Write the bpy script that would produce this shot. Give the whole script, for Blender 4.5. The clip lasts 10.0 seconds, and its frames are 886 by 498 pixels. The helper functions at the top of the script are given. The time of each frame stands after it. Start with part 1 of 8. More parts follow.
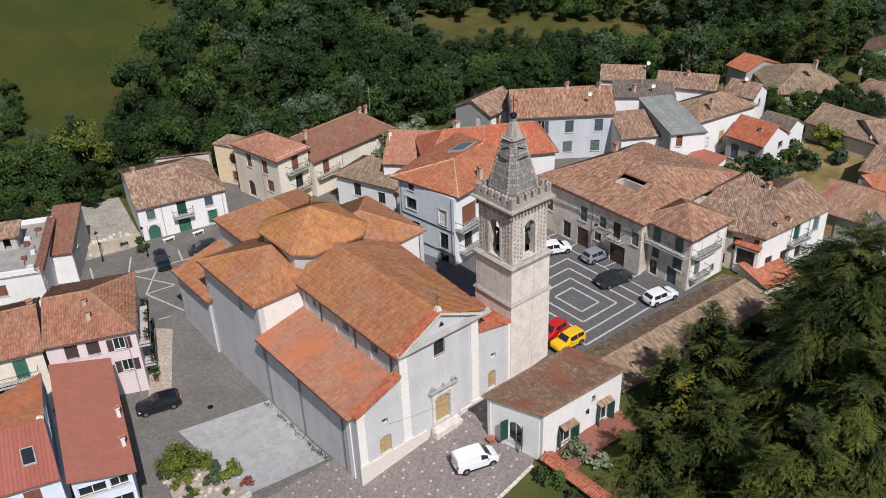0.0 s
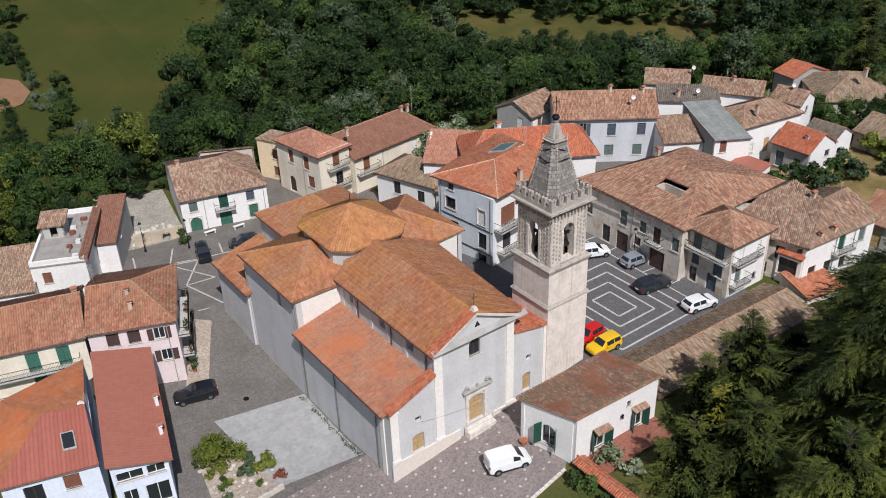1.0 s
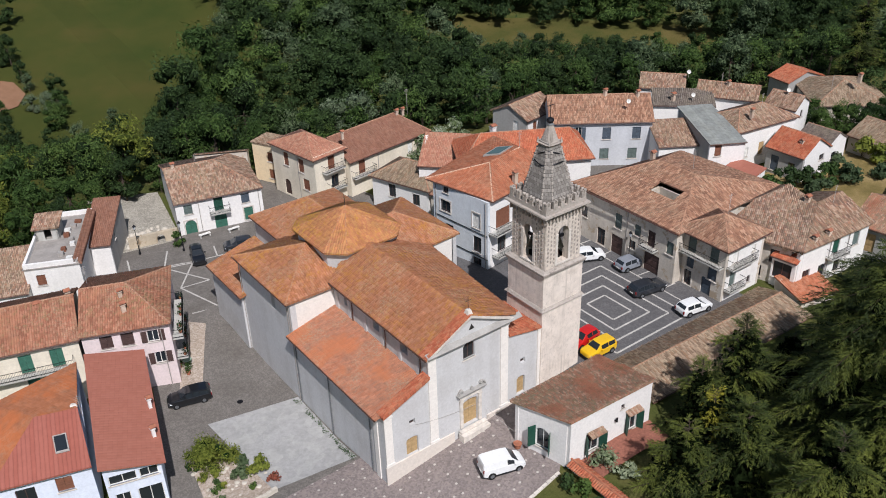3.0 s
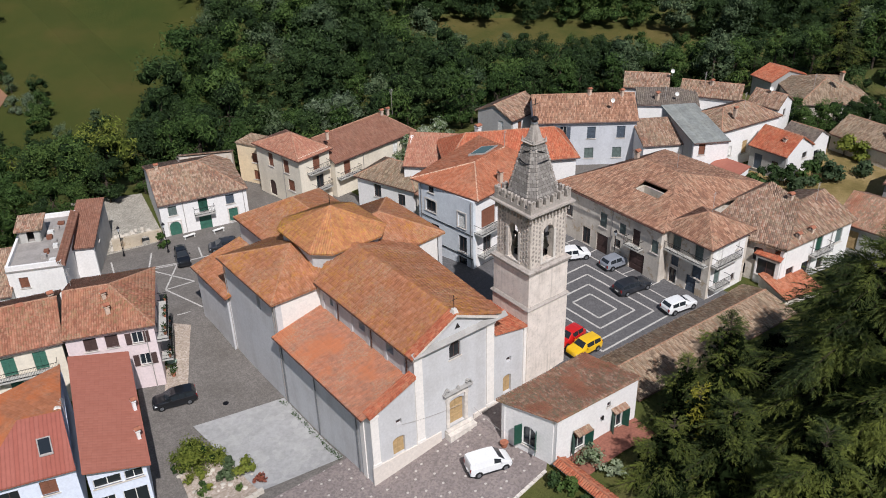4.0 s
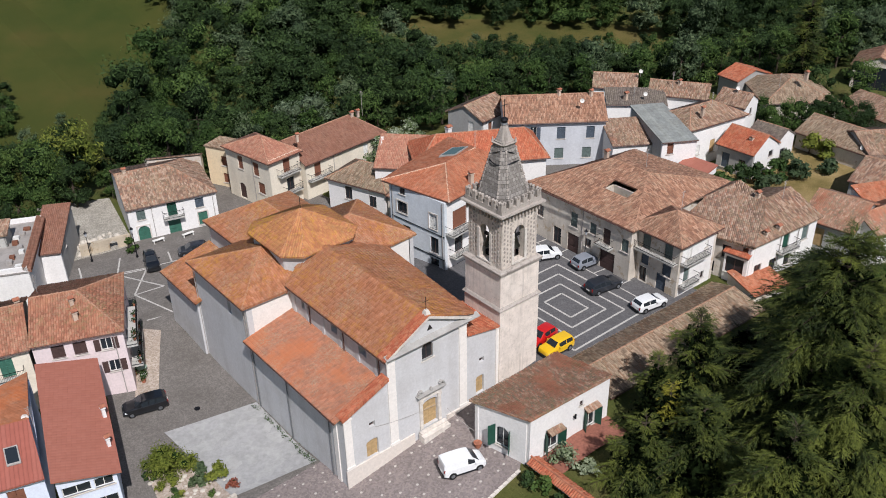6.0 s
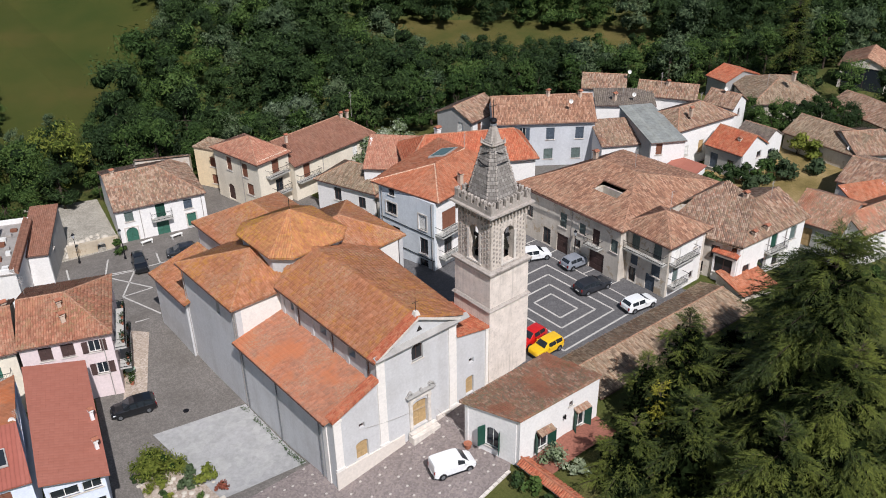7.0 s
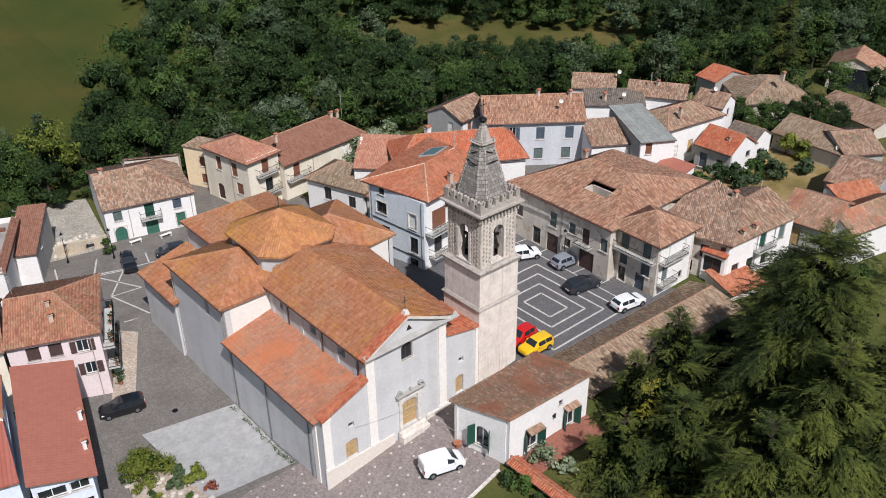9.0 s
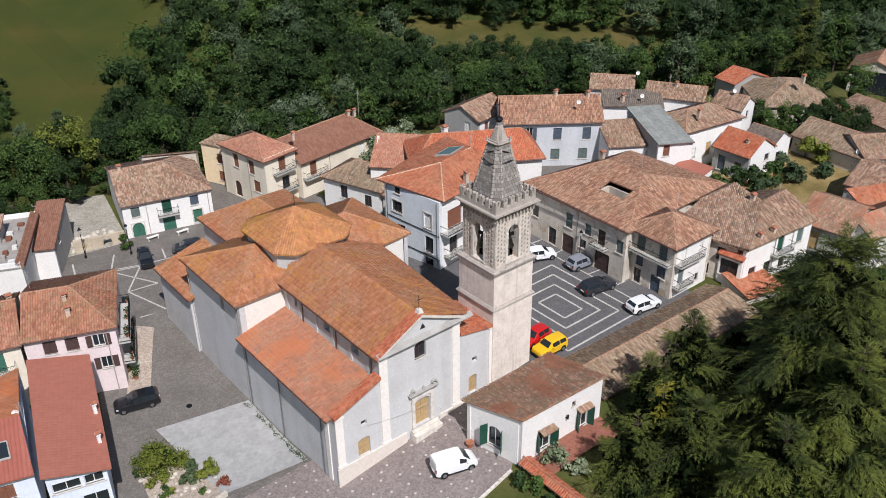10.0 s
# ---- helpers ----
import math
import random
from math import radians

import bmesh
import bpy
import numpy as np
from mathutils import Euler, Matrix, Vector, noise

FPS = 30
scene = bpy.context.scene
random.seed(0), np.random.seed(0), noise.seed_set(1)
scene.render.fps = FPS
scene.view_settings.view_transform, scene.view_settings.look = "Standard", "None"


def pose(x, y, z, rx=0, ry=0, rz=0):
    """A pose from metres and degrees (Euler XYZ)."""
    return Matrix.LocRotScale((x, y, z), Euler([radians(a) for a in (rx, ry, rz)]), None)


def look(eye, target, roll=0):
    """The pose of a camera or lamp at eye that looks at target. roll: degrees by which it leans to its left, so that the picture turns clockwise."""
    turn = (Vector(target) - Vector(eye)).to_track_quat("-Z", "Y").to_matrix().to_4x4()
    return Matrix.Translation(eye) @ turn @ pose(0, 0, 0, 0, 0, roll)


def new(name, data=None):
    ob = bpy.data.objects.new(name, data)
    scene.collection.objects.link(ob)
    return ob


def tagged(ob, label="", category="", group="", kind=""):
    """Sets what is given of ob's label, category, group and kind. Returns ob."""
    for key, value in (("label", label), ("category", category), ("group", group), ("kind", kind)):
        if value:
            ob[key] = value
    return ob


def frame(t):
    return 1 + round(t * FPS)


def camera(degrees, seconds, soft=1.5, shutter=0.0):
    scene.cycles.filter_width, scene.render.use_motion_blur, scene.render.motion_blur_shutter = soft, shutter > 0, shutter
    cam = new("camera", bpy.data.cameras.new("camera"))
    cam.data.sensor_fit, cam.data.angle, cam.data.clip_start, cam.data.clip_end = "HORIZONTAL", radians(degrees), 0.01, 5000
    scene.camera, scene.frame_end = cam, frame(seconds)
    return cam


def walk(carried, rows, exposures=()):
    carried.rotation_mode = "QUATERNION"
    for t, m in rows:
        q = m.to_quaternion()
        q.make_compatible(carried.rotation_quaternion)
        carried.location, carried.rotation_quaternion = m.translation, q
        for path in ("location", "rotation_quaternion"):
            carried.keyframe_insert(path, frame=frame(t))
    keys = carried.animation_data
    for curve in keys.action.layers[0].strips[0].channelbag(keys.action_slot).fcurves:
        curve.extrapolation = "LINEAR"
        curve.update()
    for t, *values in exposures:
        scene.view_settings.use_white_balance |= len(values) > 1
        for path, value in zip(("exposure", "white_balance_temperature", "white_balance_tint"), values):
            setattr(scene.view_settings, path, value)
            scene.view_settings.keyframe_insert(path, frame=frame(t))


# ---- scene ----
import itertools

cam = camera(53.82, 10.0, soft=1.0)
PATH = [
    (0, pose(-28.509, -48.307, 56.108, 59.645, 1.958, -39.685)),
    (0.5, pose(-28.584, -48.284, 56.144, 59.684, 1.875, -38.047)),
    (1, pose(-28.640, -48.294, 56.084, 59.752, 1.766, -36.769)),
    (1.5, pose(-28.489, -48.358, 56.001, 59.906, 1.734, -35.867)),
    (2, pose(-28.483, -48.435, 56.004, 59.851, 1.666, -36.099)),
    (2.5, pose(-28.533, -48.391, 55.989, 59.937, 1.602, -36.492)),
    (4, pose(-28.473, -48.511, 55.851, 60.043, 1.405, -37.858)),
    (4.5, pose(-28.509, -48.558, 55.799, 60.004, 1.330, -38.360)),
    (5, pose(-28.490, -48.478, 55.851, 60.058, 1.251, -38.763)),
    (5.5, pose(-28.445, -48.588, 55.862, 60.063, 1.192, -39.253)),
    (7, pose(-28.330, -48.553, 55.850, 60.111, 0.887, -40.408)),
    (7.5, pose(-28.344, -48.646, 55.763, 60.094, 0.836, -40.465)),
    (8, pose(-28.297, -48.706, 55.745, 60.136, 0.767, -40.562)),
    (8.5, pose(-28.298, -48.693, 55.728, 60.084, 0.666, -40.837)),
    (9, pose(-28.259, -48.661, 55.732, 60.130, 0.618, -40.928)),
    (9.5, pose(-28.164, -48.720, 55.632, 60.115, 0.560, -41.136)),
    (10, pose(-28.142, -48.769, 55.581, 60.186, 0.552, -39.644)),
]
walk(cam, PATH, exposures=[(0, -0.02), (4.5, 0.0), (5.7, 0.0), (6.8, 0.1), (10, 0.11)])

# ---- light ----
SUN_AZ = Vector((-0.325, -0.946, 0)).normalized()
SUN_EL = radians(51)
world = bpy.data.worlds.new("sky")
scene.world = world
world.use_nodes = True
_wn = world.node_tree.nodes
_sky = _wn.new("ShaderNodeTexSky")
_sky.sky_type = "NISHITA"
_sky.sun_disc = False
_sky.sun_elevation = SUN_EL
_sky.sun_rotation = math.atan2(SUN_AZ.x, SUN_AZ.y) % (2 * math.pi)
_sky.air_density, _sky.dust_density = 1.0, 1.0
world.node_tree.links.new(_sky.outputs[0], _wn["Background"].inputs[0])
_wn["Background"].inputs[1].default_value = 0.078
_sun = bpy.data.lights.new("sun", "SUN")
_sun.energy, _sun.angle, _sun.color = 4.6, radians(0.6), (1.0, 0.974, 1.0)
sun = new("sun", _sun)
_toward = SUN_AZ * math.cos(SUN_EL) + Vector((0, 0, math.sin(SUN_EL)))
sun.matrix_world = look((0, 0, 90), Vector((0, 0, 90)) - _toward)
scene.view_settings.exposure = 0.0


# ---- materials ----
def srgb(h):
    h = h.lstrip("#")
    out = []
    for i in (0, 2, 4):
        c = int(h[i:i + 2], 16) / 255
        out.append(c / 12.92 if c <= 0.04045 else ((c + 0.055) / 1.055) ** 2.4)
    return (*out, 1.0)


class Nodes:
    """A short way to write a node material."""

    def __init__(self, name, rough=0.85, metal=0.0, spec=0.3):
        self.mat = bpy.data.materials.new(name)
        self.mat.use_nodes = True
        self.t = self.mat.node_tree
        self.bsdf = self.t.nodes["Principled BSDF"]
        self.bsdf.inputs["Roughness"].default_value = rough
        self.bsdf.inputs["Metallic"].default_value = metal
        self.bsdf.inputs["Specular IOR Level"].default_value = spec

    def add(self, kind):
        return self.t.nodes.new("ShaderNode" + kind)

    def put(self, value, socket):
        if isinstance(value, bpy.types.NodeSocket):
            self.t.links.new(value, socket)
        else:
            socket.default_value = value

    def math(self, op, a, b=0.0, c=0.0):
        n = self.add("Math")
        n.operation = op
        for i, v in enumerate((a, b, c)):
            self.put(v, n.inputs[i])
        return n.outputs[0]

    def mix(self, fac, a, b, blend="MIX"):
        n = self.add("Mix")
        n.data_type, n.blend_type = "RGBA", blend
        self.put(fac, n.inputs[0])
        self.put(a, n.inputs[6])
        self.put(b, n.inputs[7])
        return n.outputs[2]

    def pos(self):
        return self.add("NewGeometry").outputs["Position"]

    def noise(self, scale, detail=3.0, rough=0.55, vec=None, stretch=None):
        n = self.add("TexNoise")
        n.inputs["Scale"].default_value = scale
        n.inputs["Detail"].default_value = detail
        n.inputs["Roughness"].default_value = rough
        v = vec or self.pos()
        if stretch:
            m = self.add("Mapping")
            m.inputs["Scale"].default_value = stretch
            self.t.links.new(v, m.inputs[0])
            v = m.outputs[0]
        self.t.links.new(v, n.inputs["Vector"])
        return n.outputs["Fac"]

    def ramp(self, fac, stops, constant=False):
        n = self.add("ValToRGB")
        els = n.color_ramp.elements
        if constant:
            n.color_ramp.interpolation = "CONSTANT"
        while len(els) < len(stops):
            els.new(0.5)
        for el, (p, c) in zip(els, stops):
            el.position = p
            el.color = c if len(c) == 4 else (*c, 1)
        self.put(fac, n.inputs[0])
        return n.outputs[0]

    def range(self, v, a, b, lo=0.0, hi=1.0):
        n = self.add("MapRange")
        for i, q in enumerate((v, a, b, lo, hi)):
            self.put(q, n.inputs[i])
        return n.outputs[0]

    def colour(self, c):
        self.put(c, self.bsdf.inputs["Base Color"])
        return self

    def bump(self, height, dist=0.02, strength=0.6):
        n = self.add("Bump")
        n.inputs["Strength"].default_value = strength
        n.inputs["Distance"].default_value = dist
        self.put(height, n.inputs["Height"])
        self.t.links.new(n.outputs[0], self.bsdf.inputs["Normal"])
        return self


def grey(v):
    return (v, v, v, 1.0)


def plain(name, col, rough=0.6, metal=0.0, spec=0.4, vary=0.12, scale=3.0):
    """Paint, wood or metal with slight mottling."""
    n = Nodes(name, rough, metal, spec)
    f = n.noise(scale, 4)
    c = srgb(col)
    dark = tuple(v * (1 - vary * 2) for v in c[:3]) + (1,)
    lite = tuple(min(1, v * (1 + vary)) for v in c[:3]) + (1,)
    n.colour(n.ramp(f, [(0.3, dark), (0.7, lite)]))
    return n.mat


def plaster(name, col, dirt="#8a857c", amount=0.45, peel=None, streak=0.5):
    """Rendered wall: blotches, rain streaks, fine grit."""
    n = Nodes(name, 0.92, 0, 0.2)
    c, d = srgb(col), srgb(dirt)
    big = n.noise(0.35, 5, 0.65)
    small = n.noise(4.0, 5, 0.7)
    streaks = n.noise(1.0, 4, 0.6, stretch=(0.7, 0.7, 0.12))
    m = n.range(n.math("ADD", n.math("MULTIPLY", big, 0.5), n.math("MULTIPLY", streaks, streak)), 0.42, 0.75, 0, amount)
    base = n.mix(m, c, d)
    fine = n.range(small, 0.3, 0.75, 0.86, 1.06)
    comb = n.add("CombineColor")
    for i in range(3):
        n.put(fine, comb.inputs[i])
    base = n.mix(1.0, base, comb.outputs[0], "MULTIPLY")
    if peel:
        p = n.range(n.noise(0.8, 6, 0.7), 0.56, 0.62)
        base = n.mix(p, base, srgb(peel))
    n.colour(base)
    n.bump(n.noise(14, 4), 0.015, 0.5)
    return n.mat


def weathered(name, col, soot, amount):
    """Old stone: blotches, narrow dark rain streaks and pitted patches."""
    n = Nodes(name, 0.95, 0, 0.15)
    runs = n.range(n.noise(1.0, 5, 0.65, stretch=(2.6, 2.6, 0.16)), 0.48, 0.72)
    zone = n.range(n.noise(0.4, 4, 0.6), 0.35, 0.62)
    pits = n.range(n.noise(3.2, 6, 0.8), 0.52, 0.68)
    f = n.math("MULTIPLY", n.math("MAXIMUM", n.math("MULTIPLY", runs, zone), n.math("MULTIPLY", pits, 0.6)), amount)
    c = n.mix(n.range(n.noise(0.9, 5, 0.7), 0.35, 0.7, 0, 0.35), srgb(col), srgb("#9c9288"))
    n.colour(n.mix(f, c, srgb(soot)))
    n.bump(n.math("SUBTRACT", n.noise(9, 5, 0.7), pits), 0.03, 0.6)
    return n.mat


TILED = {}


def tiles(name, tones, moss=None, moss_amt=0.5, col_w=0.23, row_h=0.34, stain="#3d2c24", stain_amt=0.35, relief=0.05, patch=None, rough=0.9, joint=0.5, lichen=0.3, calm=0.08, wear=1.0):
    """Clay roof tiles laid in columns and courses, in metres of the UV map."""
    n = Nodes(name, rough, 0, 0.15)
    uv = n.add("UVMap").outputs[0]
    sep = n.add("SeparateXYZ")
    n.t.links.new(uv, sep.inputs[0])
    wob = n.noise(0.9, 2, 0.5)
    u = n.math("ADD", sep.outputs[0], n.math("MULTIPLY", wob, 0.10))
    v = n.math("ADD", sep.outputs[1], n.math("MULTIPLY", n.noise(0.6, 2, 0.5), 0.16))
    cu, cv = n.math("DIVIDE", u, col_w), n.math("DIVIDE", v, row_h)
    fu, fv = n.math("FLOOR", cu), n.math("FLOOR", cv)
    xu, xv = n.math("FRACT", cu), n.math("FRACT", cv)
    cell = n.add("CombineXYZ")
    n.put(fu, cell.inputs[0]); n.put(fv, cell.inputs[1])
    wn = n.add("TexWhiteNoise")
    wn.noise_dimensions = "2D"
    n.t.links.new(cell.outputs[0], wn.inputs["Vector"])
    step = 1.0 / len(tones)
    col = n.ramp(wn.outputs["Value"], [(i * step, srgb(t)) for i, t in enumerate(tones)], True)
    mean = srgb(tones[len(tones) // 2])
    col = n.mix(calm, col, mean)
    mott = n.range(n.noise(1.7, 6, 0.75), 0.3, 0.7, 1 - 0.28 * wear, 1 + 0.2 * wear)
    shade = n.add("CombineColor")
    for i in range(3):
        n.put(mott, shade.inputs[i])
    col = n.mix(1.0, col, shade.outputs[0], "MULTIPLY")
    if patch:
        pf = n.range(n.noise(0.22, 3, 0.6), 0.50, 0.58)
        col = n.mix(n.math("MULTIPLY", pf, 0.75), col, srgb(patch))
    st = n.range(n.noise(0.45, 6, 0.7), 0.45, 0.8, 0, stain_amt)
    col = n.mix(st, col, srgb(stain))
    runs = n.range(n.noise(1.0, 3, 0.6, vec=uv, stretch=(2.2, 0.22, 1)), 0.5, 0.8, 0, stain_amt * 0.8)
    col = n.mix(runs, col, srgb(stain))
    if moss:
        mo = n.range(n.math("MULTIPLY", n.noise(0.18, 3, 0.6), n.range(n.noise(2.5, 5, 0.7), 0.3, 0.65)), 0.28, 0.52, 0, moss_amt)
        col = n.mix(mo, col, srgb(moss))
    lich = n.range(n.math("MULTIPLY", n.range(n.noise(0.33, 4, 0.65), 0.42, 0.62), n.range(n.noise(5.0, 4, 0.7), 0.42, 0.6)), 0.15, 0.8, 0, lichen)
    col = n.mix(lich, col, srgb("#a59b84"))
    # shade painted dark at each course's lower edge and between the columns
    gap = n.math("MULTIPLY", n.range(xv, 0.0, 0.16, 1, 0), joint)
    gap = n.math("MAXIMUM", gap, n.math("MULTIPLY", n.range(n.math("ABSOLUTE", n.math("SUBTRACT", xu, 0.5)), 0.40, 0.5), joint * 0.8))
    col = n.mix(gap, col, srgb("#3a2a22"))
    # joints between the courses and the trough between columns lie lower
    barrel = n.math("SINE", n.math("MULTIPLY", xu, math.pi))
    lip = n.math("SUBTRACT", 1.0, xv)
    hgt = n.math("ADD", n.math("MULTIPLY", barrel, 1.0), n.math("MULTIPLY", lip, 0.55))
    hgt = n.math("ADD", hgt, n.math("MULTIPLY", n.noise(3.0, 4), 0.9))
    n.colour(col)
    n.bump(hgt, relief, 0.9)
    if row_h < 1 and relief >= 0.03:
        TILED[n.mat] = (col_w, row_h)
    return n.mat


def glass(name, tint=(0.02, 0.025, 0.03, 1)):
    n = Nodes(name, 0.06, 0, 0.6)
    n.colour(tint)
    return n.mat


M = {}
M["church_wall"] = plaster("church_plaster", "#c9c8c7", "#98928b", 0.6, streak=0.4)
M["pilaster"] = plaster("white_pilaster", "#e8e2da", "#c8c0b6", 0.3, streak=0.3)
M["white"] = plaster("white_plaster", "#e8e5e1", "#b5b0a9", 0.4, streak=0.35)
M["cream"] = plaster("cream_plaster", "#e6dcc9", "#a89c8a", 0.5)
M["peach"] = plaster("peach_plaster", "#ead6b4", "#b09a7c", 0.35)
M["pink"] = plaster("pink_plaster", "#e3d2d0", "#b7a7a4", 0.35)
M["blue"] = plaster("pale_blue_plaster", "#dde2e5", "#a4a9ae", 0.5)
M["old"] = plaster("weathered_plaster", "#d8cfc2", "#857b6e", 0.7, peel="#b3a28c")
M["grey_wall"] = plaster("grey_render", "#a9a7a3", "#7f7c78", 0.5)
M["tower_stone"] = weathered("tower_stone", "#e8dcd0", "#5f554a", 0.5)
M["belfry_stone"] = weathered("belfry_stone", "#d6cabd", "#463d34", 0.95)
M["tower_dirty"] = weathered("soot_stained_stone", "#aea59c", "#4f4841", 0.75)
M["pale_grey"] = plaster("pale_grey_plaster", "#c9cbce", "#94969a", 0.5)
# darker than the wall: the studs' shadows are put into their colour
M["tower_dark"] = plain("darkened_stud_stone", "#aaa198", 0.95, vary=0.25)
M["red_paint"] = plaster("raspberry_plaster", "#b8505c", "#8c4049", 0.3)
M["lilac"] = plaster("white_blue_plaster", "#dfe5f2", "#aab0bd", 0.3)
M["tile_church"] = tiles("church_roof_tile", ["#ad7456", "#b47a5c", "#a16a4d", "#b88366", "#a56d4b"], moss="#b5803c", moss_amt=0.7, stain_amt=0.32, stain="#54443a", col_w=0.24, row_h=0.42, joint=0.18, calm=0.25, lichen=0.35)
M["tile_aisle"] = tiles("aisle_roof_tile", ["#b97a5e", "#b07c64", "#a4745e", "#be8266", "#b27154"], patch="#c07650", col_w=0.24, row_h=0.42, joint=0.18, calm=0.3, stain_amt=0.3, stain="#7d6a5a", lichen=0.4)
M["tile_dome"] = tiles("dome_roof_tile", ["#b87c56", "#bd8658", "#ae7452", "#c08d5c"], moss="#be8f30", moss_amt=0.75, joint=0.18, calm=0.3, col_w=0.24, row_h=0.42, stain_amt=0.3, lichen=0.1)
M["tile_pink_house"] = tiles("faded_roof_tile", ["#a26c56", "#a97660", "#93624e", "#ac7d66", "#9b6e58"], moss="#807652", moss_amt=0.55, patch="#a9765c", stain_amt=0.4, joint=0.35)
M["tile_new"] = tiles("new_orange_roof_tile", ["#b8694d", "#bf7355", "#ae6047", "#bd7a5c"], stain_amt=0.2, lichen=0.2)
M["tile_orange"] = tiles("orange_roof_tile", ["#b36e51", "#bb785a", "#a6664c", "#b77d61"], stain_amt=0.3, lichen=0.2)
M["tile_old"] = tiles("old_roof_tile", ["#9b7e6a", "#ab8f7a", "#846a5b", "#9b735f", "#b29986", "#7a6456"], moss="#857a5e", moss_amt=0.4, stain_amt=0.35, col_w=0.2, row_h=0.44, joint=0.4)
M["tile_pal"] = tiles("palazzo_roof_tile", ["#a17760", "#ae856c", "#8f6853", "#b69078", "#98705c", "#826150"], stain_amt=0.3, col_w=0.2, row_h=0.44, joint=0.45)
M["tile_grey"] = tiles("grey_roof_tile", ["#947f6c", "#a58f7a", "#7f6b59", "#94765f", "#ad9880"], moss="#78735f", moss_amt=0.5, stain_amt=0.35, col_w=0.2, row_h=0.44, joint=0.4)
M["tile_mossy"] = tiles("stained_roof_tile", ["#ac8770", "#ad7c66", "#9a7c68", "#c09c86", "#a07662", "#8e7d69"], moss="#77704e", moss_amt=0.6, patch="#b4745a", stain_amt=0.5, col_w=0.2, row_h=0.3, joint=0.15)
M["tile_brown"] = tiles("brown_roof_tile", ["#886150", "#8f6959", "#835c4c", "#8c6452"], stain_amt=0.15, relief=0.03, lichen=0.1)
M["tile_pinkish"] = tiles("pinkish_roof_tile", ["#ad7862", "#b5826b", "#a26f5c", "#b28871"], stain_amt=0.2, relief=0.03, lichen=0.1)
M["metal_red"] = tiles("red_sheet_roof", ["#9d5d50", "#9d5d50", "#a16255"], col_w=0.34, row_h=30.0, stain_amt=0.08, relief=0.05, rough=0.55, joint=0.4, lichen=0.0, wear=0.35)
M["metal_brick"] = tiles("brick_red_sheet_roof", ["#a06656", "#a26858", "#9e6454"], col_w=0.35, row_h=0.38, stain_amt=0.05, relief=0.012, rough=0.6, joint=0.05, lichen=0.0, wear=0.25)
M["sheet_patched"] = tiles("patched_orange_roof", ["#a56a4c", "#a96e50", "#a06648"], patch="#bb6c42", col_w=0.3, row_h=0.38, stain_amt=0.3, relief=0.012, rough=0.8, joint=0.06, lichen=0.15, wear=0.6)
M["metal_grey"] = tiles("grey_sheet_roof", ["#8d908b", "#92958f", "#888b87"], col_w=0.5, row_h=40.0, stain_amt=0.3, relief=0.02, joint=0.08, lichen=0.1)
M["tile_dark"] = tiles("dark_grey_roof_tile", ["#6f665e", "#786e65", "#665d56", "#7d736a"], stain_amt=0.4, col_w=0.3)
M["ledge_grey"] = plaster("stained_ledge", "#a8a5a0", "#77736d", 0.7)
M["ridge"] = plain("ridge_mortar", "#a88068", 0.95, vary=0.25)
M["ridge_church"] = plain("church_ridge_tile", "#b08262", 0.95, vary=0.2)
M["ridge_pale"] = plain("pale_ridge_mortar", "#d3b49b", 0.95, vary=0.2)
M["dark_wood"] = plain("dark_brown_shutter", "#4a3733", 0.7)
M["brown_wood"] = plain("brown_shutter", "#7a4f3c", 0.7)
M["ochre_door"] = plain("ochre_wood_door", "#b0946a", 0.7, vary=0.1)
M["green_wood"] = plain("green_shutter", "#3a6858", 0.6)
M["green_dark"] = plain("dark_green_shutter", "#1f4a3c", 0.6)
M["grey_shutter"] = plain("grey_green_shutter", "#5d6a66", 0.6)
M["slate_shutter"] = plain("slate_shutter", "#4b5560", 0.6)
M["frame_white"] = plain("white_window_frame", "#dcdad4", 0.5)
M["stone_trim"] = plain("pale_stone_trim", "#d2cac0", 0.9, vary=0.12, scale=2)
M["plinth"] = plaster("stone_plinth", "#d8cec3", "#a39788", 0.6, streak=0.2)
M["gutter"] = plain("brown_gutter", "#5a3f37", 0.5)
M["gutter_grey"] = plain("grey_downpipe", "#a09a94", 0.5)
M["iron"] = plain("dark_iron", "#26262a", 0.5, 0.6)
M["bronze"] = plain("dark_bronze", "#3c3a32", 0.45, 0.8)
M["concrete"] = plaster("concrete", "#b9b7b0", "#8e8c86", 0.5)
M["glass"] = glass("window_glass")
# near-black stands in for shade inside rooms, belfry and vent
M["inside"] = plain("shade_dark_interior", "#2a2624", 0.95)
M["chimney"] = plaster("chimney_plaster", "#cdb9a6", "#8a6f5e", 0.6)
M["terracotta"] = plain("terracotta", "#a0664e", 0.85, vary=0.2)


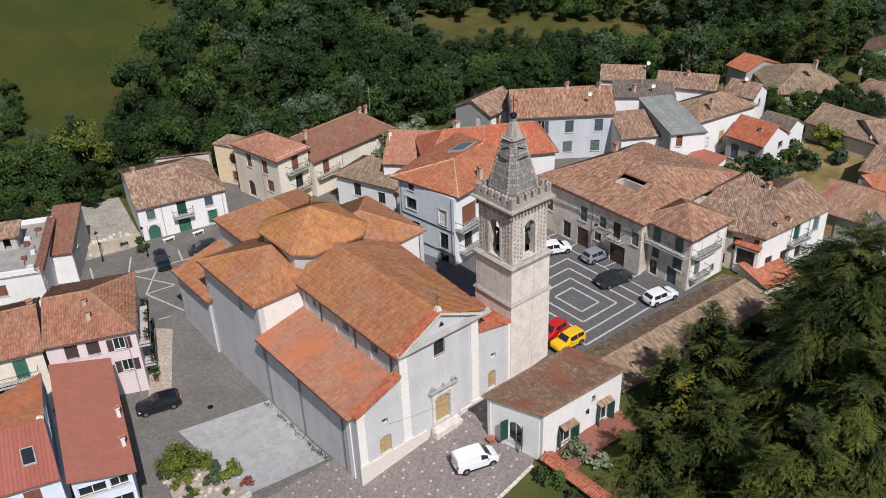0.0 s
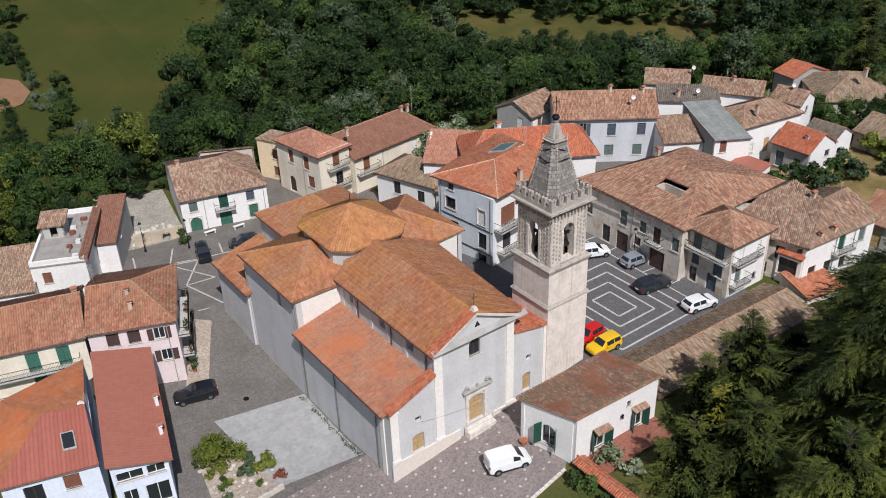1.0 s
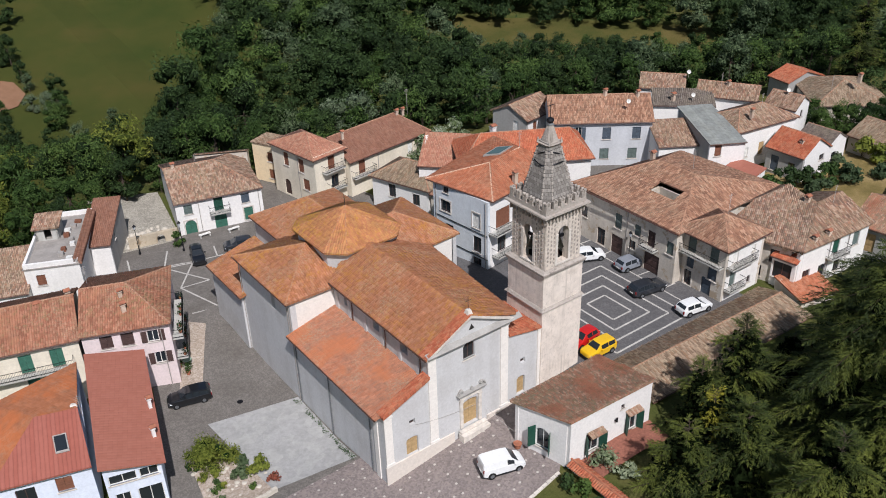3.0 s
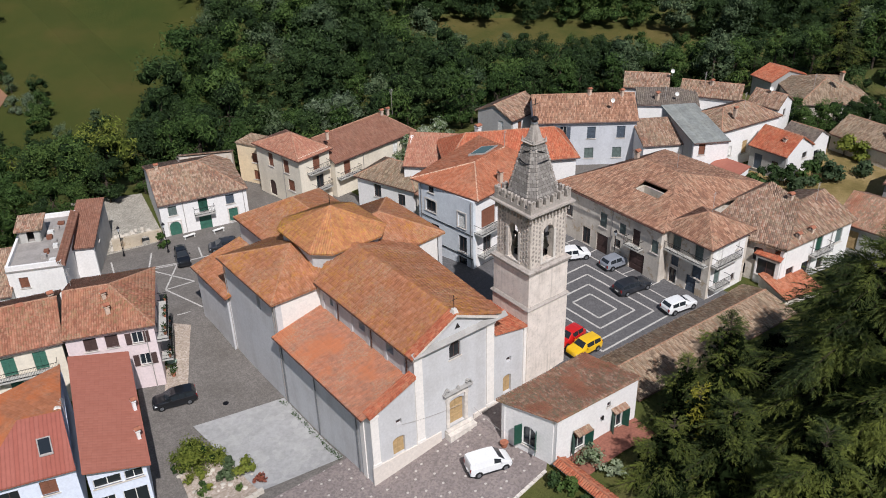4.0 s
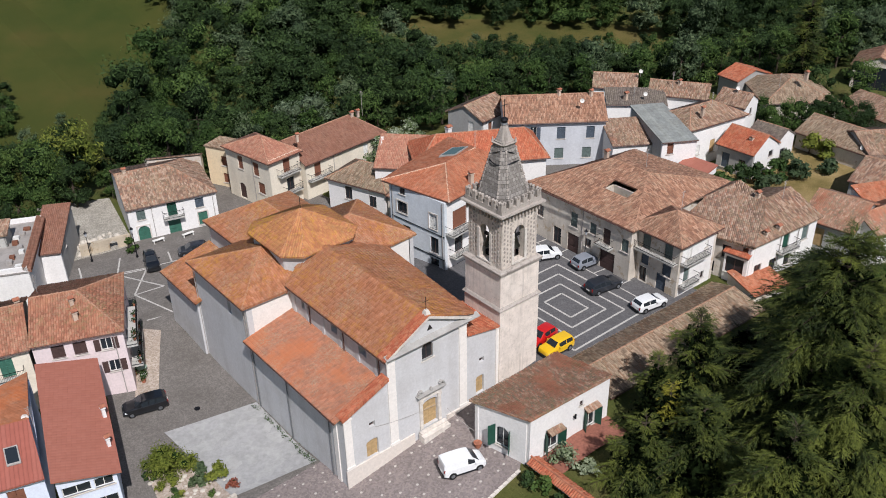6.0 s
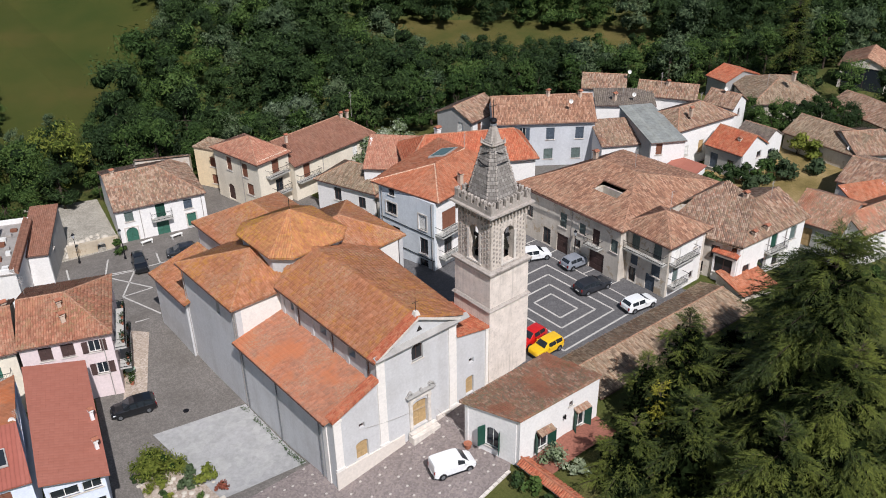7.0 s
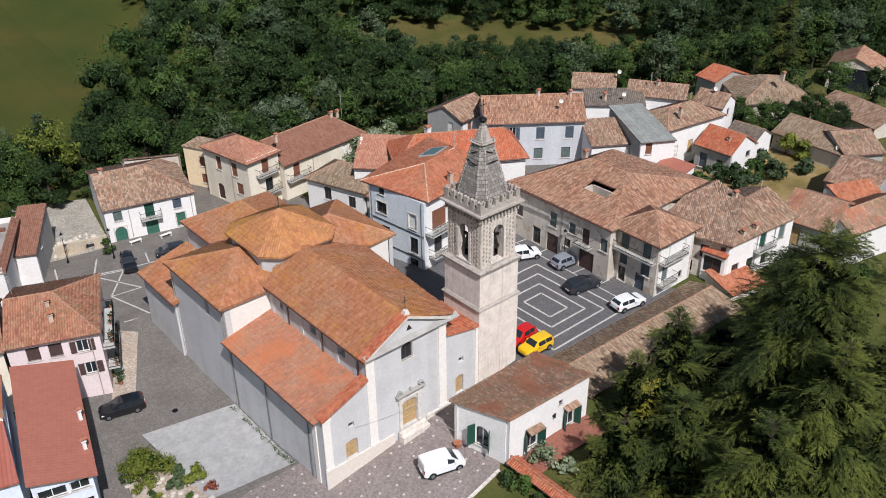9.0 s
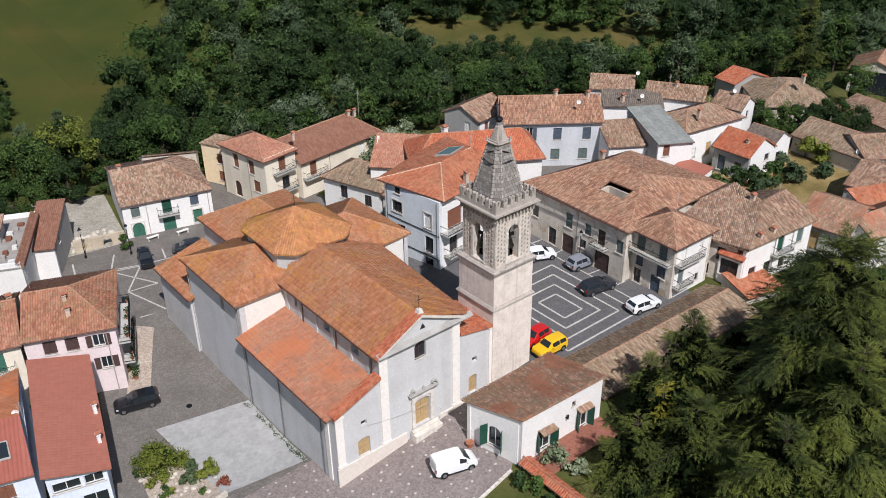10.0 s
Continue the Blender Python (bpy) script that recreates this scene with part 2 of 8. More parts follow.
def slates(name, tones):
    """Small stone slates in bond, in metres of the UV map."""
    n = Nodes(name, 0.9, 0, 0.2)
    br = n.add("TexBrick")
    br.inputs["Scale"].default_value = 1.0
    br.inputs["Brick Width"].default_value = 0.34
    br.inputs["Row Height"].default_value = 0.32
    br.inputs["Mortar Size"].default_value = 0.016
    br.inputs["Color1"].default_value = srgb(tones[0])
    br.inputs["Color2"].default_value = srgb(tones[1])
    br.inputs["Mortar"].default_value = srgb(tones[2])
    uv = n.add("UVMap").outputs[0]
    n.t.links.new(uv, br.inputs["Vector"])
    st = n.range(n.noise(0.8, 6, 0.7), 0.4, 0.8, 0, 0.55)
    n.colour(n.mix(st, br.outputs["Color"], srgb(tones[3])))
    n.bump(n.math("SUBTRACT", n.noise(6, 4), n.math("MULTIPLY", br.outputs["Fac"], 1.2)), 0.04, 0.8)
    return n.mat


M["slate"] = slates("grey_slate", ("#a29c95", "#7f7973", "#5e5853", "#5a544e"))
M["slate_b"] = slates("grey_slate_worn", ("#97918a", "#77716b", "#585250", "#544e49"))
M["concrete_roof"] = plaster("stained_concrete_roof", "#a09a94", "#67625e", 0.8)
M["glass_green"] = glass("greenish_roof_glass", (0.06, 0.1, 0.09, 1))
M["rubble"] = plaster("pale_limestone", "#cbc3b6", "#958c7e", 0.7)
M["rubble_wall"] = plaster("rough_stone_wall", "#c2b49e", "#83786a", 0.8, peel="#a08d74")
M["terrace"] = plain("terracotta_floor", "#8f5c4c", 0.85, vary=0.15, scale=5)
M["pale_green"] = plain("pale_green_paint", "#9fb5a2", 0.5)
M["lead"] = plain("lead_grey", "#6d6f70", 0.6)

# ---- mesh helpers ----
ORIGIN = {}


class Mesh:
    """Collects vertices, faces and UVs in world metres."""

    def __init__(self):
        self.v, self.f, self.uv = [], [], []
        self.planes = []

    def face(self, pts, uvs=None):
        i = len(self.v)
        self.v += [tuple(p) for p in pts]
        self.f.append(tuple(range(i, i + len(pts))))
        self.uv += list(uvs) if uvs else [(p[0] + p[1], p[2]) for p in pts]

    def prism(self, bottom, top):
        """A closed solid between two rings of equal length (counter-clockwise from above)."""
        n = len(bottom)
        self.face(list(reversed(bottom)))
        self.face(top)
        for i in range(n):
            j = (i + 1) % n
            self.face([bottom[i], bottom[j], top[j], top[i]])

    def box(self, a, b):
        (x0, y0, z0), (x1, y1, z1) = a, b
        lo = [(x0, y0, z0), (x1, y0, z0), (x1, y1, z0), (x0, y1, z0)]
        self.prism(lo, [(p[0], p[1], z1) for p in lo])

    def obox(self, o, u, v, a, b):
        """A box in the frame with origin o, unit directions u and v in plan; a, b: (s, t, z) corners."""
        def at(s, t, z):
            return (o[0] + u[0] * s + v[0] * t, o[1] + u[1] * s + v[1] * t, z)
        lo = [at(a[0], a[1], a[2]), at(b[0], a[1], a[2]), at(b[0], b[1], a[2]), at(a[0], b[1], a[2])]
        hi = [at(a[0], a[1], b[2]), at(b[0], a[1], b[2]), at(b[0], b[1], b[2]), at(a[0], b[1], b[2])]
        if u[0] * v[1] - u[1] * v[0] < 0:
            lo.reverse(), hi.reverse()
        self.prism(lo, hi)

    def tube(self, a, b, r, n=8, r2=None, caps=True):
        a, b = Vector(a), Vector(b)
        d = (b - a).normalized()
        s = d.cross(Vector((0, 0, 1)) if abs(d.z) < 0.9 else Vector((1, 0, 0))).normalized()
        t = s.cross(d)
        r2 = r if r2 is None else r2
        ra = [a + (s * math.cos(k * 2 * math.pi / n) + t * math.sin(k * 2 * math.pi / n)) * r for k in range(n)]
        rb = [b + (s * math.cos(k * 2 * math.pi / n) + t * math.sin(k * 2 * math.pi / n)) * r2 for k in range(n)]
        for i in range(n):
            j = (i + 1) % n
            self.face([ra[j], ra[i], rb[i], rb[j]])
        if caps:
            self.face(ra)
            self.face(list(reversed(rb)))

    def lathe(self, c, profile, n=16):
        """Rings (radius, z) turned about the upright axis through c."""
        rings = [[(c[0] + r * math.cos(k * 2 * math.pi / n), c[1] + r * math.sin(k * 2 * math.pi / n), c[2] + z) for k in range(n)] for r, z in profile]
        for a, b in zip(rings, rings[1:]):
            for i in range(n):
                j = (i + 1) % n
                self.face([a[i], a[j], b[j], b[i]])
        self.face(list(reversed(rings[0])))
        self.face(rings[-1])

    def data(self, name, mats, origin=(0, 0, 0), smooth=False):
        me = bpy.data.meshes.new(name)
        o = Vector(origin)
        me.from_pydata([(p[0] - o.x, p[1] - o.y, p[2] - o.z) for p in self.v], [], self.f)
        layer = me.uv_layers.new(name="UVMap")
        layer.data.foreach_set("uv", np.array(self.uv, dtype=np.float32).ravel())
        for m in (mats if isinstance(mats, (list, tuple)) else [mats]):
            me.materials.append(m)
        if smooth:
            me.polygons.foreach_set("use_smooth", [True] * len(me.polygons))
        me.update()
        return me


def tile_cover(planes, origin, col_w, row_h, seed=0):
    """Half-round clay tiles laid course by course over roof planes, slightly uneven; each keeps one UV point."""
    rows, uvs = [], []
    r = np.random.default_rng(seed)
    for k, (pts, uv, up, along, nrm) in enumerate(planes):
        us, n = [p[0] for p in uv], len(uv)
        ref, ruv = np.array(pts[0]), uv[0]
        al, uw, nn = np.array(along), np.array(up), np.array(nrm)
        c0 = math.ceil((min(us) + 0.05 - col_w / 2) / col_w)
        while c0 * col_w + col_w / 2 < max(us) - 0.05:
            u = c0 * col_w + col_w / 2
            vs = []
            for i in range(n):
                (u0, v0), (u1, v1) = uv[i], uv[(i + 1) % n]
                if (u0 <= u) != (u1 <= u):
                    vs.append(v0 + (v1 - v0) * (u - u0) / (u1 - u0))
            c0 += 1
            if len(vs) < 2:
                continue
            lo, hi = min(vs), max(vs)
            m = int((hi - lo) / row_h + 0.6)
            if m < 1:
                continue
            v = lo - 0.04 + row_h * np.arange(m)
            top = np.minimum(v + row_h * 1.12, hi)
            uu = u + r.normal(0, 0.012, m)
            skew = r.normal(0, 0.012, m)
            lift = r.uniform(0.012, 0.04, m)
            hh = col_w * 0.23 * r.uniform(0.8, 1.2, m)
            w = col_w * 0.43
            ring = []
            for vv, du, zz, wk in ((v, -skew, lift + 0.012, 1.0), (top, skew, lift * 0.4, 0.86)):
                for a, h in ((-w, -0.02), (-w * 0.55, 0.8), (w * 0.55, 0.8), (w, -0.02)):
                    q = ref + np.outer(uu + du + a * wk - ruv[0], al) + np.outer(vv - ruv[1], uw) + np.outer(zz + h * hh * wk, nn)
                    ring.append(q)
            rows.append(np.stack(ring, 1))
            uvs.append(np.stack([np.full(m, u - 0.05), (np.floor(v / row_h) + 0.5) * row_h - 0.08], 1))
    if not rows:
        return None
    v = np.concatenate(rows) - np.array(origin)
    t = np.concatenate(uvs)
    n = len(v)
    quads = np.array([[0, 1, 5, 4], [1, 2, 6, 5], [2, 3, 7, 6], [0, 3, 2, 1]])
    idx = (np.arange(n)[:, None, None] * 8 + quads[None]).reshape(-1).astype(np.int32)
    me = bpy.data.meshes.new("roof_tiles")
    me.vertices.add(n * 8)
    me.loops.add(n * 16)
    me.polygons.add(n * 4)
    me.vertices.foreach_set("co", v.astype(np.float32).reshape(-1))
    me.loops.foreach_set("vertex_index", idx)
    me.polygons.foreach_set("loop_start", np.arange(0, n * 16, 4, dtype=np.int32))
    layer = me.uv_layers.new(name="UVMap")
    layer.data.foreach_set("uv", np.repeat(t, 16, axis=0).astype(np.float32).reshape(-1))
    me.update(calc_edges=True)
    return me


def cover_roof(ob, mesh, mat, origin):
    """Lays tiles over the planes of a roof whose material is clay tile."""
    if not mesh.planes or mat not in TILED:
        return
    col_w, row_h = TILED[mat]
    me = tile_cover(mesh.planes, origin, col_w, row_h, len(mesh.planes))
    if me is None:
        return
    me.materials.append(mat)
    o2 = new("roof_tiles", me)
    o2.parent = ob
    tagged(o2, "", kind="stuff")


def thing(name, at, label, category, group="", kind=""):
    """An empty at a thing's base, which parents its parts."""
    e = new(name)
    e.empty_display_size = 0.3
    e.location = at
    ORIGIN[e.name] = Vector(at)
    return tagged(e, label, category, group, kind)


def part(name, mesh, mat, parent, label="", smooth=False):
    o = ORIGIN[parent.name]
    ob = new(name, mesh.data(name, mat, o, smooth))
    ob.parent = parent
    ORIGIN[ob.name] = o
    if label:
        ob["label"] = label
    cover_roof(ob, mesh, mat, o)
    return ob


def single(name, mesh, mat, at, label, category, group="", kind="", smooth=False):
    """A thing of one mesh."""
    ob = new(name, mesh.data(name, mat, at, smooth))
    ob.location = at
    ORIGIN[ob.name] = Vector(at)
    cover_roof(ob, mesh, mat, Vector(at))
    return tagged(ob, label, category, group, kind)


# ---- the lie of the land ----
def smooth(a, b, x):
    t = min(1.0, max(0.0, (x - a) / (b - a)))
    return t * t * (3 - 2 * t)


def ground_z(x, y):
    front = 0.13 * min(max(x, 0), 17.5)
    front += 0.05 * max(-6.0, min(0.0, x)) * 0.4
    lane = -0.65 * smooth(2, 9, y) * (1 - smooth(24, 33, y)) * (1 - smooth(1, 6, x))
    z = front * (1 - smooth(6, 30, y) * (1 - smooth(18, 26, x))) + lane
    east = smooth(18, 24, x)
    south = smooth(-16, -4, y)
    z = z * (1 - east) + east * (1.4 + 1.4 * south)
    north = smooth(20, 42, y) * (1 - smooth(38, 52, x))
    z = z * (1 - north) + 0.2 * north
    s = 0.357 * x + 0.934 * y - 68
    if s > 0:
        z += -3.0 * smooth(0, 14, s) - 1.5 * smooth(0, 20, s) * east
        z += 0.135 * max(0.0, s - 10)
    west = smooth(-14, -30, x)
    z -= 1.0 * west * (1 - smooth(0, 30, s))
    far = math.hypot(x - 40, y - 40)
    z += 0.10 * max(0, far - 320) - 0.00005 * max(0, far - 320) ** 2 if far < 1300 else 0.10 * 980 - 0.00005 * 980 ** 2
    return z


def drape(poly, dz, step=2.0):
    """A sheet over a convex outline (counter-clockwise) that follows the ground."""
    bm = bmesh.new()
    xs, ys = [p[0] for p in poly], [p[1] for p in poly]
    nx, ny = max(2, int((max(xs) - min(xs)) / step) + 1), max(2, int((max(ys) - min(ys)) / step) + 1)
    grid = [[bm.verts.new((min(xs) + (max(xs) - min(xs)) * i / nx, min(ys) + (max(ys) - min(ys)) * j / ny, 0)) for i in range(nx + 1)] for j in range(ny + 1)]
    for j in range(ny):
        for i in range(nx):
            bm.faces.new((grid[j][i], grid[j][i + 1], grid[j + 1][i + 1], grid[j + 1][i]))
    n = len(poly)
    for i in range(n):
        a, b = Vector((*poly[i], 0)), Vector((*poly[(i + 1) % n], 0))
        d = b - a
        bmesh.ops.bisect_plane(bm, geom=bm.verts[:] + bm.edges[:] + bm.faces[:], plane_co=a, plane_no=(d.y, -d.x, 0), clear_outer=True)
    m = Mesh()
    for f in bm.faces:
        m.face([(v.co.x, v.co.y, ground_z(v.co.x, v.co.y) + dz) for v in f.verts])
    bm.free()
    return m

# ---- building kit ----
def slab(mesh, pts, thick, uvdir=None):
    """A roof plane of some thickness; its UV map runs in metres along and up the slope."""
    p = [Vector(q) for q in pts]
    nrm = Vector((0, 0, 0))
    for i in range(len(p)):
        nrm += p[i].cross(p[(i + 1) % len(p)])
    nrm.normalize()
    if nrm.z < 0:
        p.reverse()
        nrm = -nrm
    along = Vector((-nrm.y, nrm.x, 0))
    along = along.normalized() if along.length > 1e-4 else Vector((1, 0, 0))
    if uvdir:
        along = Vector((uvdir[0], uvdir[1], 0)).normalized()
    upward = nrm.cross(along)
    uv = [(q.dot(along), q.dot(upward)) for q in p]
    mesh.face(p, uv)
    mesh.planes.append(([tuple(q) for q in p], uv, tuple(upward), tuple(along), tuple(nrm)))
    low = [q - Vector((0, 0, thick)) for q in p]
    mesh.face(list(reversed(low)), list(reversed(uv)))
    for i in range(len(p)):
        j = (i + 1) % len(p)
        mesh.face([p[i], low[i], low[j], p[j]], [uv[i], uv[i], uv[j], uv[j]])


def wall_panel(mesh, p0, p1, z0, z1, holes=(), thick=0.4, inset=0.0):
    """An upright wall from p0 to p1 (outside on the right hand), with holes (s0, s1, zb, zt) right through it."""
    dx, dy = p1[0] - p0[0], p1[1] - p0[1]
    length = math.hypot(dx, dy)
    u, n = (dx / length, dy / length), (dy / length, -dx / length)

    def at(s, z, d=0.0):
        return (p0[0] + u[0] * s - n[0] * (d + inset), p0[1] + u[1] * s - n[1] * (d + inset), z)
    xs = sorted({0.0, length, *[h[0] for h in holes], *[h[1] for h in holes]})
    zs = sorted({z0, z1, *[h[2] for h in holes], *[h[3] for h in holes]})

    def solid(i, j):
        if not (0 <= i < len(xs) - 1 and 0 <= j < len(zs) - 1):
            return False
        cx, cz = (xs[i] + xs[i + 1]) / 2, (zs[j] + zs[j + 1]) / 2
        return not any(h[0] < cx < h[1] and h[2] < cz < h[3] for h in holes)
    for i in range(len(xs) - 1):
        for j in range(len(zs) - 1):
            if not solid(i, j):
                continue
            a, b, c, d = xs[i], xs[i + 1], zs[j], zs[j + 1]
            mesh.face([at(a, c), at(b, c), at(b, d), at(a, d)])
            mesh.face([at(b, c, thick), at(a, c, thick), at(a, d, thick), at(b, d, thick)])
            if not solid(i - 1, j):
                mesh.face([at(a, c, thick), at(a, c), at(a, d), at(a, d, thick)])
            if not solid(i + 1, j):
                mesh.face([at(b, c), at(b, c, thick), at(b, d, thick), at(b, d)])
            if not solid(i, j - 1):
                mesh.face([at(a, c, thick), at(b, c, thick), at(b, c), at(a, c)])
            if not solid(i, j + 1):
                mesh.face([at(a, d), at(b, d), at(b, d, thick), at(a, d, thick)])


def arch_fill(mesh, p0, p1, s0, s1, zt, rise, thick=0.4):
    """Masonry that rounds the top of an opening."""
    dx, dy = p1[0] - p0[0], p1[1] - p0[1]
    length = math.hypot(dx, dy)
    u, n = (dx / length, dy / length), (dy / length, -dx / length)

    def at(s, z, d):
        return (p0[0] + u[0] * s - n[0] * d, p0[1] + u[1] * s - n[1] * d, z)
    c, r, k = (s0 + s1) / 2, (s1 - s0) / 2, 10
    for side in (0, 1):
        for i in range(k // 2):
            a0 = math.pi * (i / k) if side == 0 else math.pi * (0.5 + i / k)
            a1 = a0 + math.pi / k
            q = [(c - r * math.cos(a), zt - rise + rise * math.sin(a)) for a in (a0, a1)]
            ring = [(q[0][0], zt), (q[0][0], q[0][1]), (q[1][0], q[1][1]), (q[1][0], zt)]
            f = [at(s, z, 0.0) for s, z in ring]
            b = [at(s, z, thick) for s, z in ring]
            mesh.face(f)
            mesh.face(list(reversed(b)))
            mesh.face([f[2], f[1], b[1], b[2]])


def ribbed(m, o, u, n, a, b, d, z0, z1, k, deep=0.05, relief=0.03):
    """One shutter or door leaf as a closed solid whose face steps in and out k times."""
    def at(s, t, z):
        return (o[0] + u[0] * s + n[0] * t, o[1] + u[1] * s + n[1] * t, z)
    prof = [(d, z0)]
    for i in range(k):
        za, zc = z0 + (z1 - z0) * (i + 0.12) / k, z0 + (z1 - z0) * (i + 0.88) / k
        prof += [(d, za), (d + relief, za + 0.01), (d + relief * 0.6, zc - 0.01), (d, zc)]
    prof.append((d, z1))
    for (d0, za), (d1, zc) in zip(prof, prof[1:]):
        m.face([at(a, d0, za), at(b, d0, za), at(b, d1, zc), at(a, d1, zc)])
    back = d - deep
    m.face([at(b, back, z0), at(a, back, z0), at(a, back, z1), at(b, back, z1)])
    m.face([at(a, back, z0), at(b, back, z0), at(b, d, z0), at(a, d, z0)])
    m.face([at(a, d, z1), at(b, d, z1), at(b, back, z1), at(a, back, z1)])
    m.face([at(a, back, z0)] + [at(a, t, z) for t, z in prof] + [at(a, back, z1)])
    m.face([at(b, back, z1)] + [at(b, t, z) for t, z in reversed(prof)] + [at(b, back, z0)])


def opening(parent, p0, p1, s, zb, w, h, style, col="dark_wood", arch=False, surround=None, sill=True, recess=0.14):
    """A window or door in the wall from p0 to p1: frame and panes, shutters open, closed or none."""
    dx, dy = p1[0] - p0[0], p1[1] - p0[1]
    length = math.hypot(dx, dy)
    u, n = (dx / length, dy / length), (dy / length, -dx / length)
    o = (p0[0] + u[0] * s, p0[1] + u[1] * s)
    hw = w / 2
    name = "door" if style in ("door", "garage") else "window"
    m = Mesh()
    d = -recess
    if style in ("door", "garage", "closed"):
        leaf = 1 if style == "garage" or w < 0.95 else 2
        win = None
        for k in range(leaf):
            m = Mesh()
            ribbed(m, o, u, n, -hw + w * k / leaf + 0.008, -hw + w * (k + 1) / leaf - 0.008, d, zb + 0.01, zb + h - 0.01, max(4, int(h / 0.2)) if style == "closed" else 3)
            if win is None:
                win = part(name, m, M[col], parent)
            else:
                part("leaf", m, M[col], win)
    else:
        fr = 0.07
        m.obox(o, u, n, (-hw, d - 0.06, zb), (-hw + fr, d, zb + h))
        m.obox(o, u, n, (hw - fr, d - 0.06, zb), (hw, d, zb + h))
        m.obox(o, u, n, (-hw + fr, d - 0.06, zb), (hw - fr, d, zb + fr))
        m.obox(o, u, n, (-hw + fr, d - 0.06, zb + h - fr), (hw - fr, d, zb + h))
        m.obox(o, u, n, (-0.035, d - 0.06, zb + fr), (0.035, d - 0.002, zb + h - fr))
        win = part(name, m, M["frame_white" if style == "open" else "dark_wood" if style == "dark" else "frame_white"], parent)
        for k in (-1, 1):
            g = Mesh()
            a, b = (-hw + fr, -0.035) if k < 0 else (0.035, hw - fr)
            g.obox(o, u, n, (a, d - 0.04, zb + fr), (b, d - 0.025, zb + h - fr))
            part("pane", g, M["glass"], win)
        if style == "open":
            for k in (-1, 1):
                g = Mesh()
                a, b = (-hw - hw - 0.03, -hw - 0.03) if k < 0 else (hw + 0.03, hw + hw + 0.03)
                ribbed(g, o, u, n, a, b, 0.06, zb, zb + h, max(4, int(h / 0.22)), 0.04, 0.02)
                part("shutter", g, M[col], win)
        if style == "ajar":
            for k in (-1, 1):
                g = Mesh()
                t = Vector((n[0], n[1])) * 0.9 + Vector((u[0], u[1])) * 0.44 * k
                e = (o[0] + u[0] * hw * k, o[1] + u[1] * hw * k)
                side = (-t.y * k, t.x * k)
                g.obox(e, (t.x, t.y), side, (0.0, 0.0, zb), (hw, 0.04, zb + h))
                part("shutter", g, M[col], win)
    if sill and name == "window":
        g = Mesh()
        g.obox(o, u, n, (-hw - 0.12, -0.1, zb - 0.09), (hw + 0.12, 0.1, zb))
        part("sill", g, M["stone_trim"], win)
    if surround:
        g = Mesh()
        t = 0.16
        g.obox(o, u, n, (-hw - t, 0.002, zb), (-hw, 0.05, zb + h))
        g.obox(o, u, n, (hw, 0.002, zb), (hw + t, 0.05, zb + h))
        g.obox(o, u, n, (-hw - t, 0.002, zb + h), (hw + t, 0.05, zb + h + t))
        part("surround", g, M[surround], win)
    return win


def balcony(parent, p0, p1, s, z, w, depth=0.9, rail="iron", slab_mat="concrete"):
    """A slab on the wall with an iron rail round it."""
    dx, dy = p1[0] - p0[0], p1[1] - p0[1]
    length = math.hypot(dx, dy)
    u, n = (dx / length, dy / length), (dy / length, -dx / length)
    o = (p0[0] + u[0] * s, p0[1] + u[1] * s)
    m = Mesh()
    m.obox(o, u, n, (-w / 2, 0.0, z - 0.14), (w / 2, depth, z))
    b = part("balcony", m, M[slab_mat], parent)
    r = Mesh()
    for zz in (z + 0.12, z + 0.98):
        r.obox(o, u, n, (-w / 2, depth - 0.05, zz), (w / 2, depth - 0.01, zz + 0.04))
        r.obox(o, u, n, (-w / 2, 0.0, zz), (-w / 2 + 0.04, depth - 0.05, zz + 0.04))
        r.obox(o, u, n, (w / 2 - 0.04, 0.0, zz), (w / 2, depth - 0.05, zz + 0.04))
    k = int(w / 0.14)
    for i in range(k + 1):
        a = -w / 2 + 0.02 + (w - 0.04) * i / k
        r.obox(o, u, n, (a - 0.01, depth - 0.04, z), (a + 0.01, depth - 0.02, z + 0.98))
    part("railing", r, M[rail], b)
    return b


def ridge_line(parent, pts, mat="ridge", r=0.11):
    """Half-round ridge tiles bedded in mortar along a line."""
    m = Mesh()
    for a, b in zip(pts, pts[1:]):
        a, b = Vector(a), Vector(b)
        k = max(1, int((b - a).length / 0.42))
        for i in range(k):
            p, q = a.lerp(b, i / k), a.lerp(b, (i + 1.08) / k)
            m.tube(p - Vector((0, 0, 0.03)), q - Vector((0, 0, 0.03)), r * 1.0, 6, r * 0.84)
    return part("ridge_cap", m, M[mat], parent)


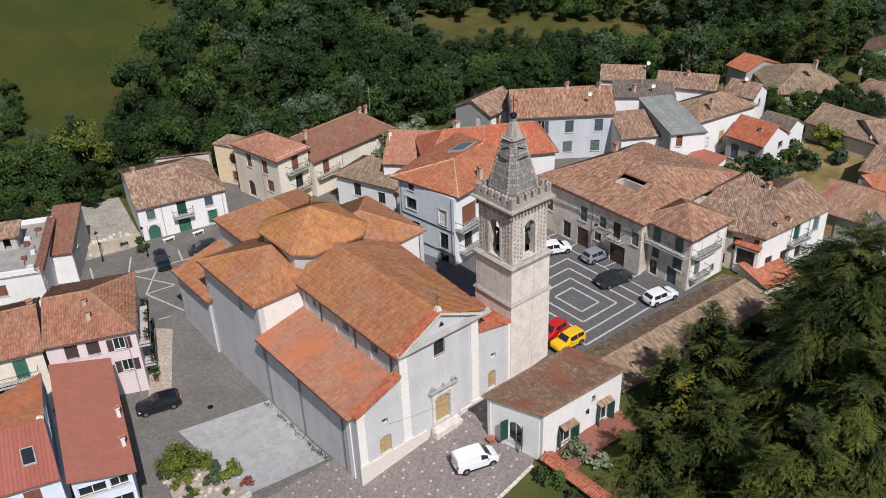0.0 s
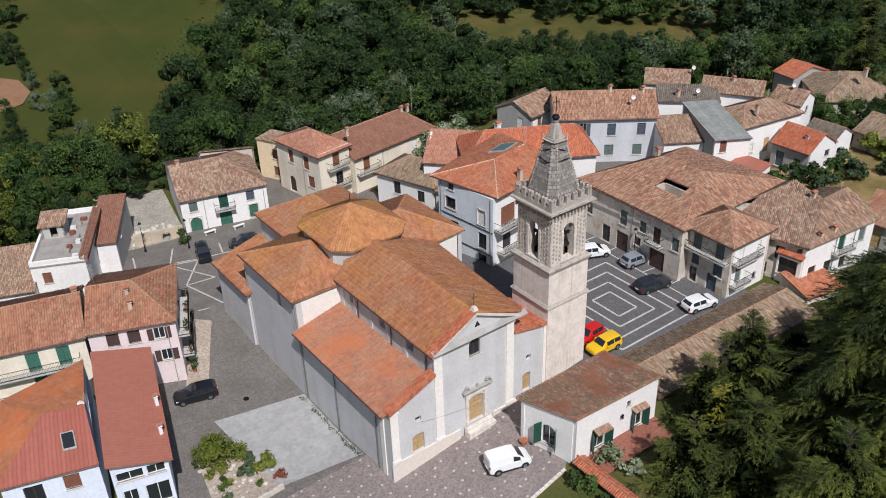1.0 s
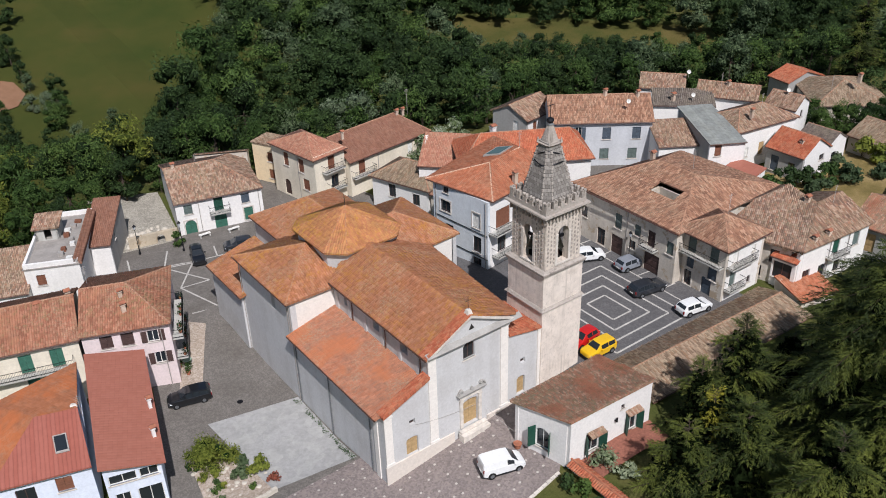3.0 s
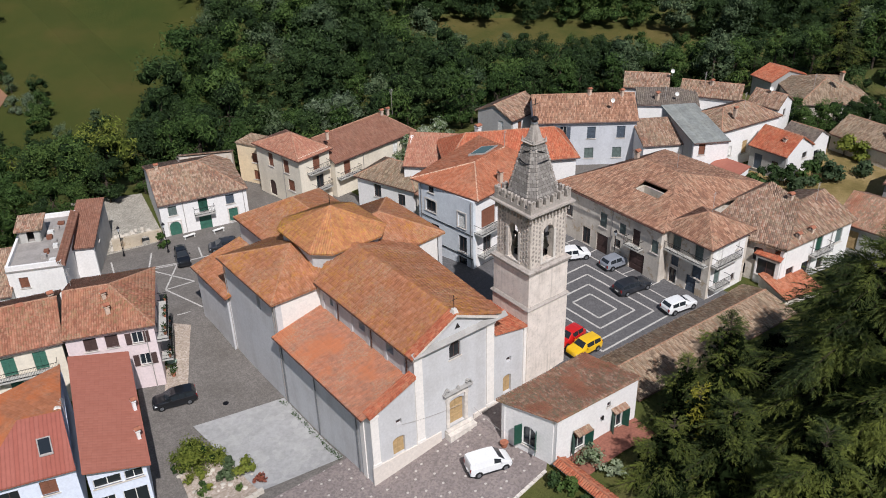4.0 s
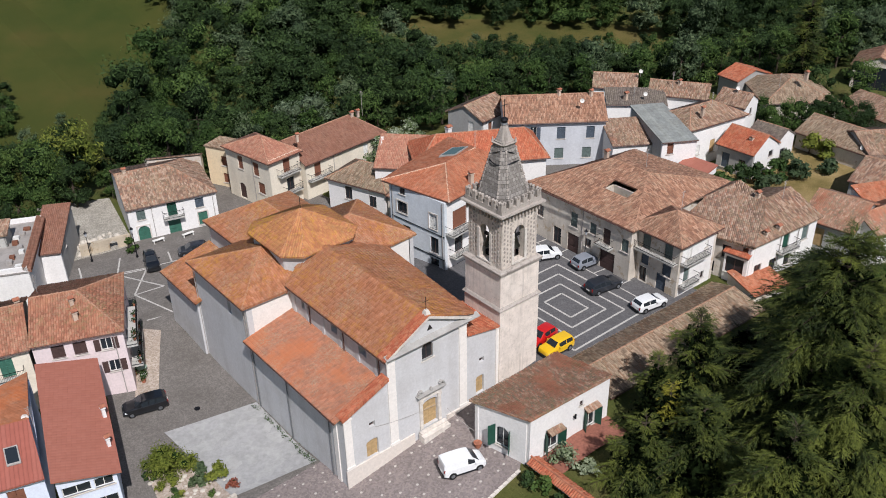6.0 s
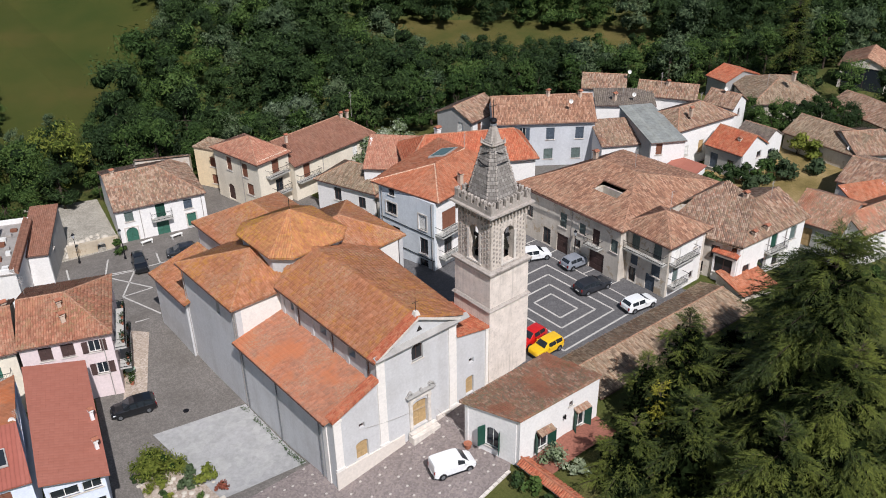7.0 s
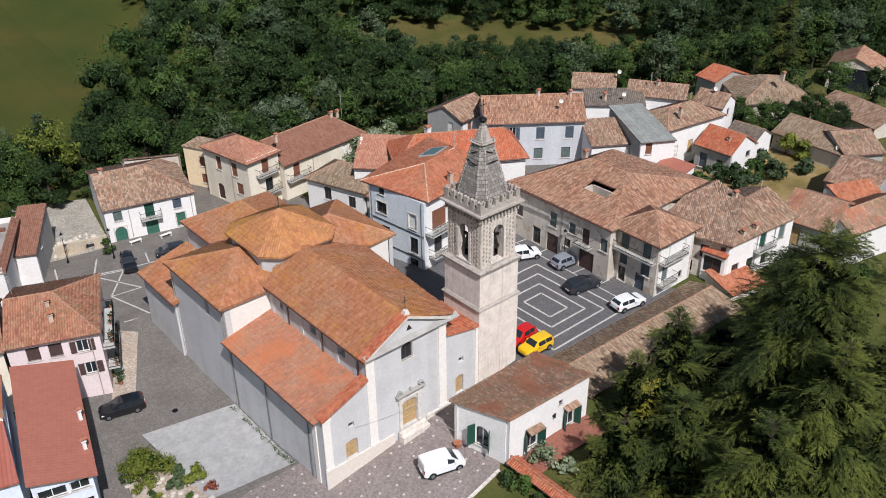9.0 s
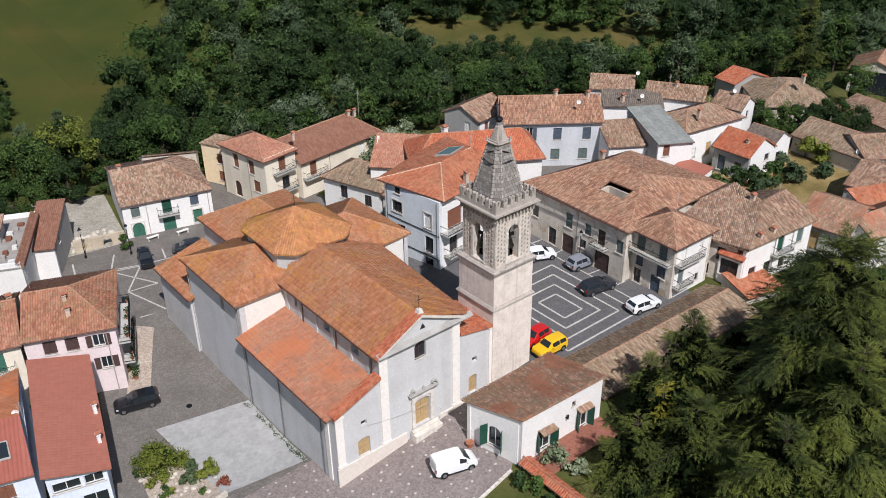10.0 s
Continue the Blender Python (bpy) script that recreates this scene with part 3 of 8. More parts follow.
def chimney(parent_label, x, y, z0, z1, w=0.55, cap="tile", d=None, mat="chimney"):
    """A rendered flue with a capped top, standing on a roof."""
    e = thing("chimney", (x, y, z0), parent_label, "chimney")
    d = d or w
    m = Mesh()
    m.box((x - w / 2, y - d / 2, z0), (x + w / 2, y + d / 2, z1))
    part("flue", m, M[mat], e)
    c = Mesh()
    c.box((x - w / 2 - 0.07, y - d / 2 - 0.07, z1), (x + w / 2 + 0.07, y + d / 2 + 0.07, z1 + 0.08))
    for sx in (-1, 1):
        for sy in (-1, 1):
            c.box((x + sx * (w / 2 - 0.06) - 0.05, y + sy * (d / 2 - 0.06) - 0.05, z1 + 0.08), (x + sx * (w / 2 - 0.06) + 0.05, y + sy * (d / 2 - 0.06) + 0.05, z1 + 0.3))
    part("cap", c, M[mat], e)
    t = Mesh()
    slab(t, [(x - w / 2 - 0.12, y - d / 2 - 0.12, z1 + 0.3), (x + w / 2 + 0.12, y - d / 2 - 0.12, z1 + 0.3), (x + w / 2 + 0.12, y, z1 + 0.46), (x - w / 2 - 0.12, y, z1 + 0.46)], 0.06)
    slab(t, [(x - w / 2 - 0.12, y, z1 + 0.46), (x + w / 2 + 0.12, y, z1 + 0.46), (x + w / 2 + 0.12, y + d / 2 + 0.12, z1 + 0.3), (x - w / 2 - 0.12, y + d / 2 + 0.12, z1 + 0.3)], 0.06)
    part("cap_tile", t, M["terracotta"], e)
    return e


def house(label, A, B, depth, z0, ze, roof="hip", rise=2.0, over=0.35, wall="white", tile="tile_old", ridge="ridge", sides=None, hip=None, hip2=None, category="house", gutter=True, thick=0.16, pipes=(), shift=0.5, planes=None):
    """A house on a rectangle: A to B is its front, seen from outside from left to right. sides: openings by wall, 'front', 'right', 'back', 'left',
    each (s, zb, w, h, style, colour, more)."""
    A, B = Vector(A), Vector(B)
    L, D = (B - A).length, depth
    u = (B - A).normalized()
    v = Vector((-u.y, u.x))
    base = A + u * L / 2 + v * D / 2
    e = thing("house" if category == "house" else category.replace(" ", "_"), (base.x, base.y, z0), label, category)

    def P(s, t, z):
        q = A + u * s + v * t
        return (q.x, q.y, z)
    corner = {"front": (P(0, 0, 0), P(L, 0, 0)), "right": (P(L, 0, 0), P(L, D, 0)), "back": (P(L, D, 0), P(0, D, 0)), "left": (P(0, D, 0), P(0, 0, 0))}
    tops = {k: ze for k in corner}
    R = Mesh()
    o = over
    caps = []
    eaves = []
    if roof == "hip":
        if L >= D:
            hl = D / 2 if hip is None else hip
            hr = hl if hip2 is None else hip2
            sl = rise / (D / 2)
            ea = ze - sl * o
            r0, r1 = P(hl, D / 2, ze + rise), P(L - hr, D / 2, ze + rise)
        else:
            hl = L / 2 if hip is None else hip
            hr = hl if hip2 is None else hip2
            sl = rise / (L / 2)
            ea = ze - sl * o
            r0, r1 = P(L / 2, hl, ze + rise), P(L / 2, D - hr, ze + rise)
        a, b, c, d = P(-o, -o, ea), P(L + o, -o, ea), P(L + o, D + o, ea), P(-o, D + o, ea)
        if L >= D:
            faces = [[a, b, r1, r0], [b, c, r1], [c, d, r0, r1], [d, a, r0]]
            caps = [[a, r0, r1, b], [d, r0], [c, r1]]
        else:
            faces = [[a, b, r0], [b, c, r1, r0], [c, d, r1], [d, a, r0, r1]]
            caps = [[a, r0, r1, d], [b, r0], [c, r1]]
        eaves = [(a, b), (b, c), (c, d), (d, a)]
    elif roof in ("gable", "halfhip"):
        sl = rise / (D * shift)
        sl2 = rise / (D * (1 - shift))
        g = o * 0.6
        e0, e1 = ze - sl * o, ze - sl2 * o
        a, b, c, d = P(-g, -o, e0), P(L + g, -o, e0), P(L + g, D + o, e1), P(-g, D + o, e1)
        hr = 0 if roof == "gable" else (hip2 or D / 2)
        r0, r1 = P(-g, D * shift, ze + rise), P(L + g - hr, D * shift, ze + rise)
        faces = [[a, b, r1, r0], [c, d, r0, r1]]
        caps = [[r0, r1]]
        if hr:
            faces.append([b, c, r1])
            caps += [[b, r1], [c, r1]]
        eaves = [(a, b), (c, d)]
    elif roof == "gable_v":
        sl = rise / (L / 2)
        g = o * 0.6
        ea = ze - sl * o
        a, b, c, d = P(-o, -g, ea), P(L + o, -g, ea), P(L + o, D + g, ea), P(-o, D + g, ea)
        r0, r1 = P(L / 2, -g, ze + rise), P(L / 2, D + g, ze + rise)
        faces = [[d, a, r0, r1], [b, c, r1, r0]]
        caps = [[r0, r1]]
        eaves = [(d, a), (b, c)]
    elif roof in ("mono_b", "mono_f"):
        k = rise / D if roof == "mono_b" else -rise / D
        zf = ze if roof == "mono_b" else ze + rise
        a, b = P(-o * 0.5, -o, zf - k * o), P(L + o * 0.5, -o, zf - k * o)
        c, d = P(L + o * 0.5, D + o, zf + k * (D + o)), P(-o * 0.5, D + o, zf + k * (D + o))
        faces = [[a, b, c, d]]
        eaves = [(a, b)] if roof == "mono_b" else [(c, d)]
    else:
        a, b, c, d = P(-o, -o, ze + 0.15), P(L + o, -o, ze + 0.15), P(L + o, D + o, ze + 0.15), P(-o, D + o, ze + 0.15)
        faces = [[a, b, c, d]]
    if planes:
        faces, caps, eaves = planes
    for f in faces:
        slab(R, f, thick)
    part("roof", R, M[tile], e)
    if caps and ridge:
        for line in caps:
            ridge_line(e, line, ridge)
    if gutter:
        for a, b in eaves:
            m = Mesh()
            m.tube(Vector(a) - Vector((0, 0, thick * 0.7)), Vector(b) - Vector((0, 0, thick * 0.7)), 0.08, 6)
            part("gutter", m, M["gutter"], e)
    sides = sides or {}
    for key, (p0, p1) in corner.items():
        m = Mesh()
        ops = sides.get(key, ())
        holes = []
        for op in ops:
            s, zb, w, h = op[:4]
            holes.append((s - w / 2, s + w / 2, zb, zb + h))
        # thin inset at the corners so that no two wall faces share a plane
        trim = 0.4 if key in ("left", "right") else 0.0
        q0, q1 = Vector(p0), Vector(p1)
        w_dir = (q1 - q0).normalized()
        q0, q1 = q0 + w_dir * trim, q1 - w_dir * trim
        holes = [(a - trim, b - trim, c, d) for a, b, c, d in holes]
        top = ze - 0.02
        if roof in ("mono_b", "mono_f"):
            top = ze + rise - 0.2 - 0.4 * rise / D if (key == "back") == (roof == "mono_b") and key in ("front", "back") else ze - 0.02
        wall_panel(m, q0, q1, z0 - 1.5, top, holes)
        n2 = Vector((w_dir.y, -w_dir.x, 0))
        gab = None
        if roof in ("gable", "halfhip") and key in ("left", "right") and not (roof == "halfhip" and key == "right"):
            mid = shift if key == "right" else 1 - shift
            gab = [(0, top), (D - 2 * trim, top), (D * mid - trim, ze + rise - 0.12)]
        if roof == "gable_v" and key in ("front", "back"):
            gab = [(0, top), (L, top), (L / 2, ze + rise - 0.12)]
        if roof in ("mono_b", "mono_f") and key in ("left", "right"):
            up_end = (key == "right") == (roof == "mono_b")
            gab = [(0, top), (D - 2 * trim, top), (D - 2 * trim, ze + rise - 0.08)] if up_end else [(0, top), (D - 2 * trim, top), (0, ze + rise - 0.08)]
        if gab:
            f = [(q0.x + w_dir.x * s, q0.y + w_dir.y * s, z) for s, z in gab]
            b = [(p[0] - n2.x * 0.4, p[1] - n2.y * 0.4, p[2]) for p in f]
            m.face(f), m.face(list(reversed(b)))
            for i in range(3):
                j = (i + 1) % 3
                m.face([f[j], f[i], b[i], b[j]])
        for op in ops:
            more = op[6] if len(op) > 6 else {}
            if more.get("arch"):
                arch_fill(m, p0, p1, op[0] - op[2] / 2, op[0] + op[2] / 2, op[1] + op[3], more.get("arch_rise", op[2] / 2))
        part("wall", m, M[wall[key] if isinstance(wall, dict) else wall], e)
        for op in ops:
            s, zb, w, h, style = op[:5]
            col = op[5] if len(op) > 5 else "dark_wood"
            more = op[6] if len(op) > 6 else {}
            opening(e, p0, p1, s, zb, w, h, style, col, more.get("arch", False), more.get("surround"))
            if more.get("balcony"):
                balcony(e, p0, p1, s + more.get("shift", 0), zb - 0.02, more["balcony"], more.get("deep", 0.9))
    for key, s in pipes:
        p0, p1 = (Vector(q) for q in corner[key])
        d = (p1 - p0).normalized()
        n2 = Vector((d.y, -d.x, 0))
        q = p0 + d * s + n2 * 0.09
        m = Mesh()
        m.tube((q.x, q.y, z0 - 0.5), (q.x, q.y, ze - 0.1), 0.045, 6)
        part("downpipe", m, M["gutter_grey"], e)
    # floor coloured near-black inside, which paints a room's shade behind the openings
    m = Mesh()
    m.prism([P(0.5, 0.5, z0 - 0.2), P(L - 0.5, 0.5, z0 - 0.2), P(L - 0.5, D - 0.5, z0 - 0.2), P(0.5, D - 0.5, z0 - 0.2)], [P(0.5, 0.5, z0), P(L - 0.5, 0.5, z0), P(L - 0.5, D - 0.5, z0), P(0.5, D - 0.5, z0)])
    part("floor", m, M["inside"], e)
    return e


def poly_house(label, foot, z0, tops, faces, wall, sides=None, category="house"):
    """A house on any outline (counter-clockwise), its wall tops and roof planes given one by one."""
    e = thing("house", (sum(p[0] for p in foot) / len(foot), sum(p[1] for p in foot) / len(foot), z0), label, category)
    n = len(foot)
    for i in range(n):
        p0, p1 = foot[i], foot[(i + 1) % n]
        za, zb = tops[i], tops[(i + 1) % n]
        length = math.hypot(p1[0] - p0[0], p1[1] - p0[1])
        u = ((p1[0] - p0[0]) / length, (p1[1] - p0[1]) / length)
        nn = (u[1], -u[0])
        ops = (sides or {}).get(i, ())
        lo = min(za, zb)
        trim = 0.4 if i % 2 else 0.0
        q0, q1 = (p0[0] + u[0] * trim, p0[1] + u[1] * trim), (p1[0] - u[0] * trim, p1[1] - u[1] * trim)
        m = Mesh()
        wall_panel(m, q0, q1, z0 - 2, lo, [(o[0] - o[2] / 2 - trim, o[0] + o[2] / 2 - trim, o[1], o[1] + o[3]) for o in ops])
        if abs(za - zb) > 0.05:
            f = [(q0[0], q0[1], lo), (q1[0], q1[1], lo), (q1[0], q1[1], zb) if zb > za else (q0[0], q0[1], za)]
            b = [(p[0] - nn[0] * 0.4, p[1] - nn[1] * 0.4, p[2]) for p in f]
            m.face(f), m.face(list(reversed(b)))
            for k in range(3):
                j = (k + 1) % 3
                m.face([f[j], f[k], b[k], b[j]])
        for o in ops:
            if len(o) > 6 and o[6].get("arch"):
                arch_fill(m, p0, p1, o[0] - o[2] / 2, o[0] + o[2] / 2, o[1] + o[3], o[2] / 2)
        part("wall", m, M[wall], e)
        for o in ops:
            opening(e, p0, p1, *o[:6], surround=o[6].get("surround") if len(o) > 6 else None)
    for pts, tile in faces:
        m = Mesh()
        slab(m, pts, 0.16)
        part("roof", m, M[tile], e)
    return e


# ---- ground ----
def grass_mat(name, a, b, c, scale=0.15):
    n = Nodes(name, 1.0, 0, 0.1)
    f = n.noise(scale, 6, 0.65)
    col = n.ramp(f, [(0.3, srgb(a)), (0.52, srgb(b)), (0.72, srgb(c))])
    g = n.range(n.noise(6, 4, 0.7), 0.25, 0.75, 0.7, 1.15)
    comb = n.add("CombineColor")
    for i in range(3):
        n.put(g, comb.inputs[i])
    n.colour(n.mix(1.0, col, comb.outputs[0], "MULTIPLY"))
    n.bump(n.noise(9, 5, 0.7), 0.15, 0.8)
    return n.mat


def paving(name, tones, cell=0.3, joint=0.25, stains="#5c5850", amt=0.4, spots=None):
    n = Nodes(name, 0.92, 0, 0.2)
    v = n.add("TexVoronoi")
    v.inputs["Scale"].default_value = 1 / cell
    n.t.links.new(n.pos(), v.inputs["Vector"])
    sep = n.add("SeparateColor")
    n.t.links.new(v.outputs["Color"], sep.inputs[0])
    step = 1.0 / len(tones)
    col = n.ramp(sep.outputs[0], [(i * step, srgb(t)) for i, t in enumerate(tones)], True)
    big = n.range(n.noise(0.25, 6, 0.65), 0.4, 0.75, 0, amt)
    col = n.mix(big, col, srgb(stains))
    fine = n.range(n.noise(2.2, 5, 0.7), 0.3, 0.7, 0.85, 1.1)
    comb = n.add("CombineColor")
    for i in range(3):
        n.put(fine, comb.inputs[i])
    col = n.mix(1.0, col, comb.outputs[0], "MULTIPLY")
    if spots:
        w = n.add("TexVoronoi")
        w.voronoi_dimensions = "2D"
        w.inputs["Scale"].default_value = 0.72
        w.inputs["Randomness"].default_value = 0.55
        n.t.links.new(n.pos(), w.inputs["Vector"])
        k = n.range(w.outputs["Distance"], 0.07, 0.095, 1, 0)
        col = n.mix(k, col, srgb(spots))
    n.colour(col)
    n.bump(n.math("ADD", v.outputs["Distance"], n.noise(8, 4)), 0.01, 0.5)
    return n.mat


M["grass"] = grass_mat("rough_grass", "#3f4c24", "#565930", "#6d6640")
M["meadow"] = grass_mat("mown_meadow", "#3a451e", "#464a22", "#544e28", 0.05)
M["asphalt"] = paving("worn_asphalt", ["#716c67", "#7a756f", "#6b6661"], 0.12, amt=0.75, stains="#5c5751")
M["cobble"] = paving("cobbled_paving", ["#827875", "#8b807c", "#7a716e", "#90857f"], 0.16, amt=0.4, stains="#6b625e", spots="#b5aea6")
M["piazza"] = paving("dark_paving", ["#615f5f", "#676565", "#5b5a5a"], 0.14, amt=0.35, stains="#504e4e")
M["pad"] = paving("pale_concrete", ["#a2a19f", "#a6a5a2", "#9e9d9b"], 0.8, amt=0.45, stains="#8b8c87")
M["white_line"] = plain("pale_stone_strip", "#b9b5ae", 0.9, vary=0.12)
M["gravel"] = paving("gravel", ["#9c968a", "#aaa498", "#8d877c", "#b5afa3"], 0.12, amt=0.4)
M["field"] = grass_mat("dry_field", "#434a24", "#5a552e", "#6b5f3a", 0.08)
M["soil"] = grass_mat("bare_soil", "#86644c", "#937058", "#785a44", 0.2)


def axis(lo, hi, near_lo, near_hi, fine, far):
    out, x = [], near_lo
    while x <= near_hi:
        out.append(x)
        x += fine
    k, x = fine, near_lo
    while x > lo:
        k = min(far, k * 1.35)
        x -= k
        out.insert(0, x)
    k, x = fine, out[-1]
    while x < hi:
        k = min(far, k * 1.35)
        x += k
        out.append(x)
    return out


gx, gy = axis(-2500, 2500, -40, 140, 2.5, 300), axis(-2500, 2500, -40, 120, 2.5, 300)
gm = Mesh()
for j in range(len(gy)):
    for i in range(len(gx)):
        gm.v.append((gx[i], gy[j], ground_z(gx[i], gy[j])))
for j in range(len(gy) - 1):
    for i in range(len(gx) - 1):
        a = j * len(gx) + i
        gm.f.append((a, a + 1, a + len(gx) + 1, a + len(gx)))
        gm.uv += [(0, 0)] * 4
single("ground", gm, M["grass"], (0, 0, 0), "rough green and brown grass on sloping ground", "ground", kind="structure", smooth=True)


def sheet(name, polys, mat, dz, label, step=2.0, category="pavement"):
    m = Mesh()
    for poly in polys:
        d = drape(poly, dz, step)
        k = len(m.v)
        m.v += d.v
        m.f += [tuple(a + k for a in f) for f in d.f]
        m.uv += d.uv
    me = m.data(name, M[mat])
    bm = bmesh.new()
    bm.from_mesh(me)
    bmesh.ops.remove_doubles(bm, verts=bm.verts[:], dist=0.003)
    bm.to_mesh(me)
    bm.free()
    ob = new(name, me)
    return tagged(ob, label, category, kind="structure")


sheet("pavement_front", [[(-10.5, 4.6), (-10.5, -30), (6.5, -30), (6.8, -9.6), (0.0, 4.6)], [(0.0, 4.6), (6.8, -9.6), (11.4, -9.4), (18, -4.0), (18, 1.0)]], "cobble", 0.07, "grey cobbles with pale inset stones before the church", 1.5)
sheet("road_lane", [[(-16.5, 8.0), (-10.5, 4.6), (1, 4.6), (1, 36), (-8.6, 36)]], "asphalt", 0.06, "worn grey asphalt lane along the church", 1.5, "road")
sheet("road_back", [[(-10, 36), (24, 36), (30, 46), (20, 50), (-6, 60), (-10, 50)], [(20, 50), (30, 46), (29, 60), (18, 66), (15, 55)]], "asphalt", 0.02, "grey asphalt street behind the church", 2.0, "road")
sheet("pavement_tower", [[(17.9, -4.2), (23.4, -4.2), (23.4, 0.3), (17.9, 0.3)], [(22.5, 0.3), (23.4, 0.3), (23.4, 20), (22.5, 20)]], "piazza", 0.06, "grey paving round the tower foot", 1.5)
sheet("pavement_piazza", [[(22.9, -3), (45, -4), (46, 22), (40, 34), (24, 30), (22.9, 20)]], "piazza", 0.04, "dark grey paved square with pale line pattern", 2.0)
sheet("pavement_pad", [[(-8.0, 6.2), (-0.2, 4.9), (-0.1, 16.3), (-9.0, 18.2)]], "pad", 0.12, "pale concrete pad beside the church wall", 1.5)
M["dry"] = grass_mat("dry_grass", "#6b6038", "#8c7a50", "#a48f66", 0.25)
M["garden_soil"] = paving("garden_gravel", ["#a8998a", "#b0a294", "#9d8f80", "#b9aca0"], 0.15, amt=0.5, stains="#84766a")
sheet("ground_dry", [[(62, 3), (69, -6), (96, -8), (100, 6), (90, 13), (64, 15)]], "dry", 0.05, "dry yellowish grass between the houses", 3.0, "ground")
sheet("ground_rockery", [[(-13.8, 5.8), (-7.6, 6.2), (-8.6, 13.2), (-12.4, 15.0)]], "garden_soil", 0.1, "pale gravelly soil in the rubble garden", 1.5, "ground")
sheet("ground_verge", [[(-9.2, 24.6), (-6.9, 24.2), (-2.4, 33.4), (-4.2, 35.4)]], "garden_soil", 0.1, "pale rubble and dirt along the pink house", 1.5, "ground")
sheet("yard_back", [[(46, 19.8), (61, 17.2), (66, 25), (52, 35), (46, 30)]], "asphalt", 0.05, "grey yard behind the palazzo", 3.0)
sheet("yard_gravel", [[(-9, 56), (3.2, 54), (6, 70), (-4, 74)]], "gravel", 0.03, "pale gravel yard beside the white house", 2.0)
MEADOW = [(13.1, 91.0), (24.0, 106.0), (38.0, 118.0), (52.0, 156.0), (30.0, 190.0), (4.0, 190.0), (8.0, 146.0), (4.0, 121.0)]
sheet("meadow", [[(-14.0, 84.0), (16.0, 84.0), (42.0, 114.0), (56.0, 156.0), (36.0, 195.0), (-30.0, 195.0), (-24.0, 106.0)]], "meadow", 0.4, "mown olive-green meadow on the hillside", 4.0, "meadow")
sheet("field", [[(70.0, 92.0), (92.0, 73.0), (118.0, 53.0), (126.0, 68.0), (106.0, 86.0), (82.0, 106.0)]], "field", 0.12, "dry yellow-green field strip between woods", 4.0, "field")
sheet("soil_patch", [[(-7.0, 116.0), (-1.5, 117.0), (1.0, 121.0), (0.5, 127.0), (-3.0, 131.0), (-8.0, 128.0)]], "soil", 0.6, "bare pinkish-brown soil on the hillside", 4.0, "field")


def stripe(a, b, w, dz=0.055, step=1.5):
    """A narrow pale strip laid in the paving."""
    a, b = Vector(a), Vector(b)
    d = (b - a).normalized()
    n = Vector((-d.y, d.x)) * w / 2
    k = max(1, int((b - a).length / step))
    m = Mesh()
    for i in range(k):
        p, q = a.lerp(b, i / k), a.lerp(b, (i + 1) / k)
        ring4 = [p - n, q - n, q + n, p + n]
        m.face([(c.x, c.y, ground_z(c.x, c.y) + dz) for c in ring4])
    return m


def strips(label, lines, w, group):
    for a, b in lines:
        m = stripe(a, b, w)
        o = (a[0], a[1], ground_z(*a))
        single("paving_strip", m, M["white_line"], o, label, "paving strip", group, "structure")


for x0, x1, y0, y1 in ((30.6, 33.3, 2.6, 6.5), (29.3, 34.6, 1.2, 8.0), (27.95, 36.05, -0.2, 9.6), (26.55, 37.5, -1.7, 11.2)):
    strips("pale stone strip in the square's pattern", [((x0, y0), (x1, y0)), ((x1, y0), (x1, y1)), ((x1, y1), (x0, y1)), ((x0, y1), (x0, y0))], 0.22, "strips in the square")
strips("pale parking line on dark paving", [((38.9, -2.4), (39.4, 17.5)), ((39.0, 3.4), (41.2, 3.25)), ((39.2, 7.0), (42.0, 6.7)), ((39.4, 12.8), (42.6, 12.9)), ((39.5, 16.4), (42.6, 16.1)), ((36.5, 14.5), (42.0, 19.5))], 0.16, "strips in the square")
strips("pale kerb line along the concrete pad", [((-8.0, 6.1), (-0.3, 4.8))], 0.22, "kerb lines")
strips("pale stone band in the street paving", [((-2.8, 36.3), (0.6, 35.5)), ((-1.7, 42.3), (1.8, 41.9)), ((-1.5, 48.1), (1.8, 47.1)), ((-1.7, 42.3), (0.2, 36.0)), ((1.8, 47.1), (-1.7, 42.3)), ((1.8, 41.9), (-1.5, 48.1)), ((-6.5, 50.2), (1.8, 47.4)), ((1.8, 47.4), (12.0, 45.2)), ((0.4, 52.0), (-1.5, 48.1)), ((5.7, 49.4), (5.0, 46.7)), ((-4.5, 53.0), (-5.2, 50.0))], 0.2, "bands in the street")

# ---- the church ----
church = thing("church", (10, 14, 0), "pale plastered parish church with orange tiled roofs and octagonal dome", "church")
X1, X2, ZE, XR, ZR = 4.78, 13.65, 11.75, 9.2, 14.2
ZP = 2.08


def church_wall(p0, p1, z0, z1, holes=(), extra=None, thick=0.6, mat="church_wall"):
    m = Mesh()
    wall_panel(m, p0, p1, z0, z1, holes, thick)
    if extra:
        extra(m)
    return part("wall", m, M[mat], church)


def tri_wall(m, pts, n, thick=0.6):
    b = [(p[0] - n[0] * thick, p[1] - n[1] * thick, p[2]) for p in pts]
    m.face(pts), m.face(list(reversed(b)))
    for i in range(len(pts)):
        j = (i + 1) % len(pts)
        m.face([pts[j], pts[i], b[i], b[j]])


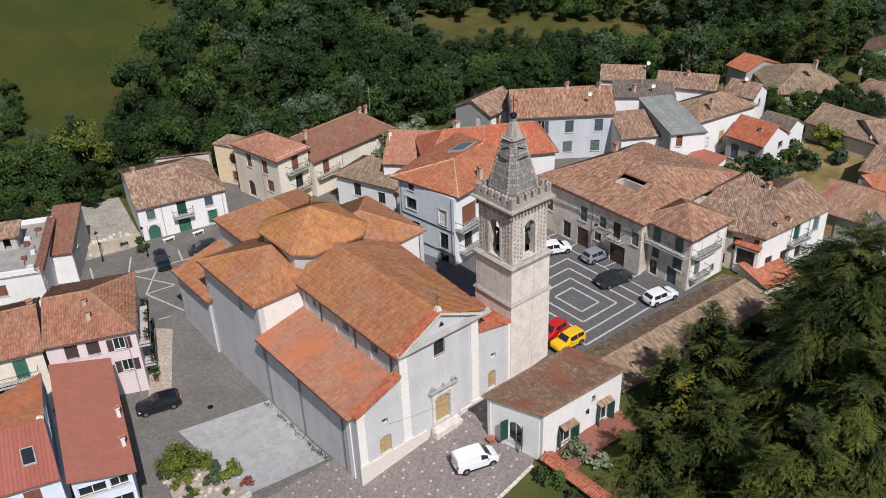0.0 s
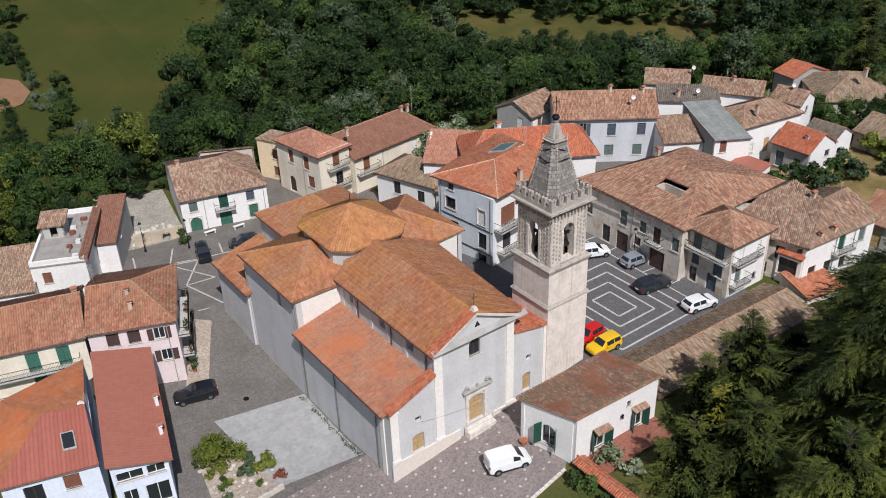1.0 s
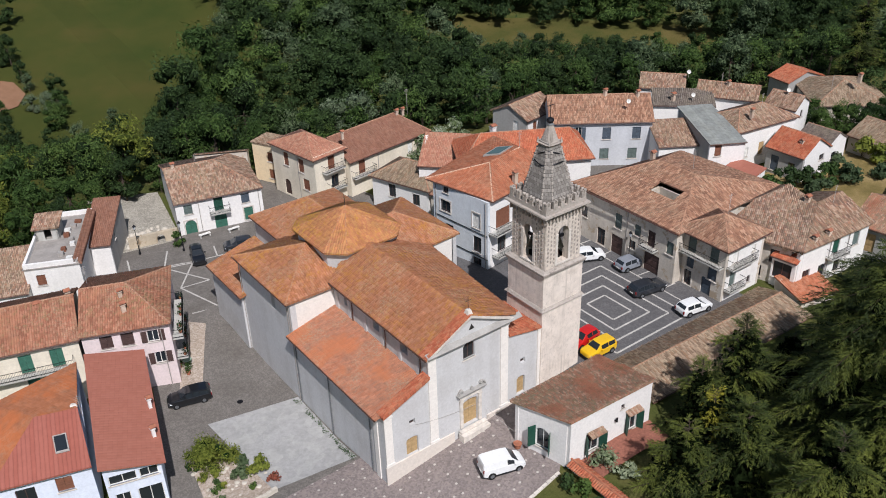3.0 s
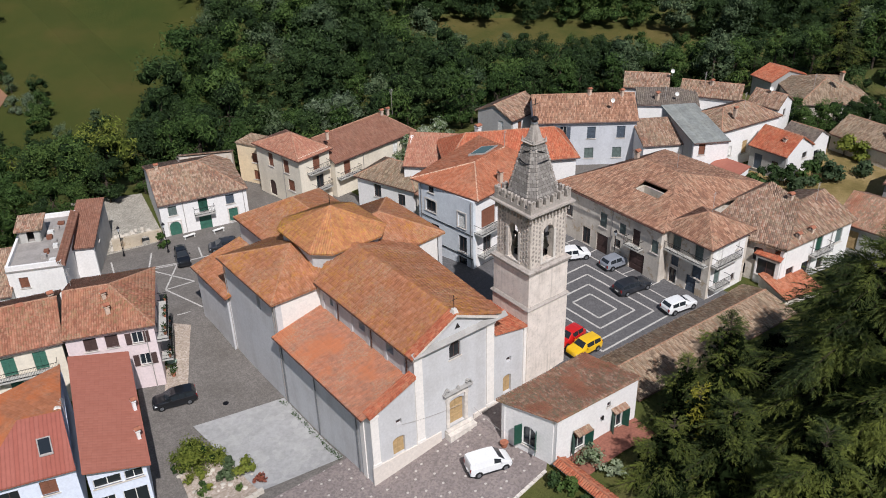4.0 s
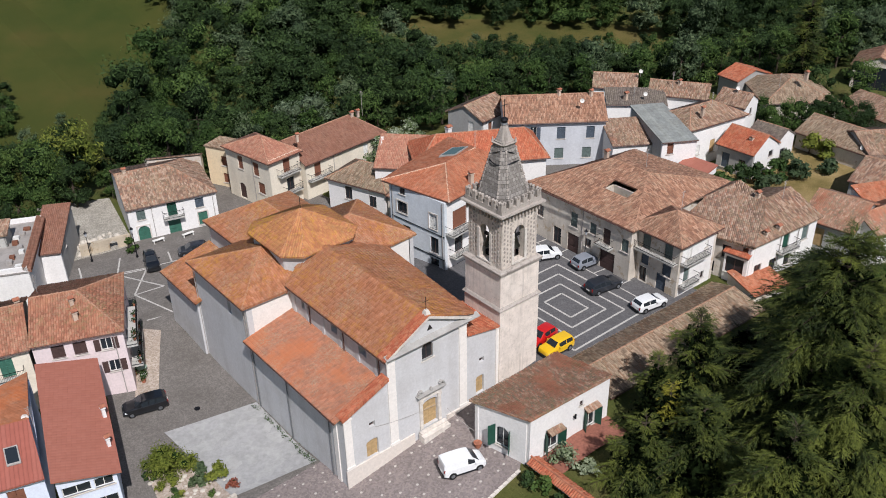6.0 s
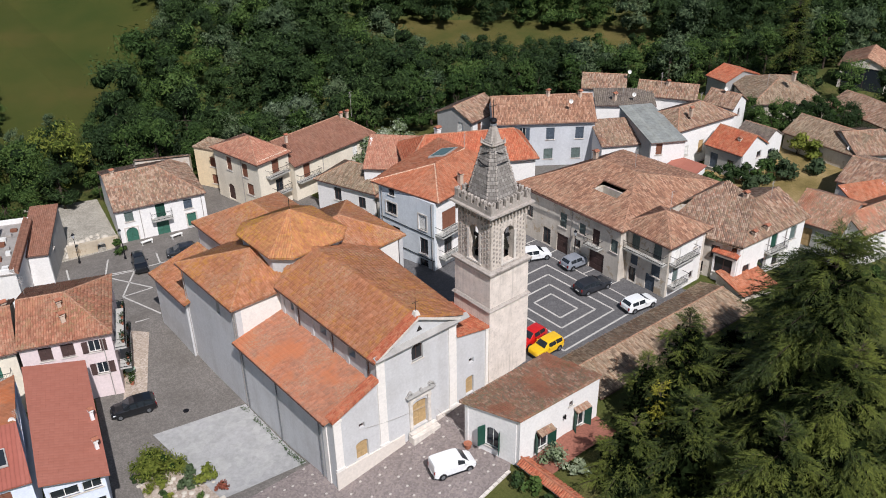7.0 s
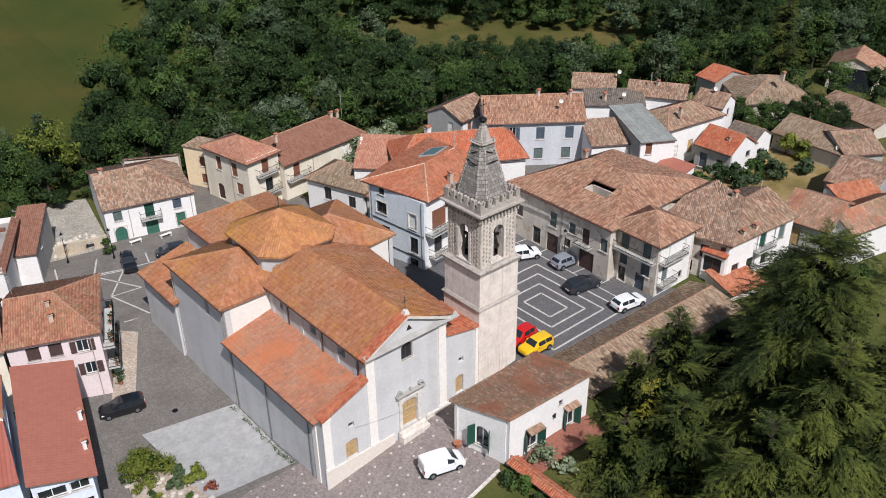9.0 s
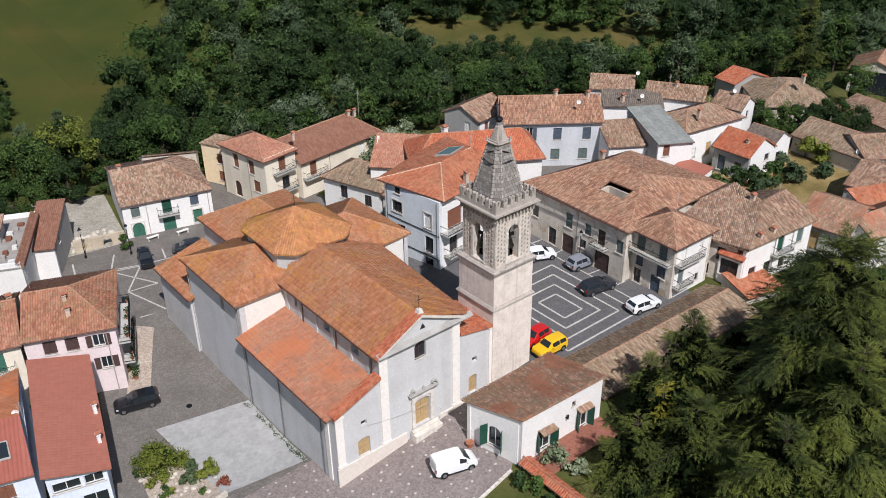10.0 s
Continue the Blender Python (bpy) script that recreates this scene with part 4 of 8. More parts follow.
# facade: left wing, centre, right wing
church_wall((0, 0), (X1, 0), -0.5, 7.75, [(2.12, 3.38, ZP, 4.05), (2.55, 3.15, 5.4, 5.95)],
            lambda m: (arch_fill(m, (0, 0), (X1, 0), 2.12, 3.38, 4.05, 0.25, 0.6), tri_wall(m, [(0, 0, 7.75), (X1, 0, 7.75), (X1, 0, 9.7)], (0, -1))))
church_wall((X1, 0), (X2, 0), -0.3, ZE, [(8.33 - X1, 10.07 - X1, ZP, 5.0), (8.5 - X1, 9.75 - X1, 9.55, 11.3)],
            lambda m: (arch_fill(m, (X1, 0), (X2, 0), 8.33 - X1, 10.07 - X1, 5.0, 0.35, 0.6), arch_fill(m, (X1, 0), (X2, 0), 8.5 - X1, 9.75 - X1, 11.3, 0.5, 0.6),
                       tri_wall(m, [(X1, 0, ZE), (X2, 0, ZE), (XR, 0, ZR - 0.25)], (0, -1))))
church_wall((X2, 0), (17.68, 0), 0, 9.2, [(14.75 - X2, 15.75 - X2, 2.5, 4.55), (15.15 - X2, 15.75 - X2, 6.0, 6.55)],
            lambda m: (arch_fill(m, (X2, 0), (17.68, 0), 14.75 - X2, 15.75 - X2, 4.55, 0.25, 0.6), tri_wall(m, [(X2, 0, 9.2), (17.68, 0, 9.2), (X2, 0, 9.95)], (0, -1))))
# side walls
church_wall((0, 15.6), (0, 0.6), -1.8, 7.75)
church_wall((0, 26.6), (0, 15.6), -1.8, 11.35, [(7.0, 7.7, 8.6, 10.2)])
church_wall((0.6, 15.6), (4.775, 15.6), 6, 11.35, mat="pilaster")
church_wall((X1, 15.6), (X1, 0.6), 8.0, ZE, [(2.0, 3.0, 10.0, 10.8), (7.0, 8.0, 10.0, 10.8), (11.5, 12.5, 10.0, 10.8)])
for y in (1.6, 4.3, 7.1, 9.9, 12.7, 14.9):
    m = Mesh()
    m.box((X1 - 0.1, y - 0.22, 8.3), (X1, y + 0.22, ZE - 0.3))
    part("pilaster", m, M["church_wall"], church)
for y in (1.0, 6.4, 12.0):
    m = Mesh()
    m.tube((X1 - 0.14, y, 8.6), (X1 - 0.14, y, ZE - 0.3), 0.06, 6)
    part("downpipe", m, M["gutter"], church)
church_wall((X2, 0.6), (15.6, 15.6), 0, 11.4)
church_wall((13.7, 16.0), (19.6, 16.0), 0, 11.35, mat="pilaster")
church_wall((20.1, 16.0), (20.1, 26.6), 0, 11.35)
church_wall((5.4, 34.0), (5.4, 26.6), -1, 11.0)
church_wall((15.6, 26.6), (15.6, 34.0), -1, 11.0)
church_wall((15.0, 34.0), (6.0, 34.0), -1, 11.0)
church_wall((5.4, 26.6), (0.6, 26.6), -1, 11.35)
church_wall((19.6, 26.6), (15.6, 26.6), -1, 11.35)

# openings of the facade
opening(church, (0, 0), (X1, 0), 2.75, ZP, 1.26, 1.97, "door", "ochre_door", recess=0.25)
opening(church, (X1, 0), (X2, 0), 9.2 - X1, ZP, 1.74, 2.92, "door", "ochre_door", recess=0.3)
opening(church, (X1, 0), (X2, 0), 9.125 - X1, 9.55, 1.25, 1.75, "dark", sill=True, recess=0.2)
opening(church, (0, 0), (X1, 0), 2.85, 5.4, 0.6, 0.55, "dark", sill=False, recess=0.3)
opening(church, (X2, 0), (17.68, 0), 15.25 - X2, 2.5, 1.0, 2.05, "door", "ochre_door", recess=0.25)
opening(church, (X2, 0), (17.68, 0), 15.45 - X2, 6.0, 0.6, 0.55, "dark", sill=False, recess=0.3)

# main portal: jambs, lintel and scrolled cornice
m = Mesh()
for s in (-1, 1):
    c = 9.2 + s * 1.06
    m.box((c - 0.17, -0.12, ZP), (c + 0.17, 0.0, 5.3))
    m.box((c - 0.22, -0.17, 5.05), (c + 0.22, 0.0, 5.3))
m.box((7.95, -0.15, 5.3), (10.45, 0.0, 5.6))
portal = part("portal", m, M["stone_trim"], church, "carved pale stone door surround")
m = Mesh()
m.box((7.6, -0.45, 6.0), (10.8, 0.0, 6.12))
m.box((7.75, -0.3, 5.82), (10.65, 0.0, 6.0))
for s in (-1, 1):
    for i in range(6):
        a = i / 5
        m.tube((9.25 + s * (1.55 - 0.5 * a), -0.32, 6.2 + 0.35 * math.sin(a * 2.6)), (9.25 + s * (1.45 - 0.5 * a), -0.02, 6.2 + 0.35 * math.sin(a * 2.6)), 0.07, 7)
m.tube((9.25, -0.2, 6.15), (9.25, -0.2, 6.5), 0.16, 8, 0.08)
part("cornice", m, M["ledge_grey"], portal, "grey weathered hood with scrolls")
# plinth, pilasters, steps
m = Mesh()
m.box((-0.12, -0.14, -0.8), (7.3, 0.0, ZP))
part("plinth", m, M["plinth"], church)
m = Mesh()
m.box((11.1, -0.14, 0.5), (14.6, 0.0, ZP))
part("plinth", m, M["plinth"], church)
for x0, x1, zt in ((-0.02, 0.75, 7.4), (X1 - 0.1, X1 + 0.75, ZE - 0.5), (X2 - 0.95, X2 - 0.08, ZE - 0.5), (17.2, 17.66, 9.0)):
    m = Mesh()
    m.box((x0, -0.1, ZP), (x1, 0.0, zt))
    m.box((x0 - 0.08, -0.18, zt), (x1 + 0.08, 0.0, zt + 0.22))
    m.box((x0 - 0.05, -0.15, ZP), (x1 + 0.05, 0.0, ZP + 0.3))
    part("pilaster", m, M["pilaster"], church)
m = Mesh()
m.box((-0.1, 1.0, -0.9), (0.0, 1.6, 7.3))
part("pilaster", m, M["pilaster"], church)
m = Mesh()
for i in range(2):
    m.box((7.7 + 0.05 * i, -0.95 + i * 0.4, 0.6), (10.8 - 0.05 * i, -0.14, 1.62 + 0.2 * (i + 1)))
part("steps", m, M["stone_trim"], church, "worn pale stone steps")
# pediment mouldings
m = Mesh()
m.box((X1 - 0.25, -0.4, ZE - 0.14), (X2 + 0.25, 0.0, ZE - 0.04))
m.box((X1 - 0.2, -0.2, ZE - 0.24), (X2 + 0.2, 0.0, ZE - 0.14))
ledge = part("cornice", m, M["stone_trim"], church)
m = Mesh()
m.prism([(X1 - 0.3, -0.5, ZE - 0.04), (X2 + 1.2, -0.5, ZE - 0.04), (X2 + 1.2, 0.0, ZE - 0.04), (X1 - 0.3, 0.0, ZE - 0.04)], [(X1 - 0.3, -0.5, ZE + 0.02), (X2 + 1.2, -0.5, ZE + 0.02), (X2 + 1.2, 0.0, ZE + 0.3), (X1 - 0.3, 0.0, ZE + 0.3)])
part("weathering", m, M["ledge_grey"], ledge, "grey stained sloping ledge")
for a, b in (((X1 - 0.3, ZE), (XR, ZR)), ((X2 + 0.3, ZE + 0.25), (XR, ZR))):
    m = Mesh()
    m.prism([(a[0], -0.34, a[1] - 0.3), (b[0], -0.34, b[1] - 0.3), (b[0], 0.0, b[1] - 0.3), (a[0], 0.0, a[1] - 0.3)] if a[0] < b[0] else [(b[0], -0.34, b[1] - 0.3), (a[0], -0.34, a[1] - 0.3), (a[0], 0.0, a[1] - 0.3), (b[0], 0.0, b[1] - 0.3)],
            [(a[0], -0.34, a[1] - 0.06), (b[0], -0.34, b[1] - 0.06), (b[0], 0.0, b[1] - 0.06), (a[0], 0.0, a[1] - 0.06)] if a[0] < b[0] else [(b[0], -0.34, b[1] - 0.06), (a[0], -0.34, a[1] - 0.06), (a[0], 0.0, a[1] - 0.06), (b[0], 0.0, b[1] - 0.06)])
    part("raking_cornice", m, M["stone_trim"], church)
# solid near-black block painted as the shade of a vent hole
m = Mesh()
m.face([(9.15, -0.02, 12.5), (9.75, -0.02, 12.5), (9.45, -0.02, 13.0)])
m.prism([(9.15, -0.03, 12.5), (9.75, -0.03, 12.5), (9.75, 0.1, 12.5), (9.15, 0.1, 12.5)], [(9.42, -0.03, 13.0), (9.48, -0.03, 13.0), (9.48, 0.1, 13.0), (9.42, 0.1, 13.0)])
part("vent", m, M["inside"], church)
m = Mesh()
m.prism([(XR - 0.3, -0.2, ZR - 0.1), (XR + 0.3, -0.2, ZR - 0.1), (XR + 0.3, 0.4, ZR - 0.1), (XR - 0.3, 0.4, ZR - 0.1)], [(XR - 0.16, -0.1, ZR + 0.4), (XR + 0.16, -0.1, ZR + 0.4), (XR + 0.16, 0.25, ZR + 0.4), (XR - 0.16, 0.25, ZR + 0.4)])
block = part("cross_base", m, M["stone_trim"], church)
m = Mesh()
m.tube((XR, 0.1, ZR + 0.3), (XR, 0.1, ZR + 1.7), 0.028, 6)
m.tube((XR - 0.35, 0.1, ZR + 1.25), (XR + 0.35, 0.1, ZR + 1.25), 0.025, 6)
part("cross", m, M["iron"], block, "thin iron cross")

# roofs
def church_roof(pts, tile, thick=0.2, caps=(), gut=()):
    m = Mesh()
    for p in pts:
        slab(m, p, thick)
    r = part("roof", m, M[tile], church)
    for c in caps:
        ridge_line(church, c, "ridge_church")
    for a, b in gut:
        g = Mesh()
        g.tube(Vector(a) - Vector((0, 0, 0.14)), Vector(b) - Vector((0, 0, 0.14)), 0.09, 6)
        part("gutter", g, M["gutter"], church)
    return r


se = ZE - 0.05
church_roof([[(X1 - 0.45, -0.3, se), (X1 - 0.45, 15.6, se), (XR, 18, ZR), (XR, -0.3, ZR)], [(14.25, -0.3, ZR - 0.38 * 5.05), (16.3, 15.6, ZR - 0.38 * 7.1), (XR, 18, ZR), (XR, -0.3, ZR)]], "tile_church", 
            gut=[((X1 - 0.45, -0.3, se), (X1 - 0.45, 15.6, se))])
church_roof([[(-0.74, 0.2, 7.68), (X1, 0.2, 8.95), (X1, 15.6, 8.95), (-0.74, 15.6, 7.68)]], "tile_aisle", gut=[((-0.74, 0.2, 7.68), (-0.74, 15.6, 7.68))])
m = Mesh()
slab(m, [(-0.2, -0.32, 7.95), (X1 - 0.1, -0.32, 9.85), (X1 - 0.1, 0.75, 9.85), (-0.2, 0.75, 7.95)], 0.3)
part("parapet_tiles", m, M["tile_new"], church)
church_roof([[(X2, -0.2, 10.05), (X2, 5.4, 10.05), (17.66, 5.4, 9.25), (17.66, -0.2, 9.25)]], "tile_new")
church_wall((17.6, 5.0), (X2, 5.0), 0, 9.2)
te = 11.3
a, b, c, d = (-0.55, 15.25, te), (-0.55, 26.9, te), (20.45, 15.9, te), (20.45, 26.8, te)
r0, r1 = (5.0, 21.1, 13.35), (15.6, 21.1, 13.35)
church_roof([[a, (X1 - 0.4, 15.25, te), (10.2, 20.8, 13.35), r0], [a, b, r0], [b, (10.2, 27.0, te), (10.2, 21.4, 13.35), r0]], "tile_church", caps=[[a, r0], [b, r0], [r0, (7, 21.1, 13.35)]],
            gut=[(a, b)])
church_roof([[(X2 + 0.4, 15.6, te), c, r1, (9.6, 20.8, 13.35)], [c, d, r1], [d, (10.2, 27.0, te), (10.2, 21.4, 13.35), r1]], "tile_church", caps=[[c, r1], [d, r1]], gut=[(c, d)])
e0, e1, e2, e3 = (5.0, 26.5, 11.0), (5.0, 34.4, 11.0), (16.0, 34.4, 11.0), (16.0, 26.5, 11.0)
t0, t1 = (10.4, 24.0, 13.3), (10.4, 30.2, 13.3)
church_roof([[e0, e1, t1, t0], [e1, e2, t1], [e2, e3, t0, t1]], "tile_church", caps=[[e1, t1], [e2, t1], [t1, t0]], gut=[(e0, e1)])
m = Mesh()
slab(m, [(X1 - 0.45, -0.34, se + 0.07), (XR - 0.1, -0.34, ZR + 0.05), (XR - 0.1, 0.75, ZR + 0.05), (X1 - 0.45, 0.75, se + 0.07)], 0.12)
part("verge_tiles", m, M["tile_new"], church)
# octagonal dome over the crossing
DC, DX, DY, ch = (9.5, 20.4), 4.05, 4.35, 1.45


def ring(off, z):
    x, y, k = DX + off, DY + off, ch + off * 0.42
    q = [(-x + k, -y), (x - k, -y), (x, -y + k), (x, y - k), (x - k, y), (-x + k, y), (-x, y - k), (-x, -y + k)]
    return [(DC[0] + p[0], DC[1] + p[1], z) for p in q]


m = Mesh()
m.prism(ring(0, 11.2), ring(0, 13.95))
drum = part("drum", m, M["church_wall"], church)
m = Mesh()
m.prism(ring(0.28, 13.6), ring(0.33, 13.78))
part("cornice", m, M["stone_trim"], drum)
eav, top = ring(0.48, 13.95), (DC[0] + 0.1, DC[1] + 0.1, 16.3)
m = Mesh()
for i in range(8):
    slab(m, [eav[i], eav[(i + 1) % 8], top], 0.16)
dome = part("dome_roof", m, M["tile_dome"], church, "faceted roof of orange tiles with yellow lichen")
for i in range(8):
    ridge_line(church, [eav[i], top], "ridge_church", 0.07)
m = Mesh()
m.tube((DC[0] + 0.1, DC[1] + 0.1, 16.2), (DC[0] + 0.1, DC[1] + 0.1, 17.6), 0.035, 6)
part("lightning_rod", m, M["iron"], church)
# low sacristy roof on the lane side
church_wall((-0.35, 34.2), (-0.35, 26.605), -1, 6.7)
church_wall((5.4, 34.2), (0.25, 34.2), -1, 6.7)
church_roof([[(-0.75, 26.0, 6.7), (-0.75, 34.6, 6.7), (5.4, 34.6, 8.3), (5.4, 26.7, 8.3), (0.05, 26.7, 6.9), (0.05, 26.0, 6.9)]], "tile_church", gut=[((-0.75, 26.0, 6.7), (-0.75, 34.6, 6.7))])
# buttress strips and rainwater pipes on the side wall
for y in (2.2, 9.2, 15.3):
    m = Mesh()
    m.tube((-0.1, y, -1.0), (-0.1, y, 7.4), 0.055, 6)
    part("downpipe", m, M["lead"], church)
for y in (15.5, 26.4):
    m = Mesh()
    m.tube((-0.1, y + 0.2, -1.0), (-0.1, y + 0.2, 11.1), 0.045, 6)
    part("downpipe", m, M["gutter_grey"], church)
m = Mesh()
m.tube((-0.06, 16.2, 11.0), (-0.06, 16.2, 7.0), 0.05, 6)
part("downpipe", m, M["gutter_grey"], church)

# ---- bell tower ----
TX, TY, TW = 17.66, -0.1, 4.75
tower = thing("bell_tower", (TX + TW / 2, TY + TW / 2, 2.5), "pale stone bell tower with grey slate spire and battlements", "tower")


def sq(off, z):
    return [(TX - off, TY - off, z), (TX + TW + off, TY - off, z), (TX + TW + off, TY + TW + off, z), (TX - off, TY + TW + off, z)]


def tower_band(off0, off1, z0, z1, name="string_course", mat="tower_dirty"):
    m = Mesh()
    m.prism(sq(off0, z0), sq(off1, z1))
    return part(name, m, M[mat], tower)


def tower_walls(off, z0, z1, holes=(), thick=0.7, mat="tower_stone"):
    s = sq(off, 0)
    for i in range(4):
        p0, p1 = Vector(s[i]), Vector(s[(i + 1) % 4])
        d = (p1 - p0).normalized()
        trim = thick if i % 2 else 0.0
        m = Mesh()
        q0, q1 = p0 + d * trim, p1 - d * trim
        wall_panel(m, q0, q1, z0, z1, [(a - trim, b - trim, c, e) for a, b, c, e in holes], thick)
        for a, b, c, e in holes:
            arch_fill(m, p0, p1, a, b, e, (b - a) / 2, thick)
        w = part("wall", m, M[mat], tower)
        if holes:
            n2 = Vector((d.y, -d.x, 0))
            for a, b, c, e in holes:
                k = Mesh()
                for x0, x1 in ((a - 0.28, a), (b, b + 0.28)):
                    k.obox((p0.x, p0.y), (d.x, d.y), (n2.x, n2.y), (x0, 0.004, c), (x1, 0.06, e - 0.6))
                k.obox((p0.x, p0.y), (d.x, d.y), (n2.x, n2.y), (a - 0.3, 0.004, c - 0.16), (b + 0.3, 0.1, c))
                part("surround", k, M["stone_trim"], w)


tower_walls(0.12, 0.0, 10.85)
tower_band(0.3, 0.12, 10.85, 11.1)
tower_walls(0.05, 11.1, 14.6)
tower_band(0.26, 0.3, 14.6, 14.85)
tower_band(0.3, 0.1, 14.85, 15.0)
tower_walls(-0.18, 15.0, 20.15, [(1.55, 2.85, 15.25, 18.85)], mat="belfry_stone")
tower_band(-0.1, 0.05, 20.05, 20.3, "cornice")
tower_band(0.12, 0.32, 20.3, 20.5, "cornice")
tower_band(0.36, 0.34, 20.5, 20.65, "cornice")
# belfry floor coloured near-black for the shade inside
m = Mesh()
m.prism(sq(-0.8, 15.0), sq(-0.8, 15.06))
part("belfry_floor", m, M["inside"], tower)
# battlements with rounded merlons
for i in range(4):
    s = sq(0.05, 20.65)
    p0, p1 = Vector(s[i]), Vector(s[(i + 1) % 4])
    d = (p1 - p0).normalized()
    n2 = Vector((d.y, -d.x, 0))
    m = Mesh()
    m.obox((p0.x, p0.y), (d.x, d.y), (-n2.x, -n2.y), (0.0 if i % 2 == 0 else 0.3, 0.0, 20.65), ((p1 - p0).length - (0 if i % 2 == 0 else 0.3), 0.3, 21.05))
    para = part("parapet", m, M["tower_dirty"], tower)
    k = 6
    for j in range(k):
        c = 0.3 + ((p1 - p0).length - 0.6) * j / (k - 1)
        m = Mesh()
        o2, dd, nn = (p0.x, p0.y), (d.x, d.y), (-n2.x, -n2.y)
        m.obox(o2, dd, nn, (c - 0.24, 0.01, 21.05), (c + 0.24, 0.29, 21.5))
        for sg in (-1, 1):
            m.obox(o2, dd, nn, (c + sg * 0.16 - 0.1, 0.02, 21.5), (c + sg * 0.16 + 0.1, 0.28, 21.72))
            q = p0 + d * (c + sg * 0.17)
            m.tube((q.x, q.y, 21.74), (q.x - n2.x * 0.28, q.y - n2.y * 0.28, 21.74), 0.1, 8)
        part("merlon", m, M["tower_dirty"], para)
    # little arches on corbels under the cornice
    for j in range(12):
        c = 0.2 + ((p1 - p0).length - 0.4) * j / 11
        m = Mesh()
        m.obox((p0.x, p0.y), (d.x, d.y), (n2.x, n2.y), (c - 0.07, -0.26, 19.75), (c + 0.07, 0.0, 20.2))
        part("corbel", m, M["tower_dirty"], para)
# spire in coursed slates, eight facets
TC = (TX + TW / 2, TY + TW / 2)


def octo(h, c, z):
    q = [(-h + c, -h), (h - c, -h), (h, -h + c), (h, h - c), (h - c, h), (-h + c, h), (-h, h - c), (-h, -h + c)]
    return [(TC[0] + x, TC[1] + y, z) for x, y in q]


rows = 17
prof = [(2.0 - 1.26 * (i / rows) ** 1.05, 0.0, 20.7 + 5.4 * i / rows) for i in range(rows + 1)]
for i in range(rows):
    h0, c0, z0 = prof[i]
    h1, c1, z1 = prof[i + 1]
    m = Mesh()
    lo, hi = octo(h0 + 0.035, h0 * 0.36, z0), octo(h1 + 0.015, h1 * 0.36, z1 + 0.02)
    m.face(hi)
    for k in range(8):
        a, b = k, (k + 1) % 8
        ln = (Vector(lo[b]) - Vector(lo[a])).length
        m.face([lo[a], lo[b], hi[b], hi[a]], [(k * 3.1, i * 0.32), (k * 3.1 + ln, i * 0.32), (k * 3.1 + ln, i * 0.32 + 0.32), (k * 3.1, i * 0.32 + 0.32)])
    part("slate_course", m, M["slate"] if i % 2 else M["slate_b"], tower)
m = Mesh()
m.prism(octo(0.84, 0.3, 26.1), octo(0.94, 0.34, 26.24))
m.prism(octo(0.7, 0.26, 26.24), octo(0.72, 0.26, 26.36))
part("spire_ledge", m, M["tower_dirty"], tower)
for k in range(4):
    a = math.pi / 4 + k * math.pi / 2
    p = (TC[0] + 1.0 * math.cos(a), TC[1] + 1.0 * math.sin(a))
    m = Mesh()
    m.tube((p[0], p[1], 26.2), (p[0], p[1], 26.62), 0.13, 6, 0.04)
    part("pinnacle", m, M["tower_dirty"], tower)
for i in range(6):
    a, b = 0.62 - 0.07 * i, 0.62 - 0.07 * (i + 1)
    m = Mesh()
    m.prism(octo(a, a * 0.4, 26.36 + 0.24 * i), octo(b + 0.03, b * 0.4, 26.36 + 0.24 * (i + 1)))
    part("spire_tip", m, M["tower_dirty"], tower)
m = Mesh()
m.prism(octo(0.28, 0.11, 27.8), octo(0.22, 0.09, 27.92))
part("spire_cap", m, M["lead"], tower)
m = Mesh()
m.lathe((TC[0], TC[1], 27.9), [(0.05, 0), (0.26, 0.1), (0.34, 0.27), (0.26, 0.44), (0.05, 0.54)], 12)
m.tube((TC[0], TC[1], 28.4), (TC[0], TC[1], 30.0), 0.035, 6)
m.tube((TC[0] - 0.4, TC[1], 29.5), (TC[0] + 0.4, TC[1], 29.5), 0.03, 6)
part("cross", m, M["iron"], tower, "dark iron ball and cross")
for j in range(rows - 1):
    for q in range(8):
        lo, hi = octo(prof[j][0] + 0.03, prof[j][0] * 0.36, prof[j][2]), octo(prof[j + 1][0] + 0.03, prof[j + 1][0] * 0.36, prof[j + 1][2])
        p, d = Vector(lo[q]).lerp(Vector(hi[q]), 0.15), Vector(lo[q]).lerp(Vector(hi[q]), 0.8)
        m = Mesh()
        w = 0.075 if j % 2 else 0.05
        m.prism([p + Vector(v) for v in ((-w, -w, 0), (w, -w, 0), (w, w, 0), (-w, w, 0))], [d + Vector(v) for v in ((-w, -w, 0), (w, -w, 0), (w, w, 0), (-w, w, 0))])
        part("arris_block", m, M["tower_dark"], tower)
m = Mesh()
for i in range(24):
    a, b = 2 * math.pi * i / 24, 2 * math.pi * (i + 1) / 24
    m.tube((TC[0] + 1.02 * math.cos(a), TC[1] + 1.02 * math.sin(a), 25.45 + 0.25 * math.sin(2 * a)), (TC[0] + 1.02 * math.cos(b), TC[1] + 1.02 * math.sin(b), 25.45 + 0.25 * math.sin(2 * b)), 0.045, 5)
part("lightning_cable", m, M["iron"], tower)
m = Mesh()
k = 24
